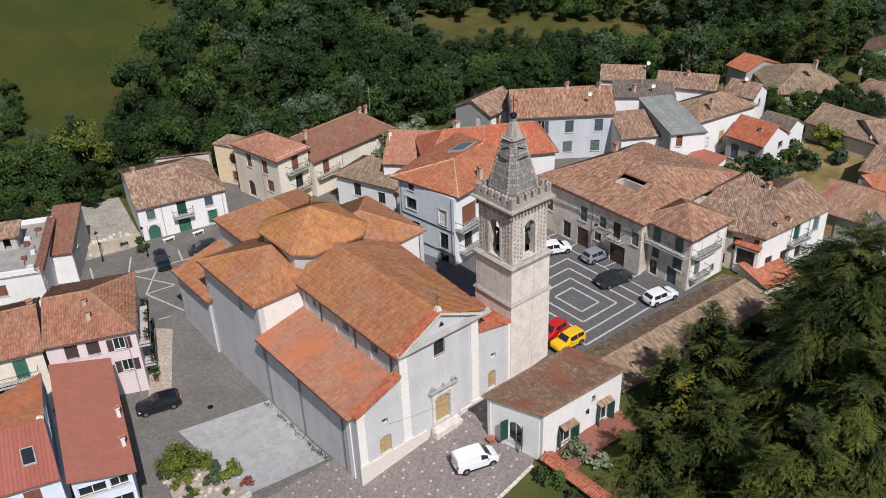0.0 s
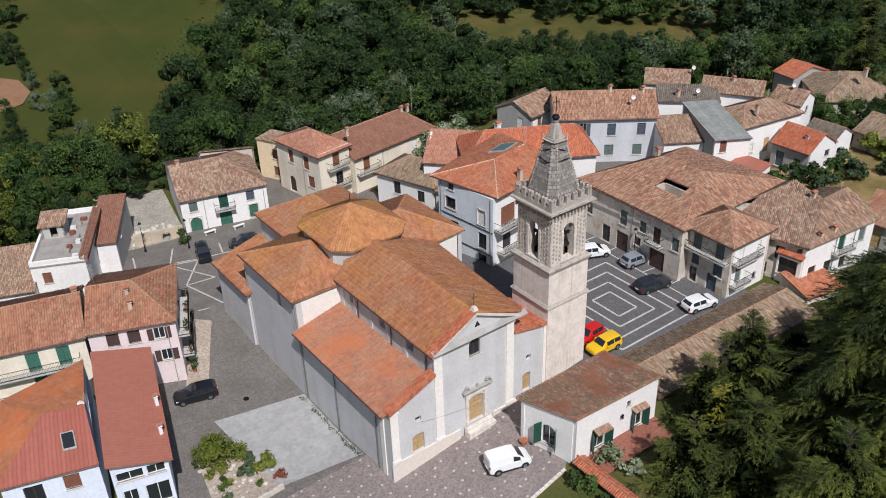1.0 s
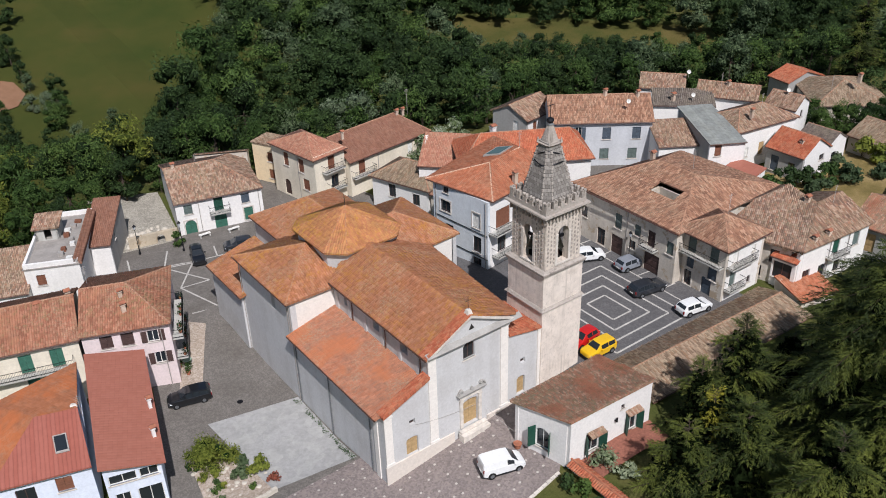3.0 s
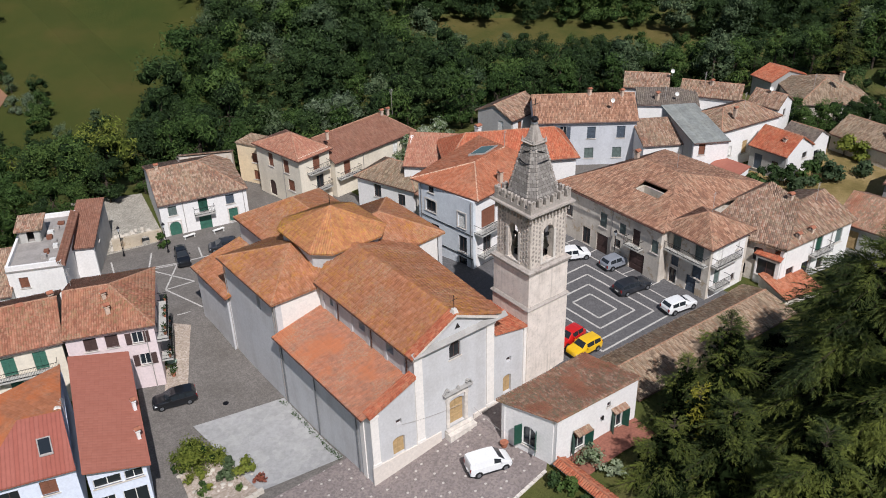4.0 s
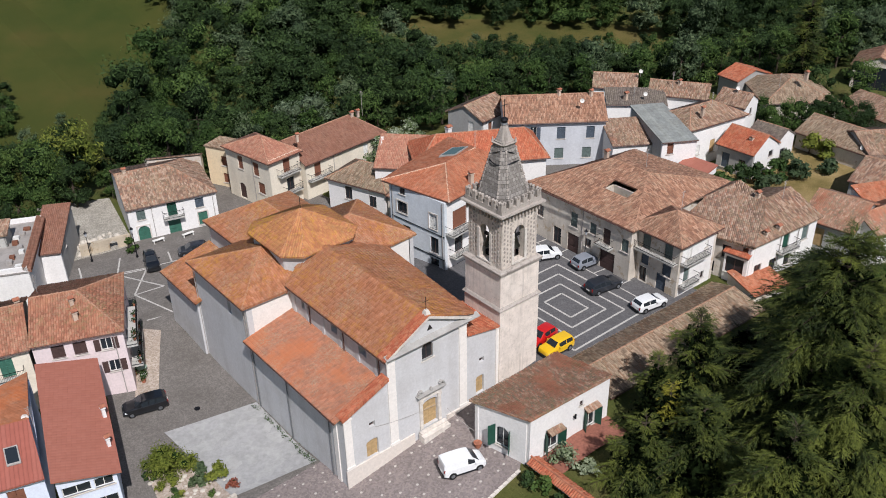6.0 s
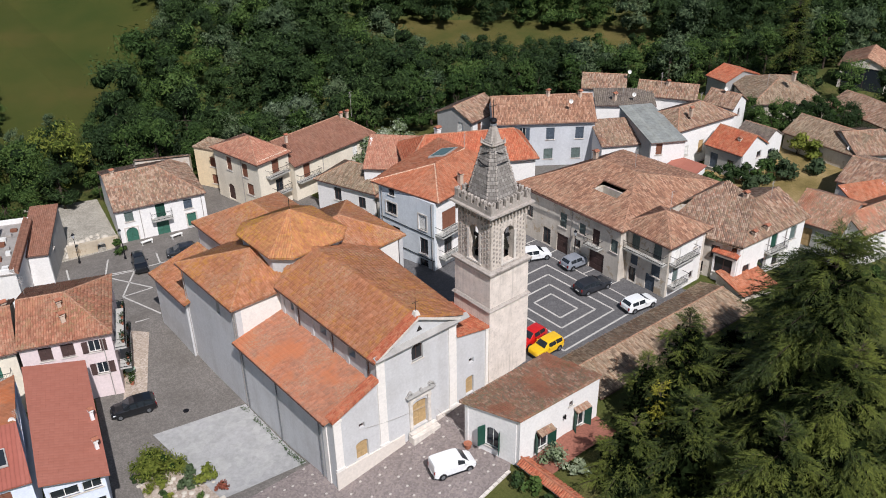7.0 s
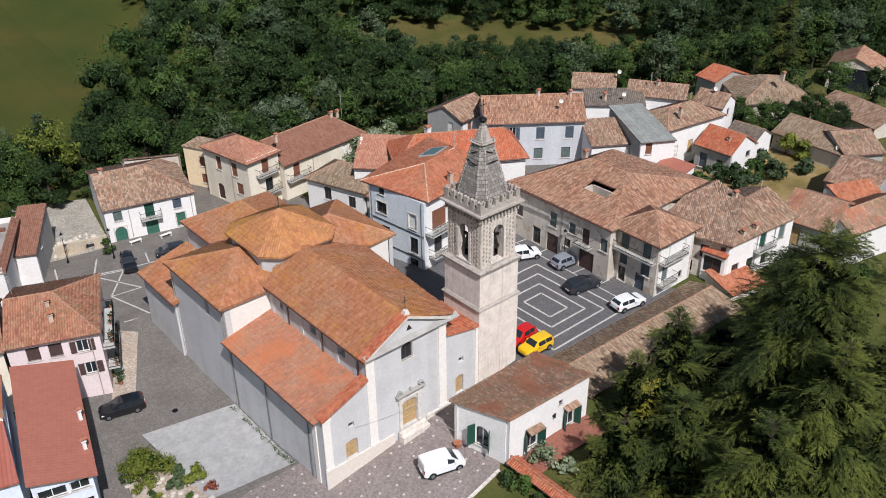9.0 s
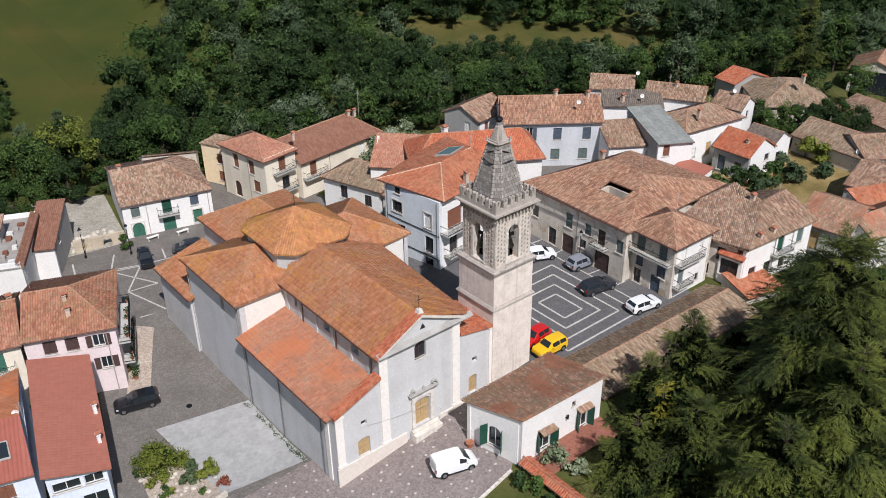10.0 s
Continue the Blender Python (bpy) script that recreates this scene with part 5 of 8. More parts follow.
for i in range(k):
    a, b = 2 * math.pi * i / k, 2 * math.pi * (i + 1) / k
    rr = 1.3
    m.tube((TC[0] + rr * math.cos(a), TC[1] + rr * math.sin(a), 24.55 + 0.12 * math.sin(3 * a)), (TC[0] + rr * math.cos(b), TC[1] + rr * math.sin(b), 24.55 + 0.12 * math.sin(3 * b)), 0.055, 5)
part("lightning_cable", m, M["iron"], tower)
stud = Mesh()
stud.prism([(-0.08, -0.02, -0.1), (0.08, -0.02, -0.1), (0.08, 0.05, -0.1), (-0.08, 0.05, -0.1)], [(-0.06, -0.01, 0.1), (0.06, -0.01, 0.1), (0.06, 0.03, 0.1), (-0.06, 0.03, 0.1)])
stud_me = stud.data("stud", M["tower_dark"])
for face in range(2):
    for strip in (0.38, 0.75, 1.12, TW - 0.36 - 1.12, TW - 0.36 - 0.75, TW - 0.36 - 0.38):
        for i in range(10):
            z = 15.45 + i * 0.43 + (0.2 if strip in (0.75, TW - 0.36 - 0.75) else 0)
            if face == 0:
                p, rot = (TX + 0.18 + strip, TY + 0.18 - 0.03, z), 0
            else:
                p, rot = (TX + 0.18 - 0.03, TY + 0.18 + strip, z), -math.pi / 2
            ob = new("stud", stud_me)
            ob.parent = tower
            ob.location = Vector(p) - ORIGIN[tower.name]
            ob.rotation_euler = (0, 0, rot)
# dark timbers added to block the view through and darken the belfry
for a in (-0.75, 0.75):
    for b in (-0.75, 0.75):
        m = Mesh()
        m.box((TC[0] + a - 0.12, TC[1] + b - 0.12, 15.06), (TC[0] + a + 0.12, TC[1] + b + 0.12, 18.6))
        part("frame_post", m, M["dark_wood"], tower)
for zz in (16.2, 17.5, 18.6):
    for a in (-0.75, 0.75):
        m = Mesh()
        m.box((TC[0] - 0.95, TC[1] + a - 0.11, zz), (TC[0] + 0.95, TC[1] + a + 0.11, zz + 0.26))
        part("frame_beam", m, M["dark_wood"], tower)
        m = Mesh()
        m.box((TC[0] + a - 0.1, TC[1] - 0.64, zz + 0.02), (TC[0] + a + 0.1, TC[1] + 0.64, zz + 0.24))
        part("frame_beam", m, M["dark_wood"], tower)
# ceiling added in near-black, painting the shade at the belfry's top
m = Mesh()
m.prism(sq(-0.85, 19.2), sq(-0.85, 19.3))
part("belfry_ceiling", m, M["inside"], tower)
# bells in the arches
for dx, dy in ((0, -1.55), (-1.55, 0)):
    m = Mesh()
    m.lathe((TC[0] + dx, TC[1] + dy, 16.5), [(0.56, 0.0), (0.49, 0.14), (0.37, 0.5), (0.31, 0.8), (0.22, 0.95), (0.05, 1.02)], 16)
    bell = single("bell", m, M["bronze"], (TC[0] + dx, TC[1] + dy, 16.5), "dark bronze church bell hung in a belfry arch", "bell", smooth=True)
    k = Mesh()
    if dx == 0:
        k.box((TC[0] - 0.75, TC[1] + dy - 0.1, 17.4), (TC[0] + 0.75, TC[1] + dy + 0.1, 17.65))
    else:
        k.box((TC[0] + dx - 0.1, TC[1] - 0.75, 17.4), (TC[0] + dx + 0.1, TC[1] + 0.75, 17.65))
    part("headstock", k, M["iron"], bell)
m = Mesh()
m.tube((TX + TW + 0.16, TY + 0.6, 7.2), (TX + TW + 0.16, TY + 0.6, 3.0), 0.03, 5)
part("cable", m, M["iron"], tower)

# ---- the houses ----
W = "dark_wood"
house("white two-storey house with green doors and old tiled roof", (3.4, 54.9), (14.6, 52.3), 13.5, 0.0, 5.1, "halfhip", 2.2, 0.3, "white", "tile_old", hip2=5.0, sides={
    "front": [(1.6, 0.1, 1.5, 2.1, "door", "green_wood", {"arch": True, "surround": "stone_trim"}), (5.6, 0.1, 1.6, 2.0, "door", "green_wood"), (9.4, 0.5, 1.2, 1.9, "closed", "green_wood", {"surround": "stone_trim"}),
              (1.6, 3.1, 1.1, 1.35, "closed", "grey_shutter"), (5.6, 2.75, 1.2, 1.95, "closed", "green_dark", {"balcony": 2.7}), (9.2, 3.1, 1.1, 1.35, "closed", "slate_shutter")]}, pipes=[("front", 3.0), ("front", 11.0)])
house("narrow old extension with patched tile roof behind the white house", (10.9, 65.4), (17.4, 62.0), 3.0, 0.0, 5.2, "mono_f", 1.2, 0.2, "old", "tile_old")
house("cream corner house with brick-pink hipped roof and balconies", (21.7, 49.9), (27.0, 50.8), 9.6, 0.2, 7.95, "hip", 1.7, 0.4, {"front": "cream", "right": "cream", "back": "cream", "left": "cream"}, "tile_pinkish", hip=4.6, sides={
    "front": [(3.0, 5.3, 1.2, 2.0, "closed", "brown_wood", {"balcony": 3.6}), (3.4, 2.4, 1.3, 1.9, "dark", W, {"balcony": 3.0})],
    "left": [(6.6, 4.9, 1.2, 2.0, "closed", "brown_wood"), (3.2, 5.0, 1.1, 2.0, "closed", "brown_wood"), (3.0, 0.4, 1.4, 2.4, "door", W, {"arch": True}), (7.4, 2.4, 1.4, 1.7, "closed", "brown_wood")]}, pipes=[("left", 6.0)])
house("narrow peach house wing with flat roof and brown shutters", (19.4, 64.5), (21.6, 59.8), 3.6, 0.0, 6.2, "flat", 0, 0.15, "peach", "tile_grey", sides={
    "front": [(3.2, 3.6, 1.2, 1.5, "closed", "brown_wood"), (3.2, 0.9, 1.2, 1.5, "closed", "brown_wood")]})
house("long cream house with smooth brown tiled roof", (27.3, 50.0), (42.6, 52.2), 9.0, 0.2, 5.9, "halfhip", 2.3, 0.4, "cream", "tile_brown", hip2=3.0, sides={
    "front": [(2.2, 3.2, 1.2, 2.1, "closed", "brown_wood", {"balcony": 4.0}), (11.6, 3.4, 1.0, 1.6, "closed", "frame_white")]}, pipes=[("front", 5.2)])
house("low stone-tiled house with brown door", (28.4, 46.0), (31.5, 37.0), 6.6, 0.2, 5.0, "hip", 1.8, 0.35, "white", "tile_grey", sides={
    "front": [(3.4, 2.3, 1.2, 1.9, "dark", W), (7.4, 2.0, 1.2, 1.7, "dark", W)]})
house("lean-to with old tile roof beside the low house", (31.6, 36.6), (33.4, 31.5), 5.0, 0.5, 4.6, "mono_b", 1.4, 0.3, "old", "tile_old")
BA, BB, BC, BS, BH, BR = (25.0, 28.3, 11.75), (27.2, 18.5, 11.75), (39.6, 20.4, 11.75), (37.6, 30.8, 12.9), (31.2, 23.9, 13.5), (36.3, 24.4, 13.8)
BLUE_ROOF = ([[BA, BB, BH], [BB, BC, BR, BH], [BA, BH, BS], [BH, BR, BS], [BC, BS, BR]], [[BB, BH, BR], [BA, BH]], [(BA, BB), (BB, BC)])
house("tall pale blue three-storey house with hipped orange roof", (25.6, 27.6), (26.8, 18.9), 12.0, 2.0, 11.55, "flat", 0.0, 0.55, {"front": "blue", "right": "white", "back": "white", "left": "blue"}, "tile_orange", ridge="ridge_pale", planes=BLUE_ROOF, sides={
    "front": [(2.0, 8.1, 1.7, 1.5, "dark", W, {"arch": True, "arch_rise": 0.2, "surround": "stone_trim"}), (7.0, 7.7, 1.2, 1.9, "closed", "frame_white", {"surround": "stone_trim"}), (2.6, 4.9, 1.3, 1.7, "dark", W), (7.1, 4.5, 1.3, 2.1, "dark", W),
              (7.1, 2.2, 1.3, 1.6, "dark", W), (2.6, 2.4, 1.0, 1.2, "dark", W), (2.1, 10.6, 0.9, 0.8, "dark", W)],
    "right": [(2.6, 7.6, 2.4, 2.4, "closed", "brown_wood", {"balcony": 5.0, "deep": 1.3}), (2.4, 4.4, 1.4, 2.2, "dark", W, {"balcony": 3.4, "deep": 1.1}), (6.4, 7.8, 1.3, 2.2, "dark", W)]}, pipes=[("front", 0.5), ("front", 8.5)])
house("new orange-roofed house behind the blue house", (33.8, 32.5), (48.4, 24.0), 8.6, 2.0, 9.4, "hip", 2.4, 0.4, "white", "tile_new", hip=3.0, hip2=2.0, sides={"right": [(2.5, 6.6, 1.0, 1.3, "dark", W)]})
house("small house with sloping patched orange roof", (31.9, 39.6), (37.6, 33.4), 5.5, 1.0, 7.6, "mono_b", 2.2, 0.3, "white", "tile_pinkish")
house("corner house on the square with long balcony and hipped roof", (42.0, 4.2), (41.9, -2.3), 6.4, 2.7, 9.7, "hip", 1.6, 0.5, {"front": "old", "right": "white", "back": "old", "left": "old"}, "tile_pal", hip=3.2, sides={
    "front": [(2.0, 7.1, 1.1, 2.1, "closed", "grey_shutter", {"balcony": 6.3, "shift": 1.2, "deep": 0.8}), (5.0, 7.1, 1.1, 2.1, "closed", "grey_shutter"), (2.0, 4.9, 1.0, 1.5, "closed", "slate_shutter"), (5.0, 4.9, 1.2, 1.5, "closed", "slate_shutter"),
              (1.9, 2.9, 1.0, 2.1, "dark", W, {"arch": True, "surround": "stone_trim"}), (4.4, 2.8, 1.3, 2.1, "door", "slate_shutter")],
    "right": [(1.6, 7.1, 1.0, 2.0, "closed", "frame_white", {"balcony": 4.2, "shift": 0.7}), (1.6, 4.3, 1.0, 2.0, "closed", "grey_shutter", {"balcony": 2.6}), (4.6, 3.6, 0.6, 0.9, "dark", W), (4.7, 7.5, 0.6, 0.9, "closed", "frame_white")]}, pipes=[("front", 0.2)])


def pz(x, y):
    return (x, y, 9.6 + 2.3 * (x - 40.45) / 9.05)


A_, D_ = (40.35, 2.9, 9.58), (40.55, 19.7, 9.62)
R0, R1 = (49.5, 8.5, 11.9), (49.5, 14.0, 11.9)
E_, F_ = (57.6, 17.2, 9.7), (58.9, 3.2, 9.6)
palazzo = poly_house("large old palazzo with weathered walls, tiled hipped roof and small court", [(41.0, 19.2), (40.75, 3.35), (58.5, 3.6), (57.2, 16.8)], 2.7, [9.6, 9.6, 9.5, 9.6],
                     [([A_, (44.5, 5.42, pz(44.5, 0)[2]), (44.5, 17.15, pz(44.5, 0)[2]), D_], "tile_pal"), ([pz(46.4, 6.59), R0, R1, pz(46.4, 15.95)], "tile_pal"), ([pz(44.5, 5.42), pz(46.4, 6.59), pz(46.4, 7.4), pz(44.5, 7.4)], "tile_pal"),
                      ([pz(44.5, 10.9), pz(46.4, 10.9), pz(46.4, 15.95), pz(44.5, 17.15)], "tile_pal"), ([D_, E_, R1], "tile_pal"), ([A_, F_, R0], "tile_pal"), ([E_, F_, R0, R1], "tile_pal")], "old",
                     {0: [(1.6, 5.6, 1.1, 1.5, "dark", W), (4.6, 3.0, 1.3, 2.2, "dark", W), (7.2, 6.3, 1.1, 1.9, "closed", "grey_shutter"), (7.2, 2.8, 1.8, 2.5, "door", W), (9.6, 4.6, 0.9, 1.1, "dark", W),
                          (10.2, 6.6, 1.0, 1.4, "closed", "grey_shutter"), (12.3, 6.1, 1.1, 2.0, "closed", W), (12.6, 2.8, 2.2, 2.5, "door", W), (15.0, 6.3, 1.0, 1.6, "closed", "grey_shutter")]})
for line in ([A_, R0], [D_, R1], [R0, R1], [E_, R1], [F_, R0]):
    ridge_line(palazzo, line, "ridge")
balcony(palazzo, (41.0, 19.2), (40.75, 3.35), 12.3, 6.08, 2.2)
m = Mesh()
for p0, p1 in (((44.5, 7.4), (44.5, 10.9)), ((44.5, 10.9), (46.4, 10.9)), ((46.4, 10.9), (46.4, 7.4)), ((46.4, 7.4), (44.5, 7.4))):
    wall_panel(m, p0, p1, 5.0, 10.4, (), 0.25)
part("court_wall", m, M["old"], palazzo)
for s, zt in ((8.6, 9.4), (0.3, 9.4)):
    m = Mesh()
    m.tube((40.85, 19.2 - s, 2.6), (40.85, 19.2 - s, zt), 0.06, 6)
    part("downpipe", m, M["gutter_grey"], palazzo)
m = Mesh()
m.tube((40.3, 19.6, 9.48), (40.25, 2.9, 9.48), 0.08, 6)
part("gutter", m, M["gutter"], palazzo)
# row on the garden side
RIDGE_W, RIDGE_E, HIP = (52.8, 2.4, 10.0), (58.6, 1.9, 10.25), (57.45, -2.66, 10.05)
poly_house("old house with weathered tile roof behind the corner house", [(47.8, 3.2), (49.9, -4.9), (57.6, -5.4), (59.4, 3.6)], 2.7, [8.0, 8.0, 8.0, 8.2],
           [([(47.4, 2.6, 8.0), (49.75, -6.3, 8.0), HIP, RIDGE_E, RIDGE_W], "tile_old"), ([(47.0, 6.0, 8.0), RIDGE_W, RIDGE_E, (59.6, 6.2, 8.2)], "tile_old")], "old",
           {0: [(4.6, 5.4, 1.0, 1.7, "dark", W), (6.6, 5.4, 1.0, 1.6, "dark", W), (4.8, 3.2, 1.3, 1.4, "dark", W)]})
row = poly_house("white row house with grey old tile roof and narrow balcony", [(49.9, -5.95), (61.2, -7.15), (61.9, -1.2), (57.0, -1.4)], 2.6, [8.0, 8.2, 8.2, 8.2],
                 [([(49.7, -6.35, 8.0), (61.5, -7.6, 8.15), (61.6, -3.0, 10.3), (57.4, -2.7, 10.1)], "tile_old"), ([(57.4, -2.7, 10.1), (61.6, -3.0, 10.3), (62.0, 0.4, 8.8), (57.4, 0.4, 8.8)], "tile_old")], "white",
                 {0: [(4.2, 3.3, 1.2, 1.6, "dark", W), (1.6, 3.0, 1.2, 2.0, "dark", W), (6.0, 5.7, 1.1, 2.0, "closed", "green_dark"), (6.8, 3.2, 1.1, 1.7, "dark", W), (9.4, 5.7, 1.1, 1.8, "closed", "grey_shutter")]})
balcony(row, (49.9, -5.95), (61.2, -7.15), 6.0, 5.68, 3.0)
for sx in (4.9, 8.0):
    m = Mesh()
    m.tube((49.9 + 0.994 * sx - 0.01, -5.95 - 0.106 * sx - 0.1, 2.6), (49.9 + 0.994 * sx - 0.01, -5.95 - 0.106 * sx - 0.1, 8.0), 0.045, 6)
    part("downpipe", m, M["gutter_grey"], row)
house("open porch under an orange tiled roof", (49.2, -3.2), (49.6, -5.9), 4.0, 2.7, 6.6, "mono_b", 1.3, 0.3, "white", "tile_new", sides={"front": [(1.25, 3.9, 2.1, 2.0, "dark", W)]}, category="porch")
house("house with tumbled old tile roof and grey wall", (62.6, -4.6), (63.4, -10.6), 9.0, 2.5, 6.7, "gable", 1.9, 0.35, "grey_wall", "tile_mossy", sides={"front": [(2.2, 3.4, 1.3, 2.4, "door", "ochre_door")]})
house("house with new orange roof sections at the gardens", (65.5, -12.4), (76.0, -14.4), 5.5, 2.3, 6.3, "gable", 1.4, 0.3, "white", "tile_mossy")
house("house with faded tile roof and grey gable wall", (76.8, -3.0), (77.6, -9.0), 10.0, 2.3, 6.4, "gable", 1.6, 0.35, "grey_wall", "tile_old")
house("small house with red-orange roof beside the grey gable", (71.5, -9.0), (77.0, -11.6), 4.5, 2.3, 6.0, "mono_b", 1.2, 0.25, "white", "tile_orange")
house("long low house with old tile roof and dark plant-grown wall", (88.6, 11.4), (88.0, 0.6), 8.0, 2.5, 5.6, "gable", 1.7, 0.4, "old", "tile_grey")
house("low house with old tile roof and grey end wall", (87.6, -0.2), (92.5, -3.4), 9.0, 2.5, 5.8, "gable", 1.6, 0.35, "grey_wall", "tile_old")
# behind the palazzo
house("long pale grey house with wide old tile roof", (51.8, 35.4), (63.2, 26.7), 8.0, 2.4, 9.8, "gable", 2.4, 0.4, "pale_grey", "tile_pal", sides={
    "front": [(4.0, 6.9, 1.0, 1.9, "open", "slate_shutter"), (8.0, 6.9, 1.2, 1.8, "closed", "slate_shutter"), (12.2, 6.9, 1.2, 1.8, "closed", "slate_shutter"), (7.8, 3.9, 1.3, 1.6, "closed", "grey_shutter"), (11.8, 3.9, 1.3, 1.6, "closed", "grey_shutter"), (1.6, 7.4, 0.7, 1.0, "dark", W)]}, pipes=[("front", 2.4)])
house("grey-walled house with old tile roof at the woods' edge", (50.6, 46.6), (51.6, 40.2), 7.0, 1.5, 8.7, "gable_v", 1.5, 0.4, {"front": "grey_wall", "right": "white", "back": "white", "left": "white"}, "tile_old", sides={"front": [(4.4, 6.2, 1.0, 1.7, "closed", "frame_white")], "right": [(2.0, 6.2, 0.9, 1.6, "closed", "brown_wood")]})
house("house with flat grey sheet roof and red shutter", (63.4, 16.9), (67.6, 14.4), 12.6, 2.6, 9.2, "mono_b", 0.5, 0.25, {"front": "white", "right": "white", "back": "white", "left": "grey_wall"}, "metal_grey", sides={"front": [(1.2, 7.3, 0.9, 1.6, "closed", "brown_wood")], "left": [(3.0, 6.8, 1.2, 2.2, "dark", W)]})
house("white house with wavy old tile roof", (70.2, 17.5), (81.4, 15.9), 7.0, 2.6, 8.9, "hip", 1.6, 0.3, "white", "tile_old", sides={"front": [(2.0, 4.6, 1.0, 1.4, "closed", "frame_white"), (5.0, 4.3, 1.0, 2.0, "closed", "ochre_door")]})
house("low white outbuilding with old tile roof below the terrace", (60.6, 23.0), (66.0, 19.6), 6.0, 2.6, 7.6, "mono_b", 1.4, 0.25, "white", "tile_old")
house("house with wide dull dark grey roof behind the terrace", (69.8, 32.2), (76.1, 26.0), 4.6, 2.6, 8.8, "mono_b", 0.8, 0.3, "white", "tile_dark")
house("old house with pale weathered tile roof near the woods", (73.4, 38.2), (77.6, 33.0), 5.4, 2.6, 9.2, "gable", 1.4, 0.3, "white", "tile_old")
house("white house with old tile roof and plain gable", (77.2, 30.4), (81.7, 22.8), 5.0, 2.6, 9.2, "gable", 1.4, 0.3, "white", "tile_old", sides={"right": [(2.2, 7.6, 0.8, 1.0, "dark", W)]})
house("small white gabled house with old tile roof", (83.3, 22.4), (84.1, 17.8), 4.8, 2.6, 8.6, "gable", 1.4, 0.3, "white", "tile_old", sides={"right": [(2.4, 6.6, 0.9, 1.2, "dark", W)]})
house("white house with bright orange tile roof", (73.9, 15.0), (74.0, 9.4), 6.2, 2.6, 6.8, "gable", 1.9, 0.35, {"front": "grey_wall", "right": "white", "back": "white", "left": "white"}, "tile_new", sides={
    "front": [(1.4, 3.4, 1.2, 2.2, "closed", "slate_shutter"), (4.0, 4.0, 1.0, 1.3, "dark", W)], "right": [(4.6, 5.0, 1.2, 0.9, "dark", "brown_wood")]})
house("white annexe with dark slate roof beside the orange-roofed house", (80.2, 14.4), (80.3, 9.6), 4.4, 2.6, 6.7, "gable", 1.3, 0.15, "white", "tile_dark", sides={"right": [(1.6, 4.4, 1.2, 0.8, "dark", W)]})
house("low shed with plain red sheet roof", (62.2, 15.0), (62.4, 10.6), 5.2, 2.6, 5.6, "mono_b", 0.9, 0.2, "white", "metal_brick", category="shed")
house("far house with bright orange roof at the woods' edge", (99.4, 32.6), (98.6, 28.4), 7.4, 2.8, 6.6, "gable", 1.3, 0.35, "grey_wall", "tile_new")
house("far house with wide pale old tile roof", (94.2, 20.4), (103.0, 13.0), 13.0, 2.8, 6.0, "hip", 2.2, 0.3, "old", "tile_grey")
# dark panes across the barn's open front stand in for its shade
house("far barn with tiled roof and dark open front", (119.8, 19.6), (122.2, 12.0), 8.0, 2.0, 7.0, "gable_v", 1.8, 0.5, "old", "tile_pal", sides={"front": [(3.98, 2.2, 7.0, 4.6, "dark", W)]}, category="barn")
house("low house with long faded tile roof among bushes", (106.2, 14.2), (102.6, 2.6), 8.0, 2.4, 4.8, "gable", 1.5, 0.3, "old", "tile_old")
# the small house before the tower, with a roof that drains to the church
poly_house("small white house with stained tile roof and green shutters", [(12.45, -9.5), (21.9, -10.0), (21.5, -4.0), (11.25, -3.8)], 1.5, [6.85, 6.85, 5.95, 5.95],
           [([(12.25, -9.68, 7.02), (22.1, -10.18, 7.02), (21.8, -3.5, 6.0), (10.95, -3.4, 6.0)], "tile_mossy")], "white",
           {0: [(2.6, 2.4, 1.5, 2.1, "ajar", "green_dark"), (7.2, 2.4, 1.3, 2.1, "ajar", "green_dark"), (6.0, 5.4, 0.45, 0.5, "dark", W)], 3: [(3.0, 2.4, 1.5, 2.2, "ajar", "green_dark", {"arch": True})]})
# long low building along the square
house("long low outbuilding with uneven old tile roof", (24.0, -8.6), (47.5, -9.6), 6.8, 1.6, 2.7, "gable", 0.8, 0.3, "old", "tile_grey", category="outbuilding", shift=0.56)
house("low annexe with orange tile roof at the row's foot", (48.0, -8.2), (53.0, -9.2), 4.0, 2.0, 3.4, "mono_b", 0.9, 0.2, "old", "tile_orange", category="outbuilding")
# west side of the lane
house("pink rendered house with brown shutters and tiled roof", (-16.2, 28.9), (-8.5, 25.8), 11.0, -0.6, 7.3, "halfhip", 2.0, 0.3, "pink", "tile_pink_house", hip2=4.2, sides={
    "front": [(2.2, 5.2, 1.2, 1.5, "closed", W), (4.2, 5.2, 1.2, 1.5, "closed", W), (6.6, 5.2, 1.1, 1.35, "open", W), (6.9, 2.5, 1.1, 1.35, "open", W)],
    "right": [(3.0, 4.8, 1.2, 2.1, "closed", W, {"balcony": 7.5, "shift": 1.2, "deep": 1.1}), (6.5, 4.8, 1.2, 2.1, "closed", W), (3.0, 2.0, 1.2, 2.1, "closed", W, {"balcony": 6.5, "shift": 1.2, "deep": 1.1}), (7.0, -0.4, 1.4, 2.2, "door", W)]}, pipes=[("front", 7.4)])
house("long house with tile roof and green balcony doors", (-25.5, 31.6), (-16.5, 29.0), 9.5, -0.8, 7.2, "gable", 2.1, 0.35, "cream", "tile_pink_house", sides={
    "front": [(7.2, 4.3, 1.2, 2.1, "closed", "green_wood", {"balcony": 8.0, "shift": -2.6}), (4.4, 4.3, 1.2, 2.1, "closed", "green_wood"), (4.6, 1.6, 1.2, 2.1, "closed", "green_wood", {"balcony": 7.0, "shift": -0.6})]})
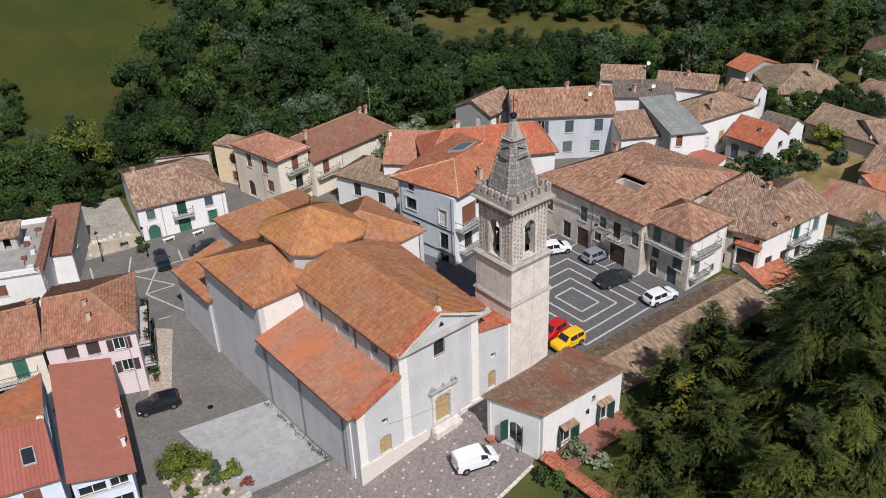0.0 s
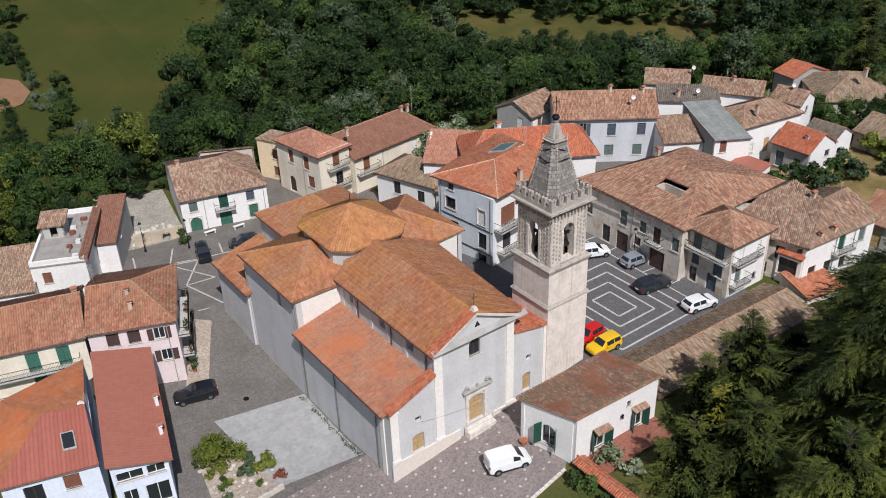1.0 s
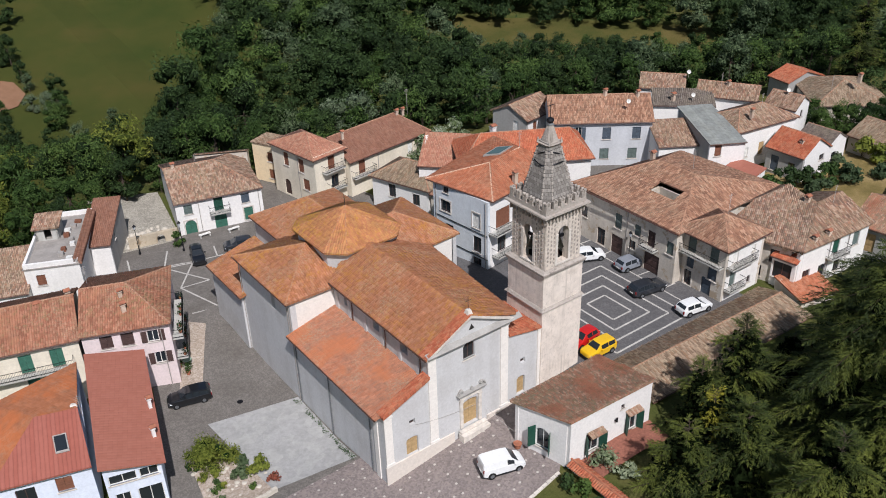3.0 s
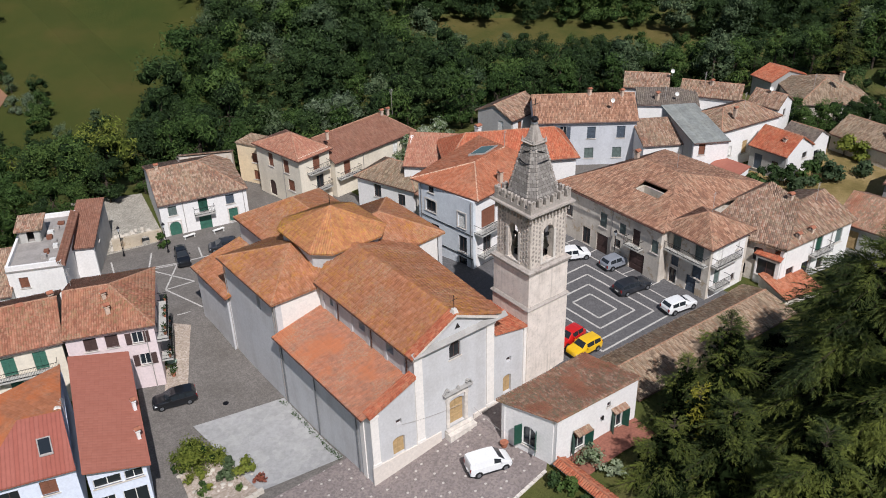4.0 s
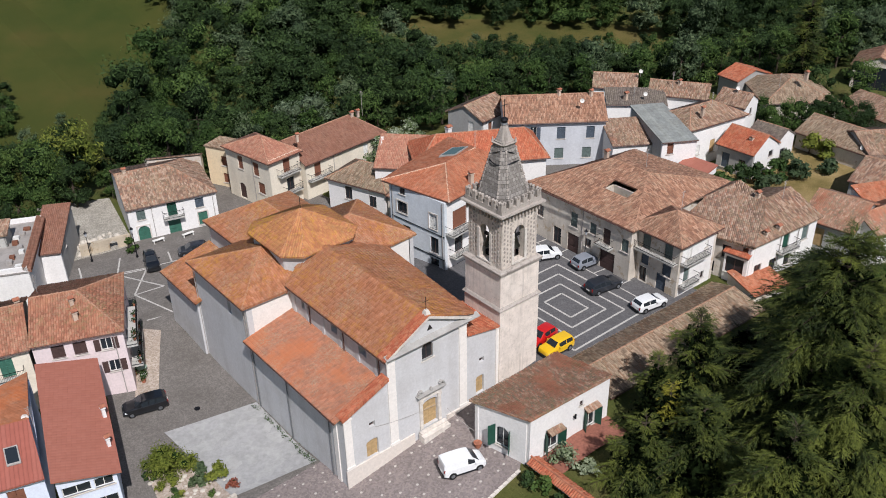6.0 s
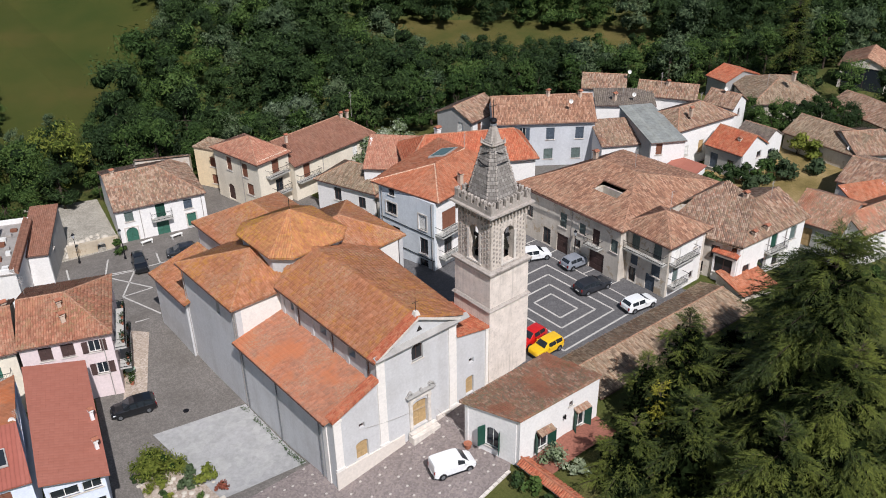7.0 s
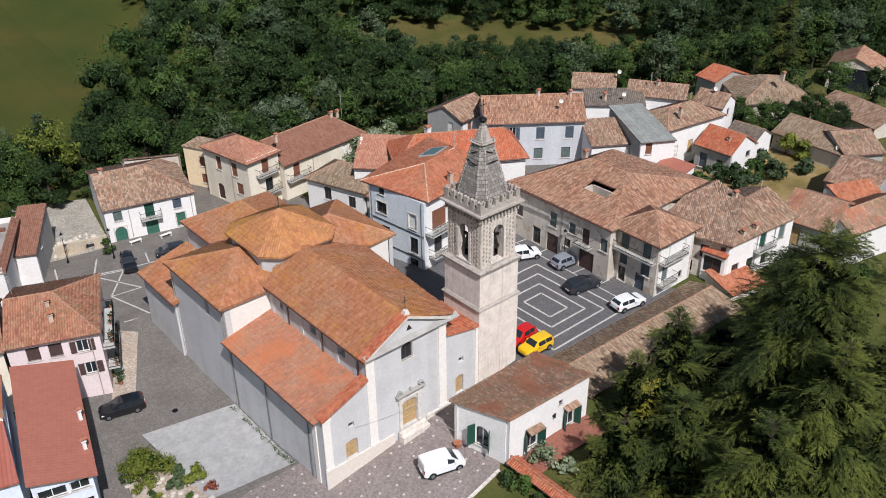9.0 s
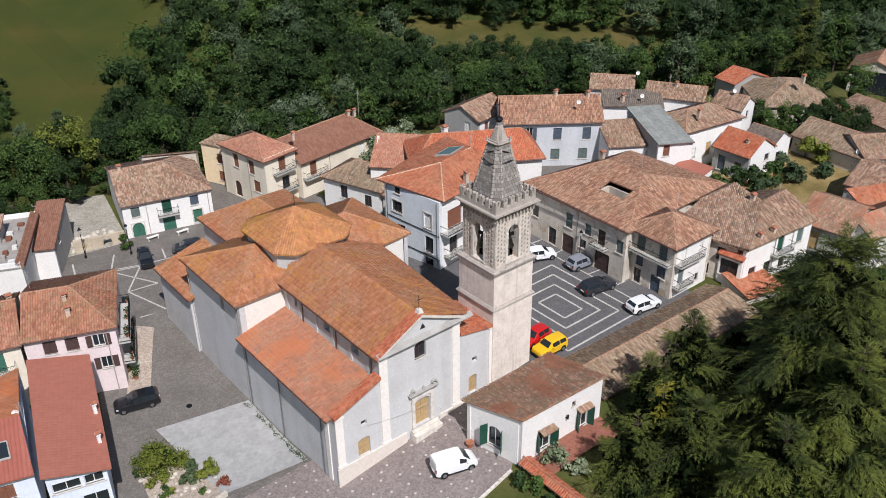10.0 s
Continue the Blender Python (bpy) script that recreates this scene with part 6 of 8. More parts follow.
house("tall narrow shed with brown tiled roof and grey side wall", (-9.5, 52.3), (-6.6, 50.8), 10.2, 0.0, 4.4, "mono_b", 1.5, 0.2, {"front": "white", "right": "grey_wall", "back": "grey_wall", "left": "grey_wall"}, "tile_brown", category="shed", sides={"right": [(3.2, 3.4, 0.5, 0.8, "dark", W)]})
house("white house with a cluttered roof terrace", (-16.9, 48.6), (-11.4, 46.1), 13.0, -0.5, 5.6, "flat", 0, 0.1, "white", "concrete_roof", gutter=False, sides={"front": [(1.6, 3.4, 1.0, 1.4, "closed", "brown_wood")]})
house("low white house with old tile lean-to roof beside the terrace house", (-24.4, 50.0), (-17.3, 47.2), 9.0, -0.8, 3.6, "mono_b", 1.3, 0.25, "white", "tile_old")
poly_house("house with plain brick-red sheet roof and glazed veranda", [(-20.35, 10.9), (-15.95, 9.75), (-11.9, 24.9), (-16.6, 26.2)], -1.5, [6.1, 5.1, 5.3, 6.4],
           [([(-20.7, 10.4, 6.35), (-15.65, 9.2, 5.25), (-11.5, 25.2, 5.6), (-16.75, 26.5, 6.7)], "metal_brick")], "lilac",
           {0: [(1.4, 3.9, 2.2, 0.95, "glass", W), (3.5, 3.9, 1.5, 0.95, "glass", W), (3.3, 0.6, 2.0, 2.2, "glass", W), (1.1, 0.6, 1.2, 2.2, "glass", W)]})
poly_house("house with ribbed red sheet roof, skylight and orange tiles", [(-28.0, 14.9), (-20.75, 12.75), (-17.9, 24.9), (-25.2, 24.2)], -1.5, [5.3, 5.3, 6.6, 5.4],
           [([(-28.4, 14.5, 5.45), (-20.75, 12.3, 5.45), (-19.75, 17.8, 7.5), (-23.1, 18.9, 7.5)], "metal_red"), ([(-28.4, 14.5, 5.45), (-23.1, 18.9, 7.5), (-25.5, 24.5, 6.5), (-27.4, 19.6, 5.7)], "sheet_patched"),
            ([(-23.1, 18.9, 7.5), (-19.75, 17.8, 7.5), (-17.7, 25.3, 7.0), (-25.5, 24.5, 6.5)], "sheet_patched")], "lilac",
           {0: [(2.3, 2.6, 1.5, 1.9, "dark", W), (5.3, 3.2, 1.3, 1.5, "closed", "brown_wood")]})
m = Mesh()
slab(m, [(-22.75, 14.7, 6.27), (-21.7, 14.4, 6.27), (-21.4, 16.0, 6.87), (-22.45, 16.3, 6.87)], 0.1)
sk = single("skylight", m, M["gutter_grey"], (-22.1, 15.3, 6.1), "dark roof window set in the ribbed red roof", "skylight")
m = Mesh()
slab(m, [(-22.65, 14.82, 6.34), (-21.78, 14.57, 6.34), (-21.52, 15.9, 6.85), (-22.37, 16.15, 6.85)], 0.03)
part("pane", m, M["glass"], sk)

# ---- trees and plants ----
def leaf_mat(name, dark, mid, lite, glow=0.25, patch=0.08):
    """Leaves: small tints from leaf to leaf, larger ones from tree to tree."""
    n = Nodes(name, 0.75, 0, 0.25)
    r = n.add("NewGeometry").outputs["Random Per Island"]
    info = n.add("ObjectInfo").outputs["Random"]
    f = n.math("ADD", n.math("MULTIPLY", r, 0.3), n.math("MULTIPLY_ADD", n.noise(patch, 2, 0.5), 1.15, -0.17))
    f = n.math("ADD", f, n.math("MULTIPLY", info, 0.18))
    col = n.ramp(f, [(0.25, srgb(dark)), (0.55, srgb(mid)), (0.95, srgb(lite))])
    n.colour(col)
    tr = n.add("BsdfTranslucent")
    n.put(col, tr.inputs[0])
    mixer = n.add("MixShader")
    mixer.inputs[0].default_value = glow
    out = n.t.nodes["Material Output"]
    n.t.links.new(n.bsdf.outputs[0], mixer.inputs[1])
    n.t.links.new(tr.outputs[0], mixer.inputs[2])
    n.t.links.new(mixer.outputs[0], out.inputs[0])
    return n.mat


M["leaf"] = leaf_mat("broad_leaves", "#20301a", "#2e4123", "#475c30", 0.3)
M["leaf_light"] = leaf_mat("light_leaves", "#2a401d", "#3f5628", "#5f7439", 0.3)
M["leaf_grey"] = leaf_mat("silver_leaves", "#34452c", "#48593c", "#6a7856")
M["leaf_willow"] = leaf_mat("willow_leaves", "#46553c", "#66755a", "#8b9678")
M["leaf_yellow"] = leaf_mat("yellow_green_leaves", "#46521f", "#626d2a", "#8a8d3e")


def foliage_mat(name, dark, mid, lite):
    """The closed body of a crown: fine broken leaf texture, the shade between leaves painted near-black."""
    n = Nodes(name, 0.9, 0, 0.1)
    v = n.add("TexVoronoi")
    v.inputs["Scale"].default_value = 2.6
    n.t.links.new(n.pos(), v.inputs["Vector"])
    fine = n.noise(5.5, 5, 0.75)
    f = n.math("ADD", n.math("MULTIPLY", fine, 0.75), n.math("MULTIPLY_ADD", n.noise(0.1, 2, 0.5), 0.8, -0.3))
    col = n.ramp(f, [(0.25, srgb(dark)), (0.5, srgb(mid)), (0.85, srgb(lite))])
    # near-black patches paint shade into the crown
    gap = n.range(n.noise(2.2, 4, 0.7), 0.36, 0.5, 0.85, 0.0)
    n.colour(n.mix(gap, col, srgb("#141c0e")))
    n.bump(n.math("SUBTRACT", fine, v.outputs["Distance"]), 0.35, 1.0)
    return n.mat


# darker versions of the leaf tones, with inner shade in the colour
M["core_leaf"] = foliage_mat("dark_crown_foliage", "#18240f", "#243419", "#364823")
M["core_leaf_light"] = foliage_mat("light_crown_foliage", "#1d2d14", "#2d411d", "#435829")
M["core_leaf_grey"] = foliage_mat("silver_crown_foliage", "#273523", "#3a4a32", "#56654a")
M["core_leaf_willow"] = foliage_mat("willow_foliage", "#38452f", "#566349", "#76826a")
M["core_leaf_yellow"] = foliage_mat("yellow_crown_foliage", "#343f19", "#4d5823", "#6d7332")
# dark green that paints the shade inside a shrub
M["leaf_core"] = plain("shade_dark_foliage", "#223218", 1.0, spec=0.02, vary=0.3)
M["needle"] = leaf_mat("conifer_needles", "#18230e", "#2f3b17", "#656c2c", 0.08, 0.3)
M["needle_yellow"] = leaf_mat("yellow_needles", "#5e6420", "#85852b", "#a8a03c", 0.3)
# near-black green paints the shade between a conifer's boughs
M["leaf_deep"] = plain("shade_dark_inner_needles", "#151d0d", 1.0, spec=0.02, vary=0.3)
M["bark"] = plain("bark", "#4b4036", 0.95, vary=0.25, scale=6)
M["blossom"] = leaf_mat("white_blossom", "#33471f", "#4a6030", "#98a183")
M["blossom_white"] = leaf_mat("pale_blossom", "#384a22", "#5f7046", "#d2d5c2")
M["leaf_red"] = leaf_mat("reddish_leaves", "#5a2f26", "#7d4334", "#9a5f4c")
rng = np.random.default_rng(7)


def quads_mesh(name, q, mat, extra=None):
    """A mesh of loose leaves, q: (leaves, corners, 3)."""
    q = np.asarray(q, dtype=np.float32)
    n, k = len(q), q.shape[1]
    me = bpy.data.meshes.new(name)
    me.vertices.add(n * k)
    me.loops.add(n * k)
    me.polygons.add(n)
    me.vertices.foreach_set("co", q.reshape(-1))
    me.loops.foreach_set("vertex_index", np.arange(n * k, dtype=np.int32))
    me.polygons.foreach_set("loop_start", np.arange(0, n * k, k, dtype=np.int32))
    me.materials.append(mat)
    me.update(calc_edges=True)
    return me


def unit(v):
    return v / np.maximum(1e-6, np.linalg.norm(v, axis=-1, keepdims=True))


def leaves_on(centres, normals, size, r):
    """Slightly pointed leaf sprays lying about the given directions."""
    n = len(centres)
    nrm = unit(normals + r.normal(0, 0.4, (n, 3)))
    t = unit(np.cross(nrm, r.normal(0, 1, (n, 3))))
    b = np.cross(nrm, t)
    s = size * r.uniform(0.6, 1.35, (n, 1))
    w = s * r.uniform(0.45, 0.75, (n, 1))
    return np.stack([centres - t * s, centres - b * w + nrm * 0.1 * s, centres + t * s, centres + b * w - nrm * 0.06 * s], 1)


def crown(r, height, radius, base, clumps, per, size):
    """A broad crown of uneven, ragged clumps; returns the leaves and the clumps."""
    pts, nrm, balls = [], [], []
    for k in range(clumps):
        a = r.uniform(0, 2 * math.pi)
        f = r.uniform(0, 1)
        zc = base + (height - base) * (0.12 + 0.78 * f)
        env = radius * (1.0 - 0.75 * abs(f - 0.38) ** 1.3 / 0.62 ** 1.3)
        d = env * r.uniform(0.25, 0.9)
        c = np.array([d * math.cos(a), d * math.sin(a), zc])
        br = radius * r.uniform(0.2, 0.42)
        balls.append((c, br))
        v = unit(r.normal(0, 1, (per, 3)))
        v[:, 2] = np.where(v[:, 2] < -0.35, -v[:, 2] * 0.6, v[:, 2])
        v = unit(v)
        reach = 0.62 + 0.75 * r.random((per, 1)) ** 1.4
        pts.append(c + v * br * reach * np.array([1, 1, 0.95]))
        nrm.append(v + r.normal(0, 0.25, (per, 3)))
    return leaves_on(np.concatenate(pts), np.concatenate(nrm), size, r), balls


GOLD = (1 + math.sqrt(5)) / 2
ICO_V = unit(np.array([(a, b * GOLD, 0) for a in (-1, 1) for b in (-1, 1)] + [(0, a, b * GOLD) for a in (-1, 1) for b in (-1, 1)] + [(b * GOLD, 0, a) for a in (-1, 1) for b in (-1, 1)], dtype=float))
ICO_F = np.array([(i, j, k) if np.dot(np.cross(ICO_V[j] - ICO_V[i], ICO_V[k] - ICO_V[i]), ICO_V[i]) > 0 else (i, k, j) for i, j, k in itertools.combinations(range(12), 3)
                  if max(np.linalg.norm(ICO_V[i] - ICO_V[j]), np.linalg.norm(ICO_V[j] - ICO_V[k]), np.linalg.norm(ICO_V[i] - ICO_V[k])) < 1.1])


def clump_mesh(name, balls, mat, r, k=0.85):
    """Uneven rounded clumps that fill a crown."""
    bv, bf = ICO_V, ICO_F
    balls = balls[::2]
    v = np.concatenate([c + bv * (br * k * r.uniform(0.55, 1.1, (len(bv), 1))) * np.array([1, 1, 0.85]) for c, br in balls])
    f = np.concatenate([bf + i * len(bv) for i in range(len(balls))])
    me = bpy.data.meshes.new(name)
    me.vertices.add(len(v))
    me.loops.add(len(f) * 3)
    me.polygons.add(len(f))
    me.vertices.foreach_set("co", v.astype(np.float32).reshape(-1))
    me.loops.foreach_set("vertex_index", f.astype(np.int32).reshape(-1))
    me.polygons.foreach_set("loop_start", np.arange(0, len(f) * 3, 3, dtype=np.int32))
    me.polygons.foreach_set("use_smooth", np.ones(len(f), dtype=bool))
    me.materials.append(mat)
    me.update(calc_edges=True)
    return me


def ball_quads(balls, k=0.72):
    out = []
    for c, br in balls:
        nlat, nlon = 2, 4
        for i in range(nlat):
            for j in range(nlon):
                p = []
                for a, b in ((i, j), (i, j + 1), (i + 1, j + 1), (i + 1, j)):
                    th, ph = math.pi * a / nlat, 2 * math.pi * b / nlon
                    p.append(c + br * k * np.array([math.sin(th) * math.cos(ph), math.sin(th) * math.sin(ph), 0.85 * math.cos(th)]))
                out.append(p)
    return np.array(out)


def trunk_mesh(h, r0, balls, n=7):
    m = Mesh()
    m.tube((0, 0, -0.6), (0, 0, h * 0.55), r0, n, r0 * 0.55)
    for c, br in balls[:7]:
        z = h * (0.22 + 0.3 * abs(math.sin(c[0] * 3 + c[1])))
        m.tube((0, 0, z), tuple(c), r0 * 0.36, 5, r0 * 0.08)
    return m


BROAD = []
for k in range(6):
    r = np.random.default_rng(20 + k)
    hgt = 9.5 + 3.5 * r.random()
    q, balls = crown(r, hgt, 3.9 + 1.1 * r.random(), 0.6, 28, 52, 0.31)
    q = np.delete(q, 3, axis=1)
    BROAD.append((q, balls, hgt))


def inside(p, poly):
    hit = False
    for i in range(len(poly)):
        (x0, y0), (x1, y1) = poly[i], poly[i - 1]
        if (y0 > p[1]) != (y1 > p[1]) and p[0] < (x1 - x0) * (p[1] - y0) / (y1 - y0) + x0:
            hit = not hit
    return hit


FIELD = [(79.0, 91.0), (91.4, 83.1), (100.3, 75.6), (109.6, 68.5), (116.0, 63.0), (119.0, 65.5), (113.5, 72.0), (105.5, 80.5), (95.5, 88.5), (84.0, 100.0)]
SOIL = [(-8.0, 114.0), (2.0, 113.0), (5.0, 130.0), (-7.0, 134.0)]


def turned(q, ang, s, at):
    c, sn = math.cos(ang), math.sin(ang)
    m = np.array([[c, sn, 0], [-sn, c, 0], [0, 0, 1]])
    return (q * s) @ m + np.array(at)


# woods: trees at the edge stand as single things, those behind are one mass
edge, mass, LOW = [], [], {}
r = np.random.default_rng(3)
cells = 5.5
for i in range(-17, 50):
    for j in range(-3, 42):
        x, y = i * cells + r.uniform(-2.2, 2.2), j * cells + r.uniform(-2.2, 2.2)
        s = 0.357 * x + 0.934 * y - 66
        bend = 6 * math.sin(x * 0.08) + (8 if x < -2 else 0)
        if s < (4 + bend * 0.3 if x > 8 else -7 if x < -9 else 2) or s > 125:
            continue
        if -14 < x < 3 and y < 66:
            continue
        if x < -30 and y < 40:
            continue
        if y < 15 and x < 100:
            continue
        # behind the far right houses
        if 60 < x < 125 and s < 5:
            continue
        if inside((x, y), MEADOW) or inside((x, y), FIELD) or inside((x, y), SOIL):
            continue
        # the woods end at the hill's crest
        if math.hypot(x + 28, y + 48) > 262 or not -2 < math.degrees(math.atan2(x + 28, y + 48)) < 80:
            continue
        # lower growth before the field
        low = (0.6 * (x - 97.5) + 0.8 * (y - 78.0)) if 70 < x < 122 else -99
        low = -low if low < 0 else 99
        if low < 4:
            continue
        LOW[(x, y)] = min(1.3, (3.0 + 0.32 * low) / 11.5)
        if -22 < x < 17 and y < 110:
            LOW[(x, y)] = min(1.3, max(0.18, (2.6 + 0.3 * (106 - y)) / 11.5))
        if x < 6 and 104 < y < 150:
            LOW[(x, y)] = 0.5 if (int(x * 7) + int(y * 3)) % 3 else 0.1
        if LOW[(x, y)] < 0.3:
            continue
        (edge if s < 22 and -30 < x < 130 else mass).append((x, y))
shared = []
for k, (q, balls, hgt) in enumerate(BROAD):
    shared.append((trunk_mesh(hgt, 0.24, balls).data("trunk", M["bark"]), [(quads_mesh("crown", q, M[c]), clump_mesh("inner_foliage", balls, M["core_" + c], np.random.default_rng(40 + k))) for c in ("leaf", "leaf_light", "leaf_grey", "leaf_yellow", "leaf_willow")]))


def broad_tree(x, y, k, s, ang, mat=0, label="dense green broadleaf tree at the edge of the woods", group="trees at the woods' edge"):
    e = thing("tree", (x, y, ground_z(x, y)), label, "tree", group)
    for nm, me in (("trunk", shared[k][0]), ("crown", shared[k][1][mat][0]), ("inner_foliage", shared[k][1][mat][1])):
        ob = new(nm, me)
        ob.parent = e
    e.scale = (s, s, s * 1.0)
    e.rotation_euler = (0, 0, ang)
    return e


for n, (x, y) in enumerate(edge):
    broad_tree(x, y, n % 6, min(LOW[(x, y)], r.uniform(0.75, 1.1)), r.uniform(0, 6.28), int(r.choice([1, 1, 3, 1, 0] if x < 5 else [0, 0, 0, 1, 1, 2, 1] if n % 3 else [0, 0, 1])))
masses, core_balls = {"leaf": [], "leaf_light": [], "leaf_grey": []}, {"leaf": [], "leaf_light": [], "leaf_grey": []}
for x, y in mass:
    q, balls, hgt = BROAD[int(r.integers(0, 6))]
    a, s = r.uniform(0, 6.28), min(LOW[(x, y)], 0.75 + 0.65 * r.random() ** 2)
    at = (x, y, ground_z(x, y))
    kind = str(r.choice(["leaf", "leaf", "leaf", "leaf", "leaf_light", "leaf_light", "leaf_grey"]))
    masses[kind].append(turned(q.reshape(-1, 3), a, s, at).reshape(-1, 3, 3))
    core_balls[kind] += [(turned(c[None], a, s, at)[0], br * s) for c, br in balls]
woods = new("woods", quads_mesh("woods", np.concatenate(masses["leaf"]), M["leaf"]))
tagged(woods, "dense dark green broadleaf woods on the hillside", "woods", kind="stuff")
for nm, key, lab in (("light_crowns", "leaf_light", "lighter green crowns in the woods"), ("silver_crowns", "leaf_grey", "silvery green crowns in the woods")):
    o2 = new(nm, quads_mesh(nm, np.concatenate(masses[key]), M[key]))
    o2.parent = woods
    tagged(o2, lab, kind="stuff")
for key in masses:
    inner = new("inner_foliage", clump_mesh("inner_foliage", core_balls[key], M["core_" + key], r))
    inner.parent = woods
    tagged(inner, "inner foliage coloured dark for the shade within the woods", kind="stuff")


# conifers: whorls of boughs with drooping sprays
def plume(p0, d, ln, sag, r, twig, gapm=0.1):
    """Narrow needle sprays on both sides of one twig axis."""
    k = max(3, int(ln / gapm))
    tt = (np.arange(k) + r.uniform(0, 1, k)) / k
    tt = np.tile(tt, 2)
    sg = np.repeat([-1.0, 1.0], k)
    side = unit(np.cross(d, np.array([0, 0, 1.0])))
    base = p0 + d * (ln * tt)[:, None] + np.array([0, 0, -1.0]) * (sag * ln * tt ** 2)[:, None]
    fwd = unit(side * (sg * (0.55 - 0.3 * tt))[:, None] + d * 0.8 + np.array([0, 0, -1.0]) * (0.12 + 0.5 * sag * tt)[:, None] + r.normal(0, 0.16, (2 * k, 3)))
    nrm = unit(np.array([0, 0, 1.0]) + r.normal(0, 0.4, (2 * k, 3)))
    lat = unit(np.cross(nrm, fwd))
    s = (twig * (1.0 - 0.55 * tt) * r.uniform(0.7, 1.25, 2 * k))[:, None]
    w = 0.04 * s + 0.012
    return np.stack([base, base - lat * w + fwd * s * 0.4, base + fwd * s, base + lat * w + fwd * s * 0.4], 1)


def conifer(seed, height, radius, bare=0.05, dens=1.0, droop=0.4, spray=0.5, taper=0.75):
    r = np.random.default_rng(seed)
    wood = Mesh()
    wood.tube((0, 0, -0.5), (0, 0, height * 0.97), height * 0.022, 9, 0.03)
    quads = []
    z = height * bare
    while z < height * 0.985:
        f = z / height
        env = radius * (1 - f) ** taper + 0.3
        for b in range(4 + int(r.integers(0, 3))):
            a = r.uniform(0, 2 * math.pi)
            ln = env * r.uniform(0.5, 1.2)
            d = np.array([math.cos(a), math.sin(a), r.uniform(-0.08, 0.16) + 0.7 * f ** 4])
            d = d / np.linalg.norm(d)
            z0 = np.array([0, 0, z + r.uniform(-0.25, 0.25)])
            sag = droop * r.uniform(0.6, 1.3) * min(1, ln / 4)
            tip = z0 + d * ln + np.array([0, 0, -sag * ln])
            mid = z0 + d * ln * 0.55 + np.array([0, 0, -sag * ln * 0.3])
            wood.tube(tuple(z0), tuple(mid), 0.02 + 0.008 * ln, 4, 0.02, caps=False)
            wood.tube(tuple(mid), tuple(tip), 0.02, 4, 0.006, caps=False)
            quads.append(plume(z0 + d * ln * 0.2, d, ln * 0.8, sag, r, spray, 0.085 / dens))
            side = np.array([-d[1], d[0], 0.0])
            m = int(ln / 0.36)
            for q in range(m):
                t = 0.22 + 0.72 * (q + r.random()) / max(1, m)
                sg = 1 if q % 2 else -1
                p = z0 + d * ln * t + np.array([0, 0, -sag * ln * t * t])
                d2 = unit(d * 0.72 + side * sg * 0.72 + np.array([0, 0, -0.18 - 0.5 * sag * t]) + r.normal(0, 0.12, 3))
                l2 = ln * (0.32 * (1 - t) + 0.05) + 0.3
                quads.append(plume(p, d2, l2, sag * 0.8, r, spray * 0.8, 0.1 / dens))
        z += (0.95 * (1 - f) + 0.28) * r.uniform(0.75, 1.25)
    # dark filling round the trunk, coloured as shade in the gaps
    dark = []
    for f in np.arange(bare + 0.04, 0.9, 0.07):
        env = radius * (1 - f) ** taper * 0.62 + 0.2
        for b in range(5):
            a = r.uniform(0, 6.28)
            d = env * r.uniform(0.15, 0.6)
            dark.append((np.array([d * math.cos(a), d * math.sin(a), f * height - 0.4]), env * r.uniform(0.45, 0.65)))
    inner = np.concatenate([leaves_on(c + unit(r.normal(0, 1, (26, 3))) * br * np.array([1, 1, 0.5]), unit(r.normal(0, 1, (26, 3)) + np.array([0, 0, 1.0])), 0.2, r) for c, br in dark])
    return wood, np.concatenate(quads), inner, dark


def conifer_tree(x, y, seed, height, radius, label, mat="needle", z=None, **kw):
    z = ground_z(x, y) if z is None else z
    wood, q, inner, dark = conifer(seed, height, radius, **kw)
    e = thing("conifer", (x, y, z), label, "tree")
    a = new("trunk", wood.data("trunk", M["bark"]))
    a.parent = e
    b = new("needles", quads_mesh("needles", q, M[mat]))
    b.parent = e
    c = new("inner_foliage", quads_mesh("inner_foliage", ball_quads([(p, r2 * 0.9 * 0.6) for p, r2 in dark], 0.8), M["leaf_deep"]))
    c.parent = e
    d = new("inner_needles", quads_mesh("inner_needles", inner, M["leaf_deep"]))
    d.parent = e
    return e


conifer_tree(32.4, -23.8, 5, 22.0, 11.0, "huge dark green cedar with drooping boughs in the garden", droop=0.34, spray=0.75, taper=0.5)
conifer_tree(26.7, -15.2, 8, 13.0, 6.4, "dark green conifer with a pointed tip beside the outbuilding", droop=0.3, spray=0.55)
conifer_tree(20.5, -20.5, 11, 10.0, 7.0, "broad dark green cedar with spreading boughs", droop=0.3, spray=0.58)
conifer_tree(27.0, -29.0, 12, 17.0, 8.5, "tall dark green cedar among the garden trees", droop=0.34, spray=0.65)
conifer_tree(20.0, -28.0, 14, 12.5, 7.5, "dense dark green cedar with flat boughs", droop=0.3, spray=0.6)
conifer_tree(41.5, -17.0, 13, 13.0, 7.5, "dark green conifer behind the cedar", dens=0.8, droop=0.36, spray=0.7)
conifer_tree(35.0, -31.0, 16, 18.0, 8.0, "tall green cedar at the garden's end", dens=0.8, droop=0.34, spray=0.7)
conifer_tree(20.6, -17.2, 17, 9.4, 2.4, "small conifer with yellowing needles", "needle_yellow", dens=0.8, droop=0.3, spray=0.42)
conifer_tree(17.4, -17.4, 18, 7.4, 5.2, "low spreading dark green cedar beside the terrace", droop=0.3, spray=0.55)
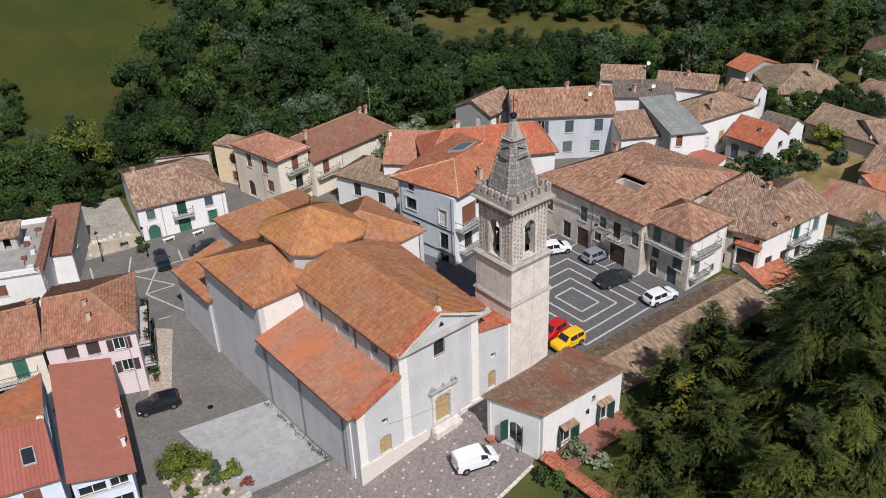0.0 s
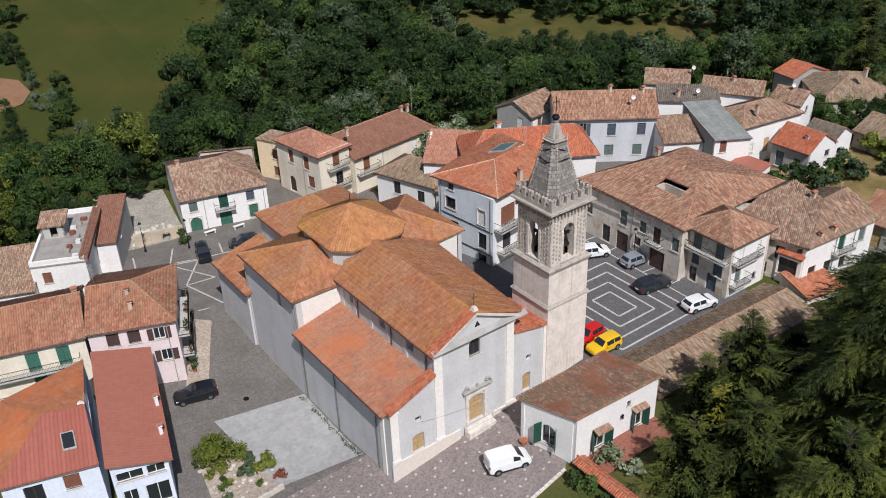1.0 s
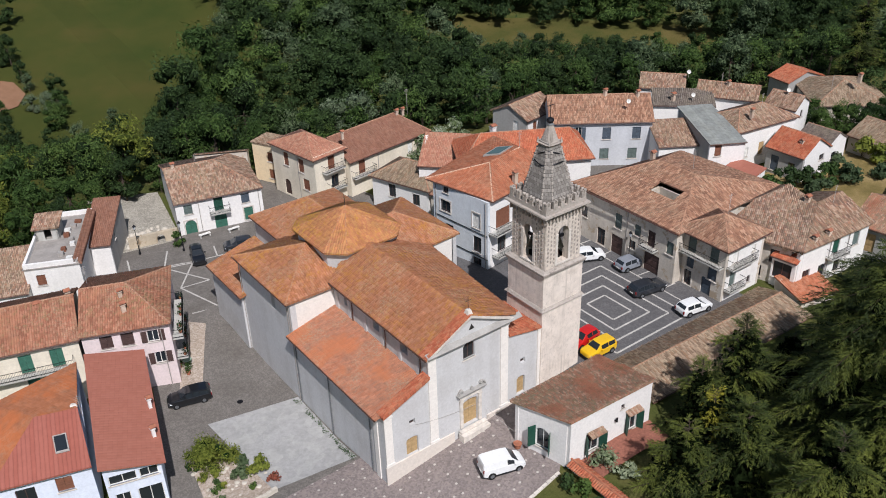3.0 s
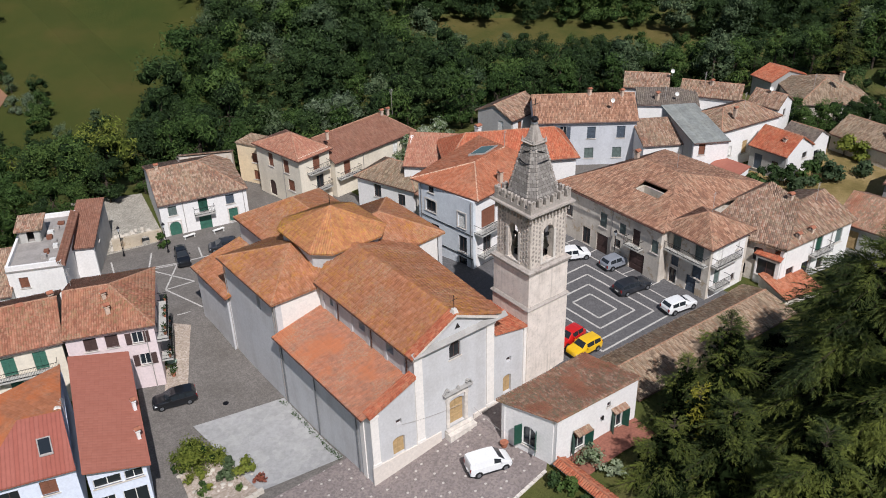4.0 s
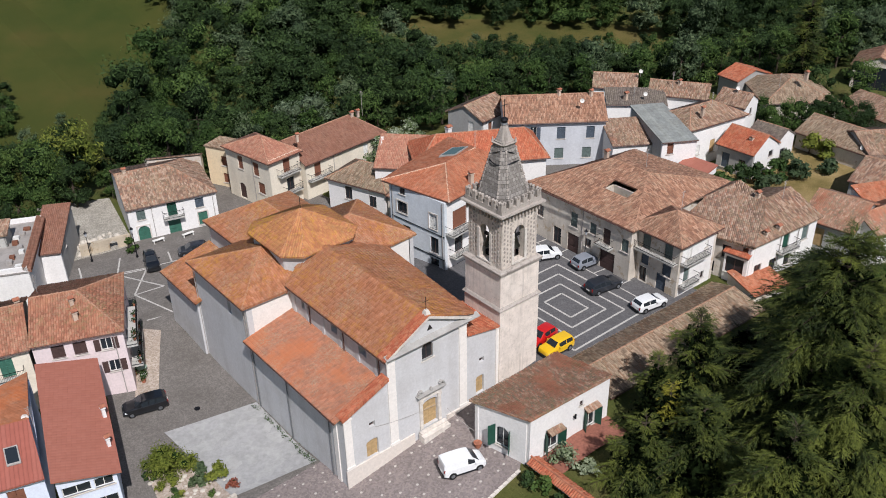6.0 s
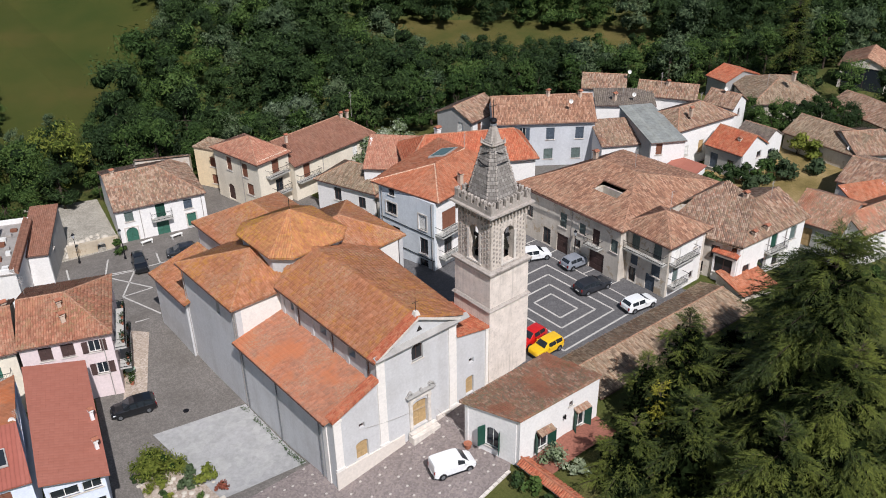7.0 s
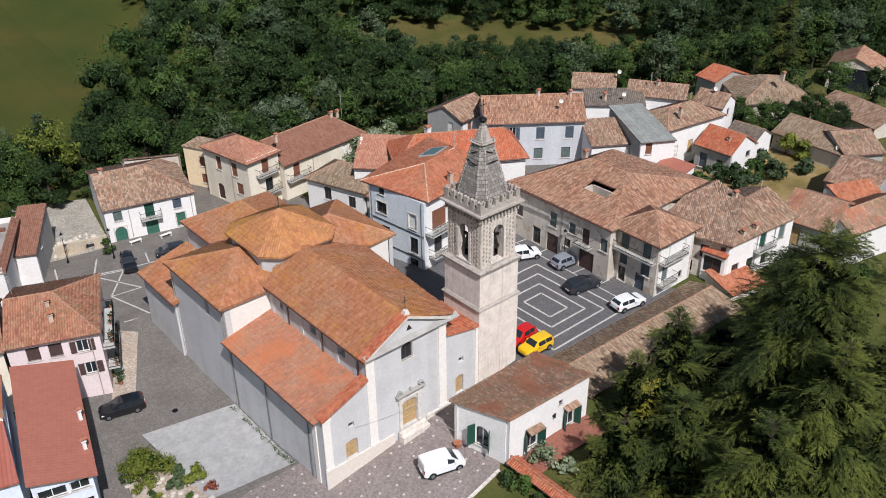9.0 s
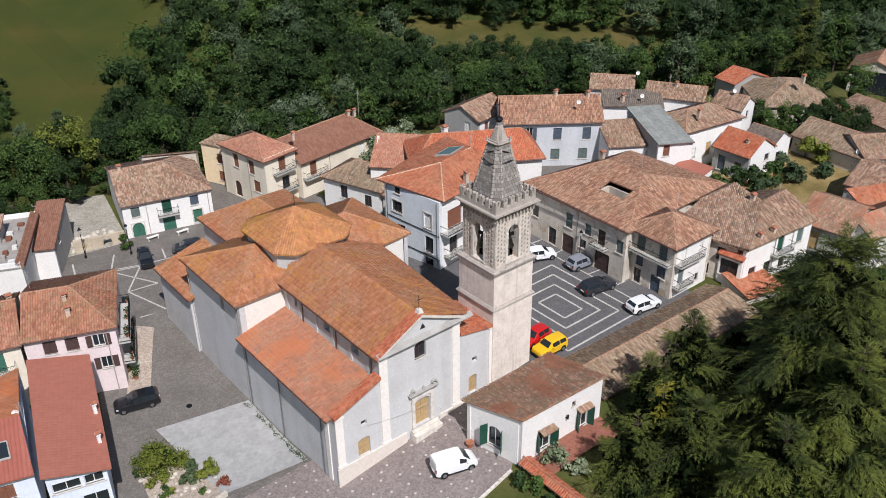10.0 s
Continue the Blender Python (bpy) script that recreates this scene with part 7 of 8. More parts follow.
conifer_tree(31.0, -13.2, 20, 5.6, 3.6, "low dark green cedar against the outbuilding", dens=0.8, droop=0.3, spray=0.5)
conifer_tree(37.0, -14.0, 21, 6.2, 4.2, "low dark green cedar behind the outbuilding", dens=0.8, droop=0.3, spray=0.5)
conifer_tree(24.0, -13.4, 19, 8.6, 4.2, "small dark green cedar at the house corner", droop=0.3, spray=0.5)
conifer_tree(112.0, 25.0, 15, 17.0, 6.0, "blue-green spruce at the edge of the woods", dens=0.4, droop=0.2, spray=1.0)


def shrub(x, y, h, rad, mat, label, z=None, n=520, size=0.16, seed=0, clumps=9):
    z = ground_z(x, y) if z is None else z
    r = np.random.default_rng(seed + 100)
    q, balls = crown(r, h, rad, 0.05, clumps, max(20, n // clumps), size)
    e = thing("shrub", (x, y, z), label, "shrub")
    m = Mesh()
    for c, br in balls[:5]:
        m.tube((0, 0, -0.2), tuple(c), 0.04, 5, 0.015)
    s = new("stem", m.data("stem", M["bark"]))
    s.parent = e
    b = new("foliage", quads_mesh("foliage", q, M[mat]))
    b.parent = e
    # dark balls fill the shrub, their colour standing in for shade
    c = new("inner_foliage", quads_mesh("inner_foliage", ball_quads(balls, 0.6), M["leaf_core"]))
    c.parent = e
    return e


shrub(-10.8, 12.9, 3.0, 2.4, "leaf_yellow", "round olive-green bush in the rubble garden", z=-1.2, n=6000, size=0.1, seed=1, clumps=26)
shrub(-7.9, 9.4, 1.2, 1.2, "leaf_yellow", "low yellowish shrub on the garden edge", n=500, seed=2)
shrub(-9.6, 9.9, 0.9, 1.0, "leaf_grey", "grey-green cactus-like shrub among stones", n=400, seed=3)
shrub(-8.6, 11.2, 0.9, 0.8, "leaf_grey", "dark green shrub on the garden edge", n=500, seed=4)
shrub(14.7, -11.6, 1.6, 1.5, "blossom", "flowering white and green bush by the terrace", n=700, size=0.13, seed=5)
shrub(15.4, -13.4, 1.3, 1.1, "blossom", "white flowering hedge bush", n=500, size=0.13, seed=6)
shrub(11.0, -10.6, 1.1, 0.9, "leaf", "dark green bush at the house corner", n=420, seed=7)
shrub(11.6, -12.2, 1.2, 1.1, "leaf_light", "green bush beside the garden wall", n=460, seed=8)
shrub(11.3, -14.2, 1.0, 1.0, "leaf", "low green bush along the garden wall", n=400, seed=9)
for n, (x, y, hh, rr, mt) in enumerate([(73.5, 8.3, 3.2, 2.4, "leaf"), (76.5, 6.8, 3.0, 2.2, "leaf_light"), (70.5, 9.5, 3.0, 2.2, "leaf"), (68.0, 10.2, 2.8, 2.0, "leaf_light"), (79.0, 5.5, 2.6, 2.0, "leaf_grey"), (88.0, 8.8, 3.0, 2.2, "leaf_yellow"), (87.5, 6.2, 2.8, 2.0, "leaf_yellow"), (66.0, 9.0, 2.4, 1.8, "leaf"),
                                        (82.0, 9.5, 2.0, 1.6, "leaf_grey"), (84.5, 3.0, 2.0, 1.8, "leaf_grey"), (72.0, 5.0, 2.4, 2.0, "leaf_grey")]):
    shrub(x, y, hh, rr, mt, {"leaf": "dark green bush in a garden", "leaf_light": "fresh green bush in a garden", "leaf_grey": "grey-green bush in a garden", "leaf_yellow": "yellow-green bush in a garden"}[mt], n=900, size=0.24, seed=20 + n)
for n, (x, y, s) in enumerate([(90.5, 17.5, 0.5), (93.5, 15.0, 0.52), (97.2, 13.2, 0.45), (99.6, 10.0, 0.5), (100.8, 6.6, 0.42), (87.2, 14.2, 0.42), (108.5, 19.5, 0.7), (112.5, 14.0, 0.75), (115.0, 9.0, 0.7), (92.0, 19.5, 0.45), (98.4, 6.8, 0.45), (89.0, 16.4, 0.5), (95.4, 14.6, 0.5), (94.6, 11.8, 0.42), (97.6, 11.0, 0.5), (92.0, 15.6, 0.46), (96.2, 9.0, 0.4), (100.2, 13.0, 0.5), (102.6, 8.6, 0.5)]):
    broad_tree(x, y, n % 6, s, n * 1.3, n % 2, "green broadleaf tree between the far houses", "trees between the houses")
for n, (x, y) in enumerate([(43.0, 50.5), (40.8, 51.8), (45.5, 49.5)]):
    shrub(x, y, 5.6, 2.7, "blossom_white", "tall bush with white blossom behind the houses", n=2000, size=0.18, seed=50 + n, clumps=14)
shrub(2.3, 52.8, 1.9, 1.1, "leaf_light", "green bush at the corner of the white house", n=450, seed=61)
for x, y, s, m2 in ((35.6, 68.6, 1.0, 4), (39.4, 67.0, 0.95, 4), (2.4, 111.2, 0.42, 4), (0.2, 113.6, 0.4, 4), (4.4, 112.6, 0.34, 2), (2.4, 135.2, 0.6, 0), (0.6, 138.0, 0.65, 0), (-2.2, 136.4, 0.6, 0), (2.2, 126.6, 0.42, 0), (2.0, 121.8, 0.36, 2), (-5.0, 113.4, 0.4, 1), (-8.6, 112.0, 0.42, 1), (31.5, 64.0, 0.55, 1), (24.5, 66.0, 0.5, 1), (20.0, 68.0, 0.55, 1), (-4.0, 66.0, 0.6, 1), (1.5, 70.0, 0.7, 0), (-9.0, 63.5, 0.55, 0), (-14.0, 63.5, 0.6, 1), (-20.0, 60.0, 0.65, 0), (-25.0, 61.0, 0.7, 1), (-30.0, 56.0, 0.7, 0), (6.5, 69.5, 0.5, 1), (-11.5, 66.5, 0.8, 1), (-6.5, 68.5, 0.72, 1), (-16.5, 66.0, 0.8, 3), (-21.5, 64.0, 0.85, 1), (-1.0, 73.0, 0.75, 1), (-26.0, 66.0, 0.85, 1), (3.5, 75.5, 0.7, 0)):
    broad_tree(x, y, int(abs(x)) % 6, s, x, m2, ("dark green tree behind the houses", "fresh green tree behind the houses", "silver-green willow behind the houses", "yellow-green young tree behind the houses", "pale silver-green willow behind the houses")[m2], "trees behind the houses")

for n, (x, y, s) in enumerate([(54.5, -15.5, 0.4), (60.0, -16.5, 0.45), (66.0, -18.0, 0.42), (72.5, -18.5, 0.45), (79.0, -17.0, 0.45), (84.0, -12.5, 0.4), (50.0, -18.5, 0.45)]):
    broad_tree(x, y, n % 6, s, n * 1.7, (3, 1, 0, 1)[n % 4], ("yellow-green tree in the gardens below the row", "fresh green tree in the gardens below the row", "dark green tree in the gardens below the row", "fresh green tree in the gardens below the row")[n % 4], "trees in the gardens")

# ---- vehicles ----
M["tyre"] = plain("black_rubber", "#1c1c1d", 0.85)
M["rim"] = plain("grey_alloy", "#8f9296", 0.4, 0.7)
M["lamp_red"] = plain("red_lens", "#8e1f1c", 0.2)
M["lamp_clear"] = plain("clear_lens", "#cfd3d6", 0.15)
M["plate"] = plain("pale_plate", "#c9c9c4", 0.5)
M["trim_black"] = plain("black_plastic", "#232426", 0.6)


def car_paint(name, col):
    n = Nodes(name, 0.28, 0.0, 0.5)
    n.colour(n.mix(n.range(n.noise(5, 3), 0.3, 0.7), srgb(col), tuple(c * 0.9 for c in srgb(col)[:3]) + (1,)))
    n.bsdf.inputs["Coat Weight"].default_value = 0.6
    n.bsdf.inputs["Coat Roughness"].default_value = 0.08
    return n.mat


def loft(m, sections):
    """Skins over closed rings of equal count."""
    n = len(sections[0])
    for a, b in zip(sections, sections[1:]):
        for i in range(n):
            j = (i + 1) % n
            m.face([a[i], a[j], b[j], b[i]])
    m.face(list(reversed(sections[0])))
    m.face(sections[-1])


SHAPES = {
    # stations from tail to nose: share of half the length, top and waist as shares of the height, half width
    "hatch": [(-1.0, 0.56, 0.54, 0.86), (-0.95, 0.68, 0.62, 0.93), (-0.76, 0.955, 0.63, 0.98), (-0.45, 1.0, 0.62, 1.0), (-0.05, 1.0, 0.61, 1.0), (0.12, 0.965, 0.60, 1.0), (0.50, 0.655, 0.59, 1.0), (0.80, 0.60, 0.58, 0.97), (0.94, 0.52, 0.5, 0.88), (1.0, 0.40, 0.38, 0.76)],
    "wagon": [(-1.0, 0.56, 0.54, 0.88), (-0.97, 0.68, 0.63, 0.94), (-0.82, 0.955, 0.64, 0.98), (-0.5, 1.0, 0.63, 1.0), (-0.08, 1.0, 0.62, 1.0), (0.10, 0.965, 0.61, 1.0), (0.46, 0.66, 0.60, 1.0), (0.78, 0.61, 0.59, 0.97), (0.94, 0.53, 0.5, 0.9), (1.0, 0.40, 0.38, 0.78)],
    "suv": [(-1.0, 0.58, 0.56, 0.9), (-0.97, 0.70, 0.64, 0.95), (-0.86, 0.96, 0.64, 0.99), (-0.5, 1.0, 0.63, 1.0), (0.0, 1.0, 0.62, 1.0), (0.14, 0.965, 0.61, 1.0), (0.48, 0.67, 0.60, 1.0), (0.82, 0.62, 0.60, 0.98), (0.96, 0.54, 0.5, 0.9), (1.0, 0.42, 0.4, 0.8)],
    "van": [(-1.0, 0.84, 0.60, 0.9), (-0.97, 0.95, 0.60, 0.96), (-0.86, 0.985, 0.60, 0.99), (-0.4, 1.0, 0.60, 1.0), (0.10, 0.99, 0.60, 1.0), (0.30, 0.95, 0.59, 1.0), (0.64, 0.62, 0.56, 1.0), (0.86, 0.53, 0.5, 0.96), (0.96, 0.45, 0.42, 0.88), (1.0, 0.34, 0.32, 0.76)],
}
GLAZING = {"hatch": ((-0.74, -0.34), (-0.30, 0.10)), "wagon": ((-0.86, -0.5), (-0.46, -0.18), (-0.14, 0.16)), "suv": ((-0.84, -0.4), (-0.36, 0.14)), "van": ((0.10, 0.42),)}


def car(label, paint, x, y, ang, L=4.0, Wd=1.7, H=1.48, shape="hatch", z=None, group="parked cars"):
    """A parked car, nose towards +x before it is turned."""
    z = ground_z(x, y) + 0.05 if z is None else z
    e = thing("van" if shape == "van" else "car", (x, y, z), label, "van" if shape == "van" else "car", group)
    e.rotation_euler = (0, 0, radians(ang))
    h, w = L / 2, Wd / 2
    st = np.array(SHAPES[shape])

    def add(name, m, mat, parent=None, smooth_it=False):
        ob = new(name, m.data(name, mat, (0, 0, 0), smooth_it))
        ob.parent = parent or e
        return ob

    def section(f):
        """Top, waist, half width at the waist and at the roof's edge."""
        zt, zw, k = (np.interp(f, st[:, 0], st[:, i]) for i in (1, 2, 3))
        zt, zw, ww = zt * H, min(zw, zt - 0.015) * H, k * w
        return zt, zw, ww, ww * 0.96 - (zt - zw) * (0.30 if shape != "van" else 0.14)

    def station(f):
        zt, zw, ww, wt = section(f)
        zb = 0.2 + 0.14 * max(0, abs(f) - 0.85) / 0.15
        half = [(ww * 0.9, zb), (ww, zb + 0.1), (ww, (zb + zw) / 2), (ww * 0.985, zw - 0.04), (ww * 0.96, zw), (wt, zt - 0.045), (wt - 0.07, zt - 0.012), (wt * 0.45, zt)]
        return [(f * h, a, b) for a, b in half] + [(f * h, -a, b) for a, b in reversed(half)]
    m = Mesh()
    fs = sorted(set([float(v) for v in st[:, 0]] + [-0.9, -0.6, -0.25, 0.3, 0.65]))
    loft(m, [station(f) for f in fs])
    add("body", m, paint)

    def pane(q, off=0.012):
        q = [Vector(p) for p in q]
        mid = sum(q, Vector()) / 4
        nn = (q[1] - q[0]).cross(q[3] - q[0]).normalized()
        if nn.dot(mid - Vector((0, 0, 0.5))) < 0:
            nn = -nn
        g = Mesh()
        g.prism([p - nn * 0.03 for p in q], [p + nn * off for p in q])
        return g

    def across(f0, f1, grow):
        a, b = section(f0), section(f1)
        return [(f0 * h, -a[3] + grow, a[0]), (f0 * h, a[3] - grow, a[0]), (f1 * h, b[3] - grow, b[0]), (f1 * h, -b[3] + grow, b[0])]
    k = {"hatch": (0.47, 0.15), "wagon": (0.43, 0.13), "suv": (0.45, 0.17), "van": (0.61, 0.33)}[shape]
    add("windscreen", pane(across(k[0], k[1], 0.1), 0.02), M["glass"])
    if shape != "van":
        k = {"hatch": (-0.93, -0.79), "wagon": (-0.96, -0.84), "suv": (-0.96, -0.87)}[shape]
        add("rear_window", pane(across(k[0], k[1], 0.12), 0.02), M["glass"])
    for s in (-1, 1):
        for f0, f1 in GLAZING[shape]:
            a, b = section(f0), section(f1)
            lift = 0.06

            def side(sec, f, up):
                t = lift if not up else 0.86
                return (f * h, s * (sec[2] * 0.96 + (sec[3] - sec[2] * 0.96) * t), sec[1] + (sec[0] - 0.045 - sec[1]) * t)
            add("side_window", pane([side(a, f0, False), side(b, f1, False), side(b, f1, True), side(a, f0, True)]), M["glass"])
        nose, tail = section(0.94), section(-0.97)
        g = Mesh()
        g.prism([(h * 0.86, s * nose[2] * 0.62, nose[0] - 0.22), (h * 0.985, s * nose[2] * 0.55, nose[0] - 0.22), (h * 0.93, s * nose[2] * 1.03, nose[0] - 0.22), (h * 0.82, s * nose[2] * 1.06, nose[0] - 0.2)],
                [(h * 0.86, s * nose[2] * 0.62, nose[0] - 0.02), (h * 0.975, s * nose[2] * 0.55, nose[0] - 0.08), (h * 0.92, s * nose[2] * 1.0, nose[0] - 0.06), (h * 0.82, s * nose[2] * 1.02, nose[0] - 0.02)])
        add("headlight", g, M["lamp_clear"])
        g = Mesh()
        g.box((-h - 0.012, s * tail[2] * 0.86 - 0.09, tail[1] - 0.3), (-h + 0.12, s * tail[2] * 0.86 + 0.09, tail[1] + 0.02))
        add("tail_light", g, M["lamp_red"])
        g = Mesh()
        f = GLAZING[shape][-1][1]
        g.box((f * h - 0.02, s * (w + 0.09) - 0.09, section(f)[1] + 0.02), (f * h + 0.12, s * (w + 0.09) + 0.09, section(f)[1] + 0.17))
        add("mirror", g, paint)
        g = Mesh()
        g.box((-h * 0.46, s * w - 0.02, 0.2), (h * 0.48, s * w + 0.015, 0.36))
        add("sill_trim", g, M["trim_black"])
    for a, b in ((h - 0.1, h + 0.04), (-h - 0.04, -h + 0.1)):
        g = Mesh()
        g.box((a, -w * 0.74, 0.26), (b, w * 0.74, 0.46))
        add("bumper", g, M["trim_black"])
    g = Mesh()
    g.box((-h - 0.055, -0.26, 0.5), (-h + 0.02, 0.26, 0.61))
    add("plate", g, M["plate"])
    for sx in (-0.62, 0.64):
        for s in (-1, 1):
            c = Vector((h * sx, s * (w - 0.1), 0.31))
            g = Mesh()
            g.tube(c - Vector((0, s * 0.02, 0)), c + Vector((0, s * 0.105, 0)), 0.37, 16)
            add("wheel_arch", g, M["trim_black"])
            g = Mesh()
            g.tube(c - Vector((0, 0.1, 0)), c + Vector((0, s * 0.125, 0)) if s > 0 else c + Vector((0, 0.1, 0)), 0.31, 16)
            if s < 0:
                g = Mesh()
                g.tube(c + Vector((0, 0.1, 0)), c - Vector((0, 0.125, 0)), 0.31, 16)
            wh = add("wheel", g, M["tyre"])
            g = Mesh()
            g.tube(c + Vector((0, s * 0.115, 0)), c + Vector((0, s * 0.145, 0)), 0.19, 10)
            add("rim", g, M["rim"], wh)
    return e


P_WHITE = car_paint("white_car_paint", "#e4e5e4")
P_BLACK = car_paint("black_car_paint", "#15171b")
P_GREY = car_paint("silver_car_paint", "#858a92")
P_DARK = car_paint("dark_grey_car_paint", "#2a2d33")
P_YELLOW = car_paint("yellow_car_paint", "#e6b71e")
P_RED = car_paint("red_car_paint", "#c21e1b")
car("small white panel van on the cobbles", P_WHITE, 8.3, -5.5, -17, 4.0, 1.7, 1.8, "van")
car("silver-grey hatchback parked on the square", P_GREY, 40.0, 8.85, -6, 3.9, 1.68, 1.46, "hatch")
car("dark grey estate car parked on the square", P_DARK, 37.5, 4.1, -10, 4.4, 1.76, 1.46, "wagon")
car("white hatchback parked on the square", P_WHITE, 38.4, -1.6, -10, 4.0, 1.7, 1.46, "hatch")
car("white compact car beside the bell tower", P_WHITE, 37.6, 13.2, -25, 3.7, 1.66, 1.5, "hatch")
car("yellow compact car beside the bell tower", P_YELLOW, 25.1, -0.5, 178, 3.7, 1.62, 1.56, "suv")
car("red compact car parked by the tower wall", P_RED, 25.2, 1.7, 184, 3.6, 1.6, 1.5, "hatch")
car("black estate car parked in the lane", P_BLACK, -8.9, 22.7, 165, 4.3, 1.76, 1.52, "wagon")
car("dark off-road car on the back street", P_BLACK, 2.7, 47.3, 255, 3.6, 1.65, 1.7, "suv")
car("dark car with pale bonnet behind the church", P_DARK, 8.1, 46.9, 160, 3.8, 1.65, 1.45, "hatch")

# ---- smaller things ----
def at_roof(x, y, z, w, h, label="rendered chimney with tile cap on a roof", **kw):
    chimney(label, x, y, z - 0.5, z + h * 0.75, w * 0.82, **kw)


at_roof(-18.4, 34.4, 8.3, 0.6, 0.9, "soot-stained chimney on the long tile roof")
at_roof(-11.6, 29.2, 8.1, 0.5, 0.9, "pale chimney on the pink house roof")
at_roof(-11.2, 31.0, 8.8, 0.45, 0.6, "small chimney on the pink house roof")
at_roof(-15.4, 34.2, 8.7, 0.5, 0.8, "short white chimney on the tile roof")
at_roof(-14.2, 16.4, 5.9, 0.35, 0.7, "little white vent on the red sheet roof", mat="white")
at_roof(-15.3, 12.6, 5.7, 0.35, 0.7, "little white vent on the red sheet roof", mat="white")
at_roof(31.7, 19.9, 12.6, 0.6, 1.0, "dark capped chimney on the blue house")
at_roof(41.3, 35.4, 10.2, 0.8, 2.0, "tall white chimney with lantern top", mat="white")
at_roof(27.3, 51.4, 9.2, 0.4, 0.6, "low chimney on the hipped roof")
at_roof(39.4, 55.8, 8.1, 0.5, 0.5, "low chimney on the brown roof")
at_roof(40.6, 56.0, 8.0, 0.5, 0.5, "low chimney on the brown roof")
at_roof(60.5, 33.5, 12.2, 0.5, 0.7, "small chimney on the long old roof")
at_roof(64.0, 30.5, 12.0, 0.5, 0.7, "small chimney on the long old roof")
at_roof(50.8, 16.0, 11.0, 0.6, 0.9, "old chimney on the palazzo roof")
at_roof(52.2, -6.0, 8.3, 0.45, 0.6, "brick chimney at the row's eave")
at_roof(54.4, -6.2, 8.4, 0.5, 0.5, "pale chimney at the row's eave")
at_roof(57.0, -1.6, 9.9, 0.6, 0.6, "old chimney on the row roof")
at_roof(72.6, 31.0, 9.4, 0.6, 0.7, "white chimney on the grey roof")
at_roof(73.5, 18.0, 10.4, 0.5, 0.8, "small chimney on the wavy roof")
at_roof(81.0, 27.6, 10.4, 0.5, 0.5, "small chimney on a pale roof")
at_roof(101.0, 18.0, 9.2, 0.6, 0.9, "pale chimney on a far roof")
at_roof(37.5, -8.9, 3.2, 0.6, 1.0, "old chimney on the long outbuilding")
at_roof(75.6, 11.0, 7.6, 0.5, 0.6, "small chimney on the orange roof")
at_roof(6.0, 61.0, 7.2, 0.5, 0.6, "small chimney on the white house ridge")


def antenna(x, y, z, h=2.2, label="thin television aerial on a roof"):
    e = thing("aerial", (x, y, z), label, "aerial")
    m = Mesh()
    m.tube((x, y, z - 0.5), (x, y, z + h), 0.03, 5)
    part("mast", m, M["gutter_grey"], e)
    for i in range(5):
        m = Mesh()
        zz = z + h - 0.1 - 0.18 * i
        m.tube((x - 0.35 + 0.04 * i, y, zz), (x + 0.35 - 0.04 * i, y, zz), 0.014, 4)
        part("element", m, M["gutter_grey"], e)


def dish(x, y, z, label="white satellite dish on a bracket", r=0.32, face=(-0.5, -0.8, 0.35)):
    e = thing("satellite_dish", (x, y, z), label, "satellite dish")
    d = Vector(face).normalized()
    s = d.cross(Vector((0, 0, 1))).normalized()
    t = s.cross(d)
    c = Vector((x, y, z + 0.6))
    m = Mesh()
    rings = []
    for k in range(4):
        rr = r * k / 3
        rings.append([c + (s * math.cos(a) + t * math.sin(a)) * max(rr, 0.01) + d * 0.14 * (k / 3) ** 2 for a in [q * 2 * math.pi / 14 for q in range(14)]])
    for a, b in zip(rings, rings[1:]):
        for i in range(14):
            j = (i + 1) % 14
            m.face([a[i], a[j], b[j], b[i]])
            m.face([p - d * 0.02 for p in (b[i], b[j], a[j], a[i])])
    part("bowl", m, M["frame_white"], e)
    m = Mesh()
    m.tube((x, y, z - 0.3), tuple(c), 0.03, 5)
    m.tube(tuple(c), tuple(c + d * 0.5), 0.015, 4)
    part("bracket", m, M["gutter_grey"], e)


for x, y, z, h in ((39.2, 52.6, 9.5, 3.4), (9.0, 60.2, 7.0, 1.6), (36.3, 24.4, 13.9, 2.0), (51.0, 10.0, 11.8, 2.2), (46.3, 1.2, 11.0, 2.2), (59.0, -3.6, 10.1, 2.0), (73.5, 30.2, 9.2, 2.0), (79.8, 28.0, 10.5, 2.0), (95.0, 19.0, 9.0, 2.0), (-13.0, 36.0, 9.0, 1.6), (76.5, 18.6, 10.8, 1.8)):
    antenna(x, y, z, h)
for x, y, z in ((74.6, 29.0, 9.4), (79.0, 33.6, 10.8), (85.6, 20.4, 9.9), (88.4, 1.5, 5.4), (61.0, 29.5, 11.6)):
    dish(x, y, z)


antenna(-19.6, 17.4, 7.2, 1.8)
dish(-19.9, 18.2, 6.9, "white satellite dish between the red sheet roofs")


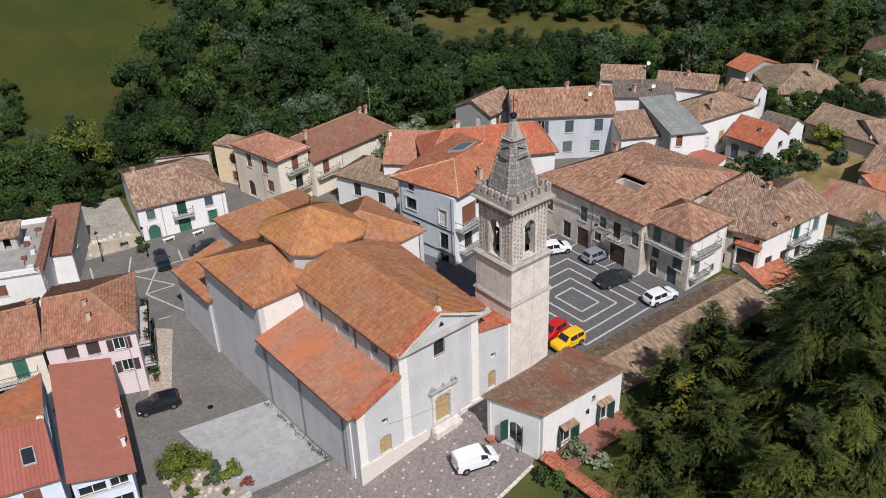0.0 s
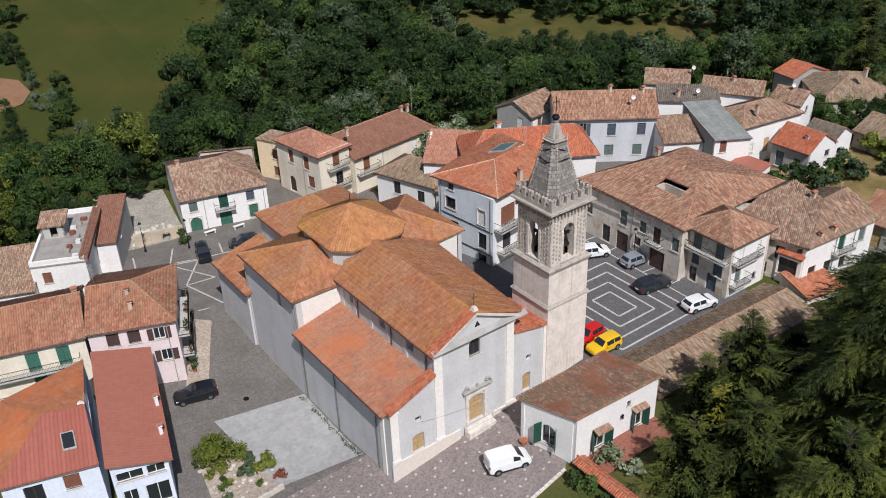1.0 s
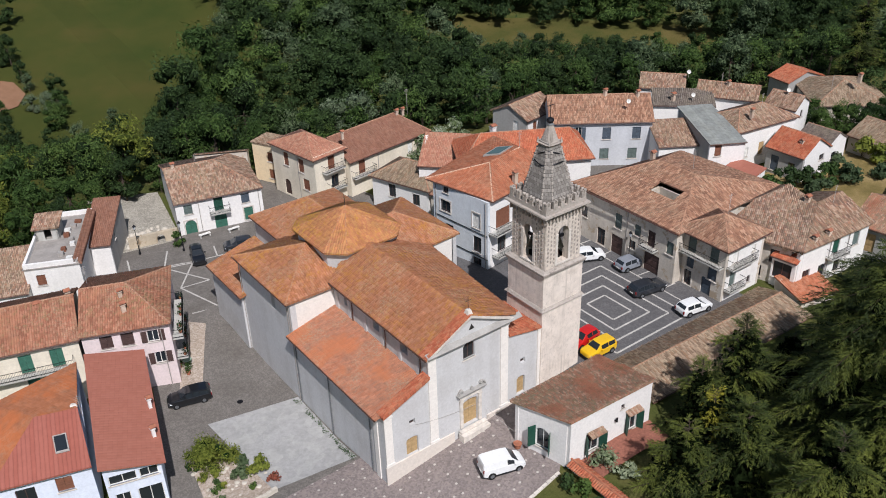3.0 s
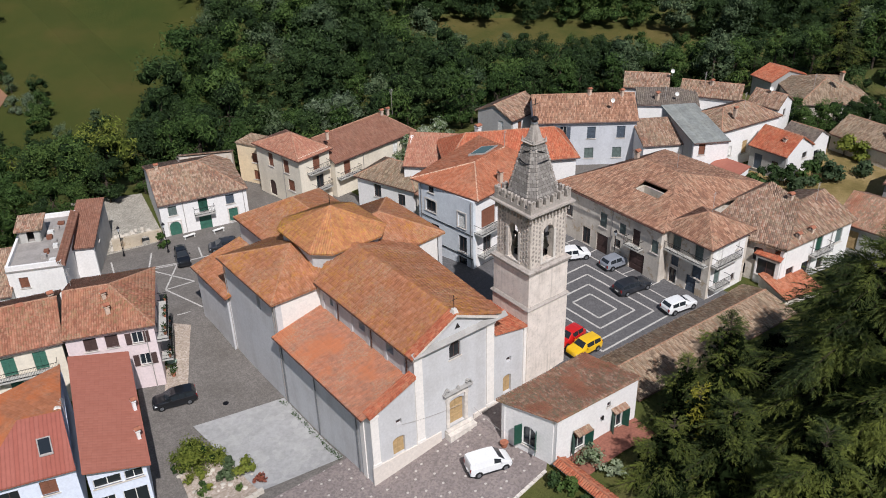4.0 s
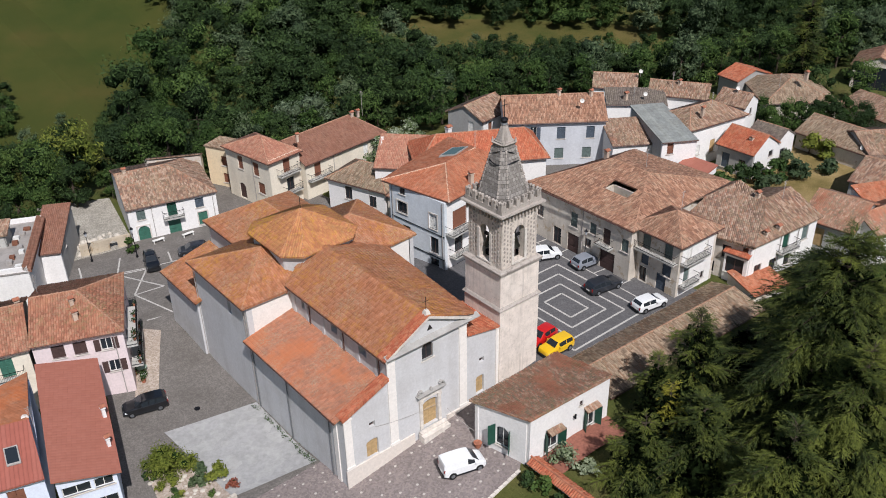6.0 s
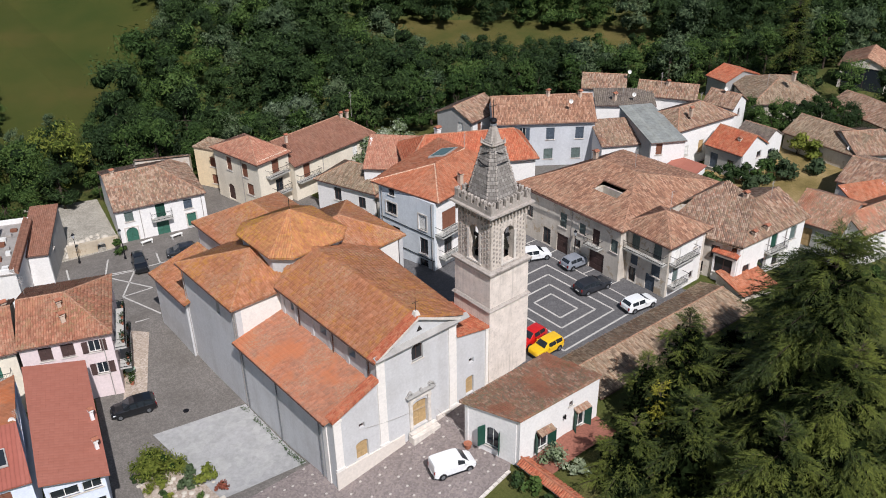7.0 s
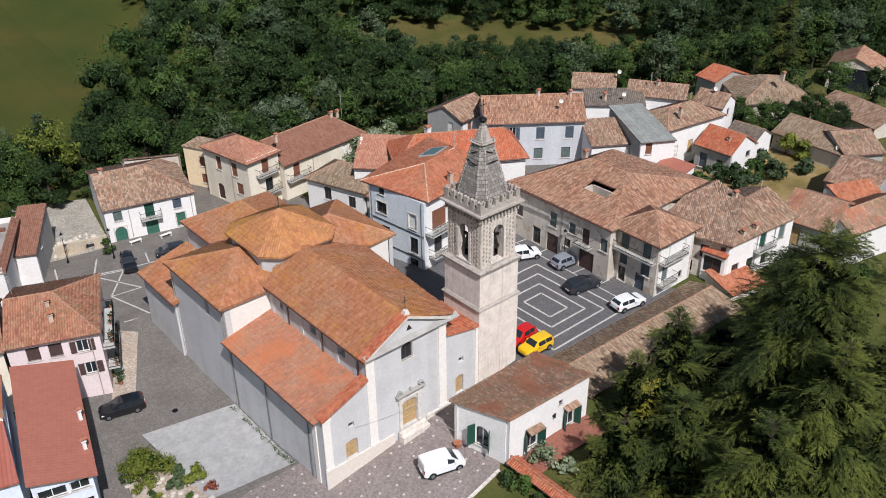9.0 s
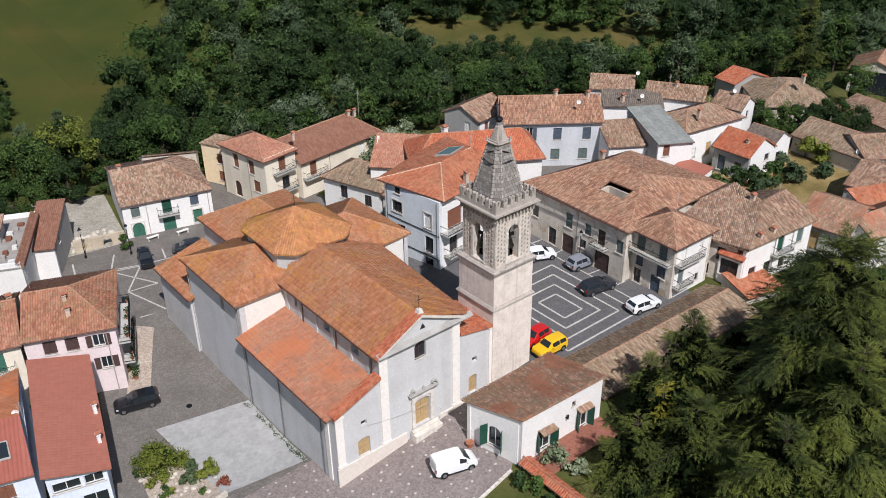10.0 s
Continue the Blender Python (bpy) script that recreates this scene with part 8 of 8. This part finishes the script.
def street_lamp(x, y, label="black iron street lamp on a slim post", h=3.6):
    z = ground_z(x, y)
    e = thing("street_lamp", (x, y, z), label, "street lamp", "street lamps")
    m = Mesh()
    m.lathe((x, y, z), [(0.16, 0), (0.14, 0.35), (0.07, 0.45), (0.05, 1.2), (0.045, h)], 10)
    part("post", m, M["iron"], e)
    m = Mesh()
    m.lathe((x, y, z + h), [(0.08, 0), (0.2, 0.42), (0.22, 0.45)], 6)
    part("lantern", m, M["lamp_clear"], e)
    m = Mesh()
    m.lathe((x, y, z + h + 0.45), [(0.25, 0), (0.1, 0.2), (0.02, 0.32)], 6)
    part("lantern_cap", m, M["iron"], e)


street_lamp(2.2, 50.8)
street_lamp(-2.6, 53.6)
street_lamp(40.4, 9.6)

# skylight of the blue house, on the gentle slope behind its hip
def blue_z(x, y, dz):
    n = (Vector(BR) - Vector(BH)).cross(Vector(BS) - Vector(BH))
    return (x, y, BH[2] - (n.x * (x - BH[0]) + n.y * (y - BH[1])) / n.z + dz)


m = Mesh()
slab(m, [blue_z(x, y, 0.2) for x, y in ((32.1, 26.2), (33.3, 24.6), (36.0, 25.3), (34.8, 26.9))], 0.3)
sk = single("skylight", m, M["gutter_grey"], (34, 25.7, 13.3), "large glazed roof window in an orange tile roof", "skylight")
m = Mesh()
slab(m, [blue_z(x, y, 0.23) for x, y in ((32.4, 26.1), (33.4, 24.8), (35.7, 25.4), (34.7, 26.7))], 0.03)
part("pane", m, M["glass_green"], sk)

# garden wall with tile coping beside the small house
gw = thing("garden_wall", (12.7, -12.6, 1.2), "low rendered garden wall with orange tile coping", "wall")
m = Mesh()
m.box((12.5, -16.4, 0.4), (12.85, -9.75, 2.45))
part("wall", m, M["white"], gw)
cop = Mesh()
slab(cop, [(12.0, -16.5, 2.42), (12.0, -9.62, 2.42), (12.68, -9.62, 2.72), (12.68, -16.5, 2.72)], 0.08)
slab(cop, [(13.36, -16.5, 2.42), (13.36, -9.62, 2.42), (12.68, -9.62, 2.72), (12.68, -16.5, 2.72)], 0.08)
coping = part("coping", cop, M["tile_new"], gw)
for i in range(17):
    m = Mesh()
    y = -16.3 + i * 0.4
    m.tube((12.68, y, 2.72), (12.68, y + 0.42, 2.74), 0.11, 6, 0.095)
    part("ridge_tile", m, M["terracotta"], coping)

# tiled terrace and lawn of the small house
single("terrace", drape([(13.4, -12.2), (22.0, -12.6), (22.0, -10.0), (13.4, -9.6)], 0.16, 1.2), M["terrace"], (0, 0, 0), "terracotta tiled terrace along the small house", "terrace", kind="structure")
for k in (0, 1):
    x = (15.05, 19.65)[k]
    cn = thing("canopy", (x, -9.85, 4.6), "small tiled canopy over a garden door", "canopy", "door canopies")
    m = Mesh()
    slab(m, [(x - 0.85, -10.42, 4.68), (x + 0.85, -10.52, 4.68), (x + 0.85, -9.9, 4.92), (x - 0.85, -9.78, 4.92)], 0.09)
    part("tiles", m, M["tile_old"], cn)
    for s in (-0.9, 0.9):
        m = Mesh()
        m.tube((x + s * 0.8, -9.9, 4.35), (x + s * 0.8, -10.35, 4.62), 0.04, 5)
        part("bracket", m, M["brown_wood"], cn)
# soot mark of a stove pipe on the garden front, with the pipe
m = Mesh()
m.tube((17.55, -9.75, 4.55), (17.55, -10.05, 4.55), 0.07, 8)
m.tube((17.55, -10.02, 4.5), (17.55, -10.02, 4.95), 0.08, 8)
single("stove_pipe", m, M["iron"], (17.55, -9.85, 4.5), "short sooty stove pipe on the white wall", "stove pipe")
# kerb between cobbles and garden
kb = thing("kerb", (9, -9.4, 1.2), "pale stone kerb along the garden bed", "kerb", kind="structure")
for i in range(10):
    a = Vector((6.3, -9.75)).lerp(Vector((11.6, -9.25)), i / 10)
    b = Vector((6.3, -9.75)).lerp(Vector((11.6, -9.25)), (i + 0.96) / 10)
    m = Mesh()
    z = ground_z(*a)
    m.prism([(a.x, a.y - 0.14, z - 0.2), (b.x, b.y - 0.14, z - 0.2), (b.x, b.y + 0.14, z - 0.2), (a.x, a.y + 0.14, z - 0.2)], [(a.x, a.y - 0.13, z + 0.2), (b.x, b.y - 0.13, z + 0.2), (b.x, b.y + 0.13, z + 0.2), (a.x, a.y + 0.13, z + 0.2)])
    part("kerb_stone", m, M["stone_trim"], kb)

# flower tub by the small house
m = Mesh()
m.lathe((10.9, -4.6, ground_z(10.9, -4.6)), [(0.26, 0), (0.36, 0.5), (0.4, 0.55), (0.3, 0.52)], 14)
single("flower_tub", m, M["terracotta"], (10.9, -4.6, ground_z(10.9, -4.6)), "terracotta tub beside the small house", "flower tub", smooth=True)

# rubble garden beside the concrete pad
r = np.random.default_rng(77)
stones = thing("rockery", (-9.5, 10.5, -0.9), "pale limestone rockery with low plants", "rockery")
for i in range(44):
    x, y = -13.0 + r.uniform(0, 5.6), 7.2 + r.uniform(0, 7.6)
    if x > -8.4 and y > 9:
        continue
    s = r.uniform(0.08, 0.26)
    m = Mesh()
    prof = [(s * (0.9 + 0.2 * r.random()), -0.1), (s * (0.8 + 0.3 * r.random()), s * 0.4), (s * 0.45, s * (0.6 + 0.3 * r.random()))]
    m.lathe((x, y, ground_z(x, y) + 0.05), prof, 5 + int(r.integers(0, 3)))
    part("stone", m, M["rubble"], stones)
m = Mesh()
for i in range(12):
    a = Vector((-14.0, 5.4)).lerp(Vector((-7.8, 6.0)), i / 12)
    z = ground_z(a.x, a.y)
    m.box((a.x, a.y - 0.16, z - 0.3), (a.x + 0.5, a.y + 0.16, z + 0.42 + 0.05 * (i % 3)))
part("edge_wall", m, M["rubble"], stones)
for i in range(14):
    x, y = -13.0 + r.uniform(0, 4.6), 7.6 + r.uniform(0, 6.6)
    shrub(x, y, r.uniform(0.35, 0.8), r.uniform(0.35, 0.7), ("leaf_grey", "leaf_light", "leaf", "leaf_yellow")[i % 4], ("low grey-green plant among stones", "low green plant among stones", "dark green plant among stones", "low yellowish plant among stones")[i % 4], n=160, size=0.11, seed=200 + i)
shrub(-7.4, 7.6, 0.7, 0.8, "leaf_red", "reddish-leaved low shrub on the pad's edge", n=260, size=0.12, seed=240)

# old ruined wall and rubble in the yard
ruin = thing("ruined_wall", (0.5, 57.0, 0.0), "tumbled old stone wall with a small arched niche", "wall")
m = Mesh()
wall_panel(m, (-3.2, 55.6), (3.0, 54.4), -0.5, 1.7, [(3.6, 4.6, -0.2, 1.4)], 0.5)
arch_fill(m, (-3.2, 55.6), (3.0, 54.4), 3.6, 4.6, 1.4, 0.5, 0.5)
part("wall", m, M["rubble_wall"], ruin)
for i in range(46):
    x, y = -3.4 + r.uniform(0, 6.0), 55.9 + r.uniform(0, 3.6)
    s = r.uniform(0.14, 0.5)
    m = Mesh()
    m.lathe((x, y, ground_z(x, y)), [(s, -0.1), (s * (0.7 + 0.4 * r.random()), s * 0.5), (s * 0.4, s * 0.9)], 5 + int(r.integers(0, 3)))
    part("stone", m, M["rubble"], ruin)
# weeds along the church wall
weeds = []
for i in range(80):
    y = 4.8 + 11.5 * r.random()
    c = np.array([[-0.35 - 0.3 * r.random(), y, ground_z(-0.4, y) + 0.15]] * 9) + r.normal(0, 0.13, (9, 3))
    weeds.append(leaves_on(c, np.tile([0, 0, 1.0], (9, 1)), 0.07, r))
tagged(new("weeds", quads_mesh("weeds", np.concatenate(weeds), M["leaf_grey"])), "weeds growing along the church wall", "weeds", kind="stuff")

# roof terrace clutter on the white terrace house
ua = Vector((5.5, -2.5)).normalized()
va = Vector((2.5, 5.5)).normalized()
oo = Vector((-16.9, 48.6))


def tpt(s, t, z):
    q = oo + ua * s + va * t
    return (q.x, q.y, z)


tp = thing("roof_parapet", tpt(3, 6, 5.7), "low white parapet round the roof terrace", "parapet")
for a, b, mt in (((0, 0), (6.0, 0.3), "white"), ((0, 0.3), (0.3, 12.7), "white"), ((0, 12.7), (6.0, 13.0), "white")):
    m = Mesh()
    m.obox((oo.x, oo.y), (ua.x, ua.y), (va.x, va.y), (a[0], a[1], 5.74), (b[0], b[1], 6.3))
    part("wall", m, M[mt], tp)
m = Mesh()
slab(m, [tpt(5.5, 0.0, 6.45), tpt(6.35, 0.0, 6.05), tpt(6.35, 13.0, 6.05), tpt(5.5, 13.0, 6.45)], 0.5)
part("tile_coping", m, M["tile_brown"], tp)
hut = thing("roof_hut", tpt(1.6, 8.5, 5.75), "small roof hut with old tile roof", "hut")
for p0, p1 in ((tpt(0.4, 6.6, 0), tpt(3.0, 6.6, 0)), (tpt(3.0, 6.6, 0), tpt(3.0, 9.6, 0)), (tpt(3.0, 9.6, 0), tpt(0.4, 9.6, 0)), (tpt(0.4, 9.6, 0), tpt(0.4, 6.6, 0))):
    m = Mesh()
    wall_panel(m, p0, p1, 5.75, 7.5, [(1.0, 1.8, 5.8, 7.2)] if p0 == tpt(0.4, 6.6, 0) else (), 0.2)
    part("wall", m, M["concrete"], hut)
m = Mesh()
slab(m, [tpt(0.1, 6.3, 7.45), tpt(3.3, 6.3, 7.45), tpt(3.3, 9.9, 7.95), tpt(0.1, 9.9, 7.95)], 0.12)
part("roof", m, M["tile_old"], hut)
for i in range(9):
    s, t = 3.4 + r.uniform(0, 1.6), 1.0 + i * 1.2
    m = Mesh()
    w = r.uniform(0.2, 0.5)
    m.obox((oo.x, oo.y), (ua.x, ua.y), (va.x, va.y), (s - w, t - 0.3, 5.77), (s + w, t + 0.3, 5.77 + r.uniform(0.06, 0.5)))
    single("crate", m, M[("frame_white", "gutter_grey", "brown_wood")[i % 3]], tpt(s, t, 5.77), "weathered board or crate on the roof terrace", "crate", "roof terrace clutter")

# plants and pots on the balconies of the pink house
for i in range(7):
    q = Vector((-8.5, 25.8)) + Vector((3.1, 7.7)).normalized() * (1.4 + i * 1.1) + Vector((7.7, -3.1)).normalized() * 0.8
    for zz in (4.78, 1.98):
        if (i + int(zz)) % 3 == 0:
            continue
        m = Mesh()
        m.lathe((q.x, q.y, zz), [(0.12, 0), (0.17, 0.28), (0.15, 0.28)], 9)
        pot = single("flower_pot", m, M["terracotta"], (q.x, q.y, zz), "clay pot with a balcony plant", "flower pot", "balcony pots")
        c = np.array([[0, 0, 0.45]] * 60) + r.normal(0, 0.16, (60, 3))
        f = new("plant", quads_mesh("plant", leaves_on(c, r.normal(0, 1, (60, 3)), 0.09, r), M["leaf"]))
        tagged(f, "leafy potted plant", kind="stuff")
        f.parent = pot
# pots in front of the pink house
for i in range(9):
    x, y = -7.4 + 0.35 * math.sin(i * 2.1), 26.5 + i * 0.75
    z = ground_z(x, y) + 0.05
    m = Mesh()
    m.lathe((x, y, z), [(0.18, 0), (0.26, 0.42), (0.22, 0.42)], 10)
    pot = single("flower_pot", m, M[("terracotta", "frame_white")[i % 2]], (x, y, z), ("clay pot with a green plant in the lane", "white pot with a green plant in the lane")[i % 2], "flower pot", "pots along the lane")
    c = np.array([[0, 0, 0.62]] * 80) + r.normal(0, 0.2, (80, 3))
    f = new("plant", quads_mesh("plant", leaves_on(c, r.normal(0, 1, (80, 3)), 0.1, r), M["leaf_light"]))
    tagged(f, "leafy potted plant", kind="stuff")
    f.parent = pot

tb = thing("garden_table", (-6.9, 27.9, ground_z(-6.9, 27.9)), "round pale green garden table beside the pink house", "table")
m = Mesh()
m.lathe((-6.9, 27.9, ground_z(-6.9, 27.9) + 0.78), [(0.5, 0.0), (0.52, 0.03), (0.5, 0.05)], 18)
part("tabletop", m, M["pale_green"], tb)
m = Mesh()
m.lathe((-6.9, 27.9, ground_z(-6.9, 27.9) + 0.1), [(0.3, 0.0), (0.06, 0.08), (0.05, 0.68)], 10)
part("pedestal", m, M["iron"], tb)

# cables across the church front
for z in (7.35, 4.25):
    m = Mesh()
    m.tube((25.58, 27.3, z), (26.74, 18.9, z - 0.15), 0.05, 5)
    single("cable", m, M["iron"], (26.1, 23.0, z), "dark cable clipped along the pale blue house wall", "cable", "house cables")
cb = thing("cable", (9, -1.0, 4.0), "thin cables across the church front", "cable")
for a, b, sag in (((3.1, -0.1, 5.3), (10.2, -0.1, 4.1), 0.25), ((10.9, -0.3, 3.2), (11.2, -4.0, 2.6), 0.1), ((12.0, -5.0, 5.4), (12.4, -8.8, 4.0), 0.05)):
    m = Mesh()
    k = 8
    for i in range(k):
        p, q = Vector(a).lerp(Vector(b), i / k), Vector(a).lerp(Vector(b), (i + 1) / k)
        p.z -= sag * 4 * (i / k) * (1 - i / k)
        q.z -= sag * 4 * ((i + 1) / k) * (1 - (i + 1) / k)
        m.tube(tuple(p), tuple(q), 0.02, 4)
    part("wire", m, M["gutter_grey"], cb)
# benches before the white house, manhole covers
for x, y in ((9.6, 51.6), (5.9, 52.6)):
    z = ground_z(x, y)
    e = thing("bench", (x, y, z), "white bench against the house wall", "bench", "benches")
    m = Mesh()
    m.box((x - 0.8, y - 0.22, z + 0.42), (x + 0.8, y + 0.22, z + 0.48))
    part("seat", m, M["frame_white"], e)
    for s in (-0.65, 0.65):
        m = Mesh()
        m.box((x + s - 0.05, y - 0.2, z), (x + s + 0.05, y + 0.2, z + 0.42))
        part("leg", m, M["frame_white"], e)
for x, y in ((-5.0, 19.4), (-6.6, 24.2)):
    m = Mesh()
    m.lathe((x, y, ground_z(x, y) + 0.06), [(0.3, 0), (0.3, 0.03), (0.26, 0.035)], 14)
    single("manhole_cover", m, M["iron"], (x, y, ground_z(x, y) + 0.06), "dark iron manhole cover in the lane", "manhole cover")
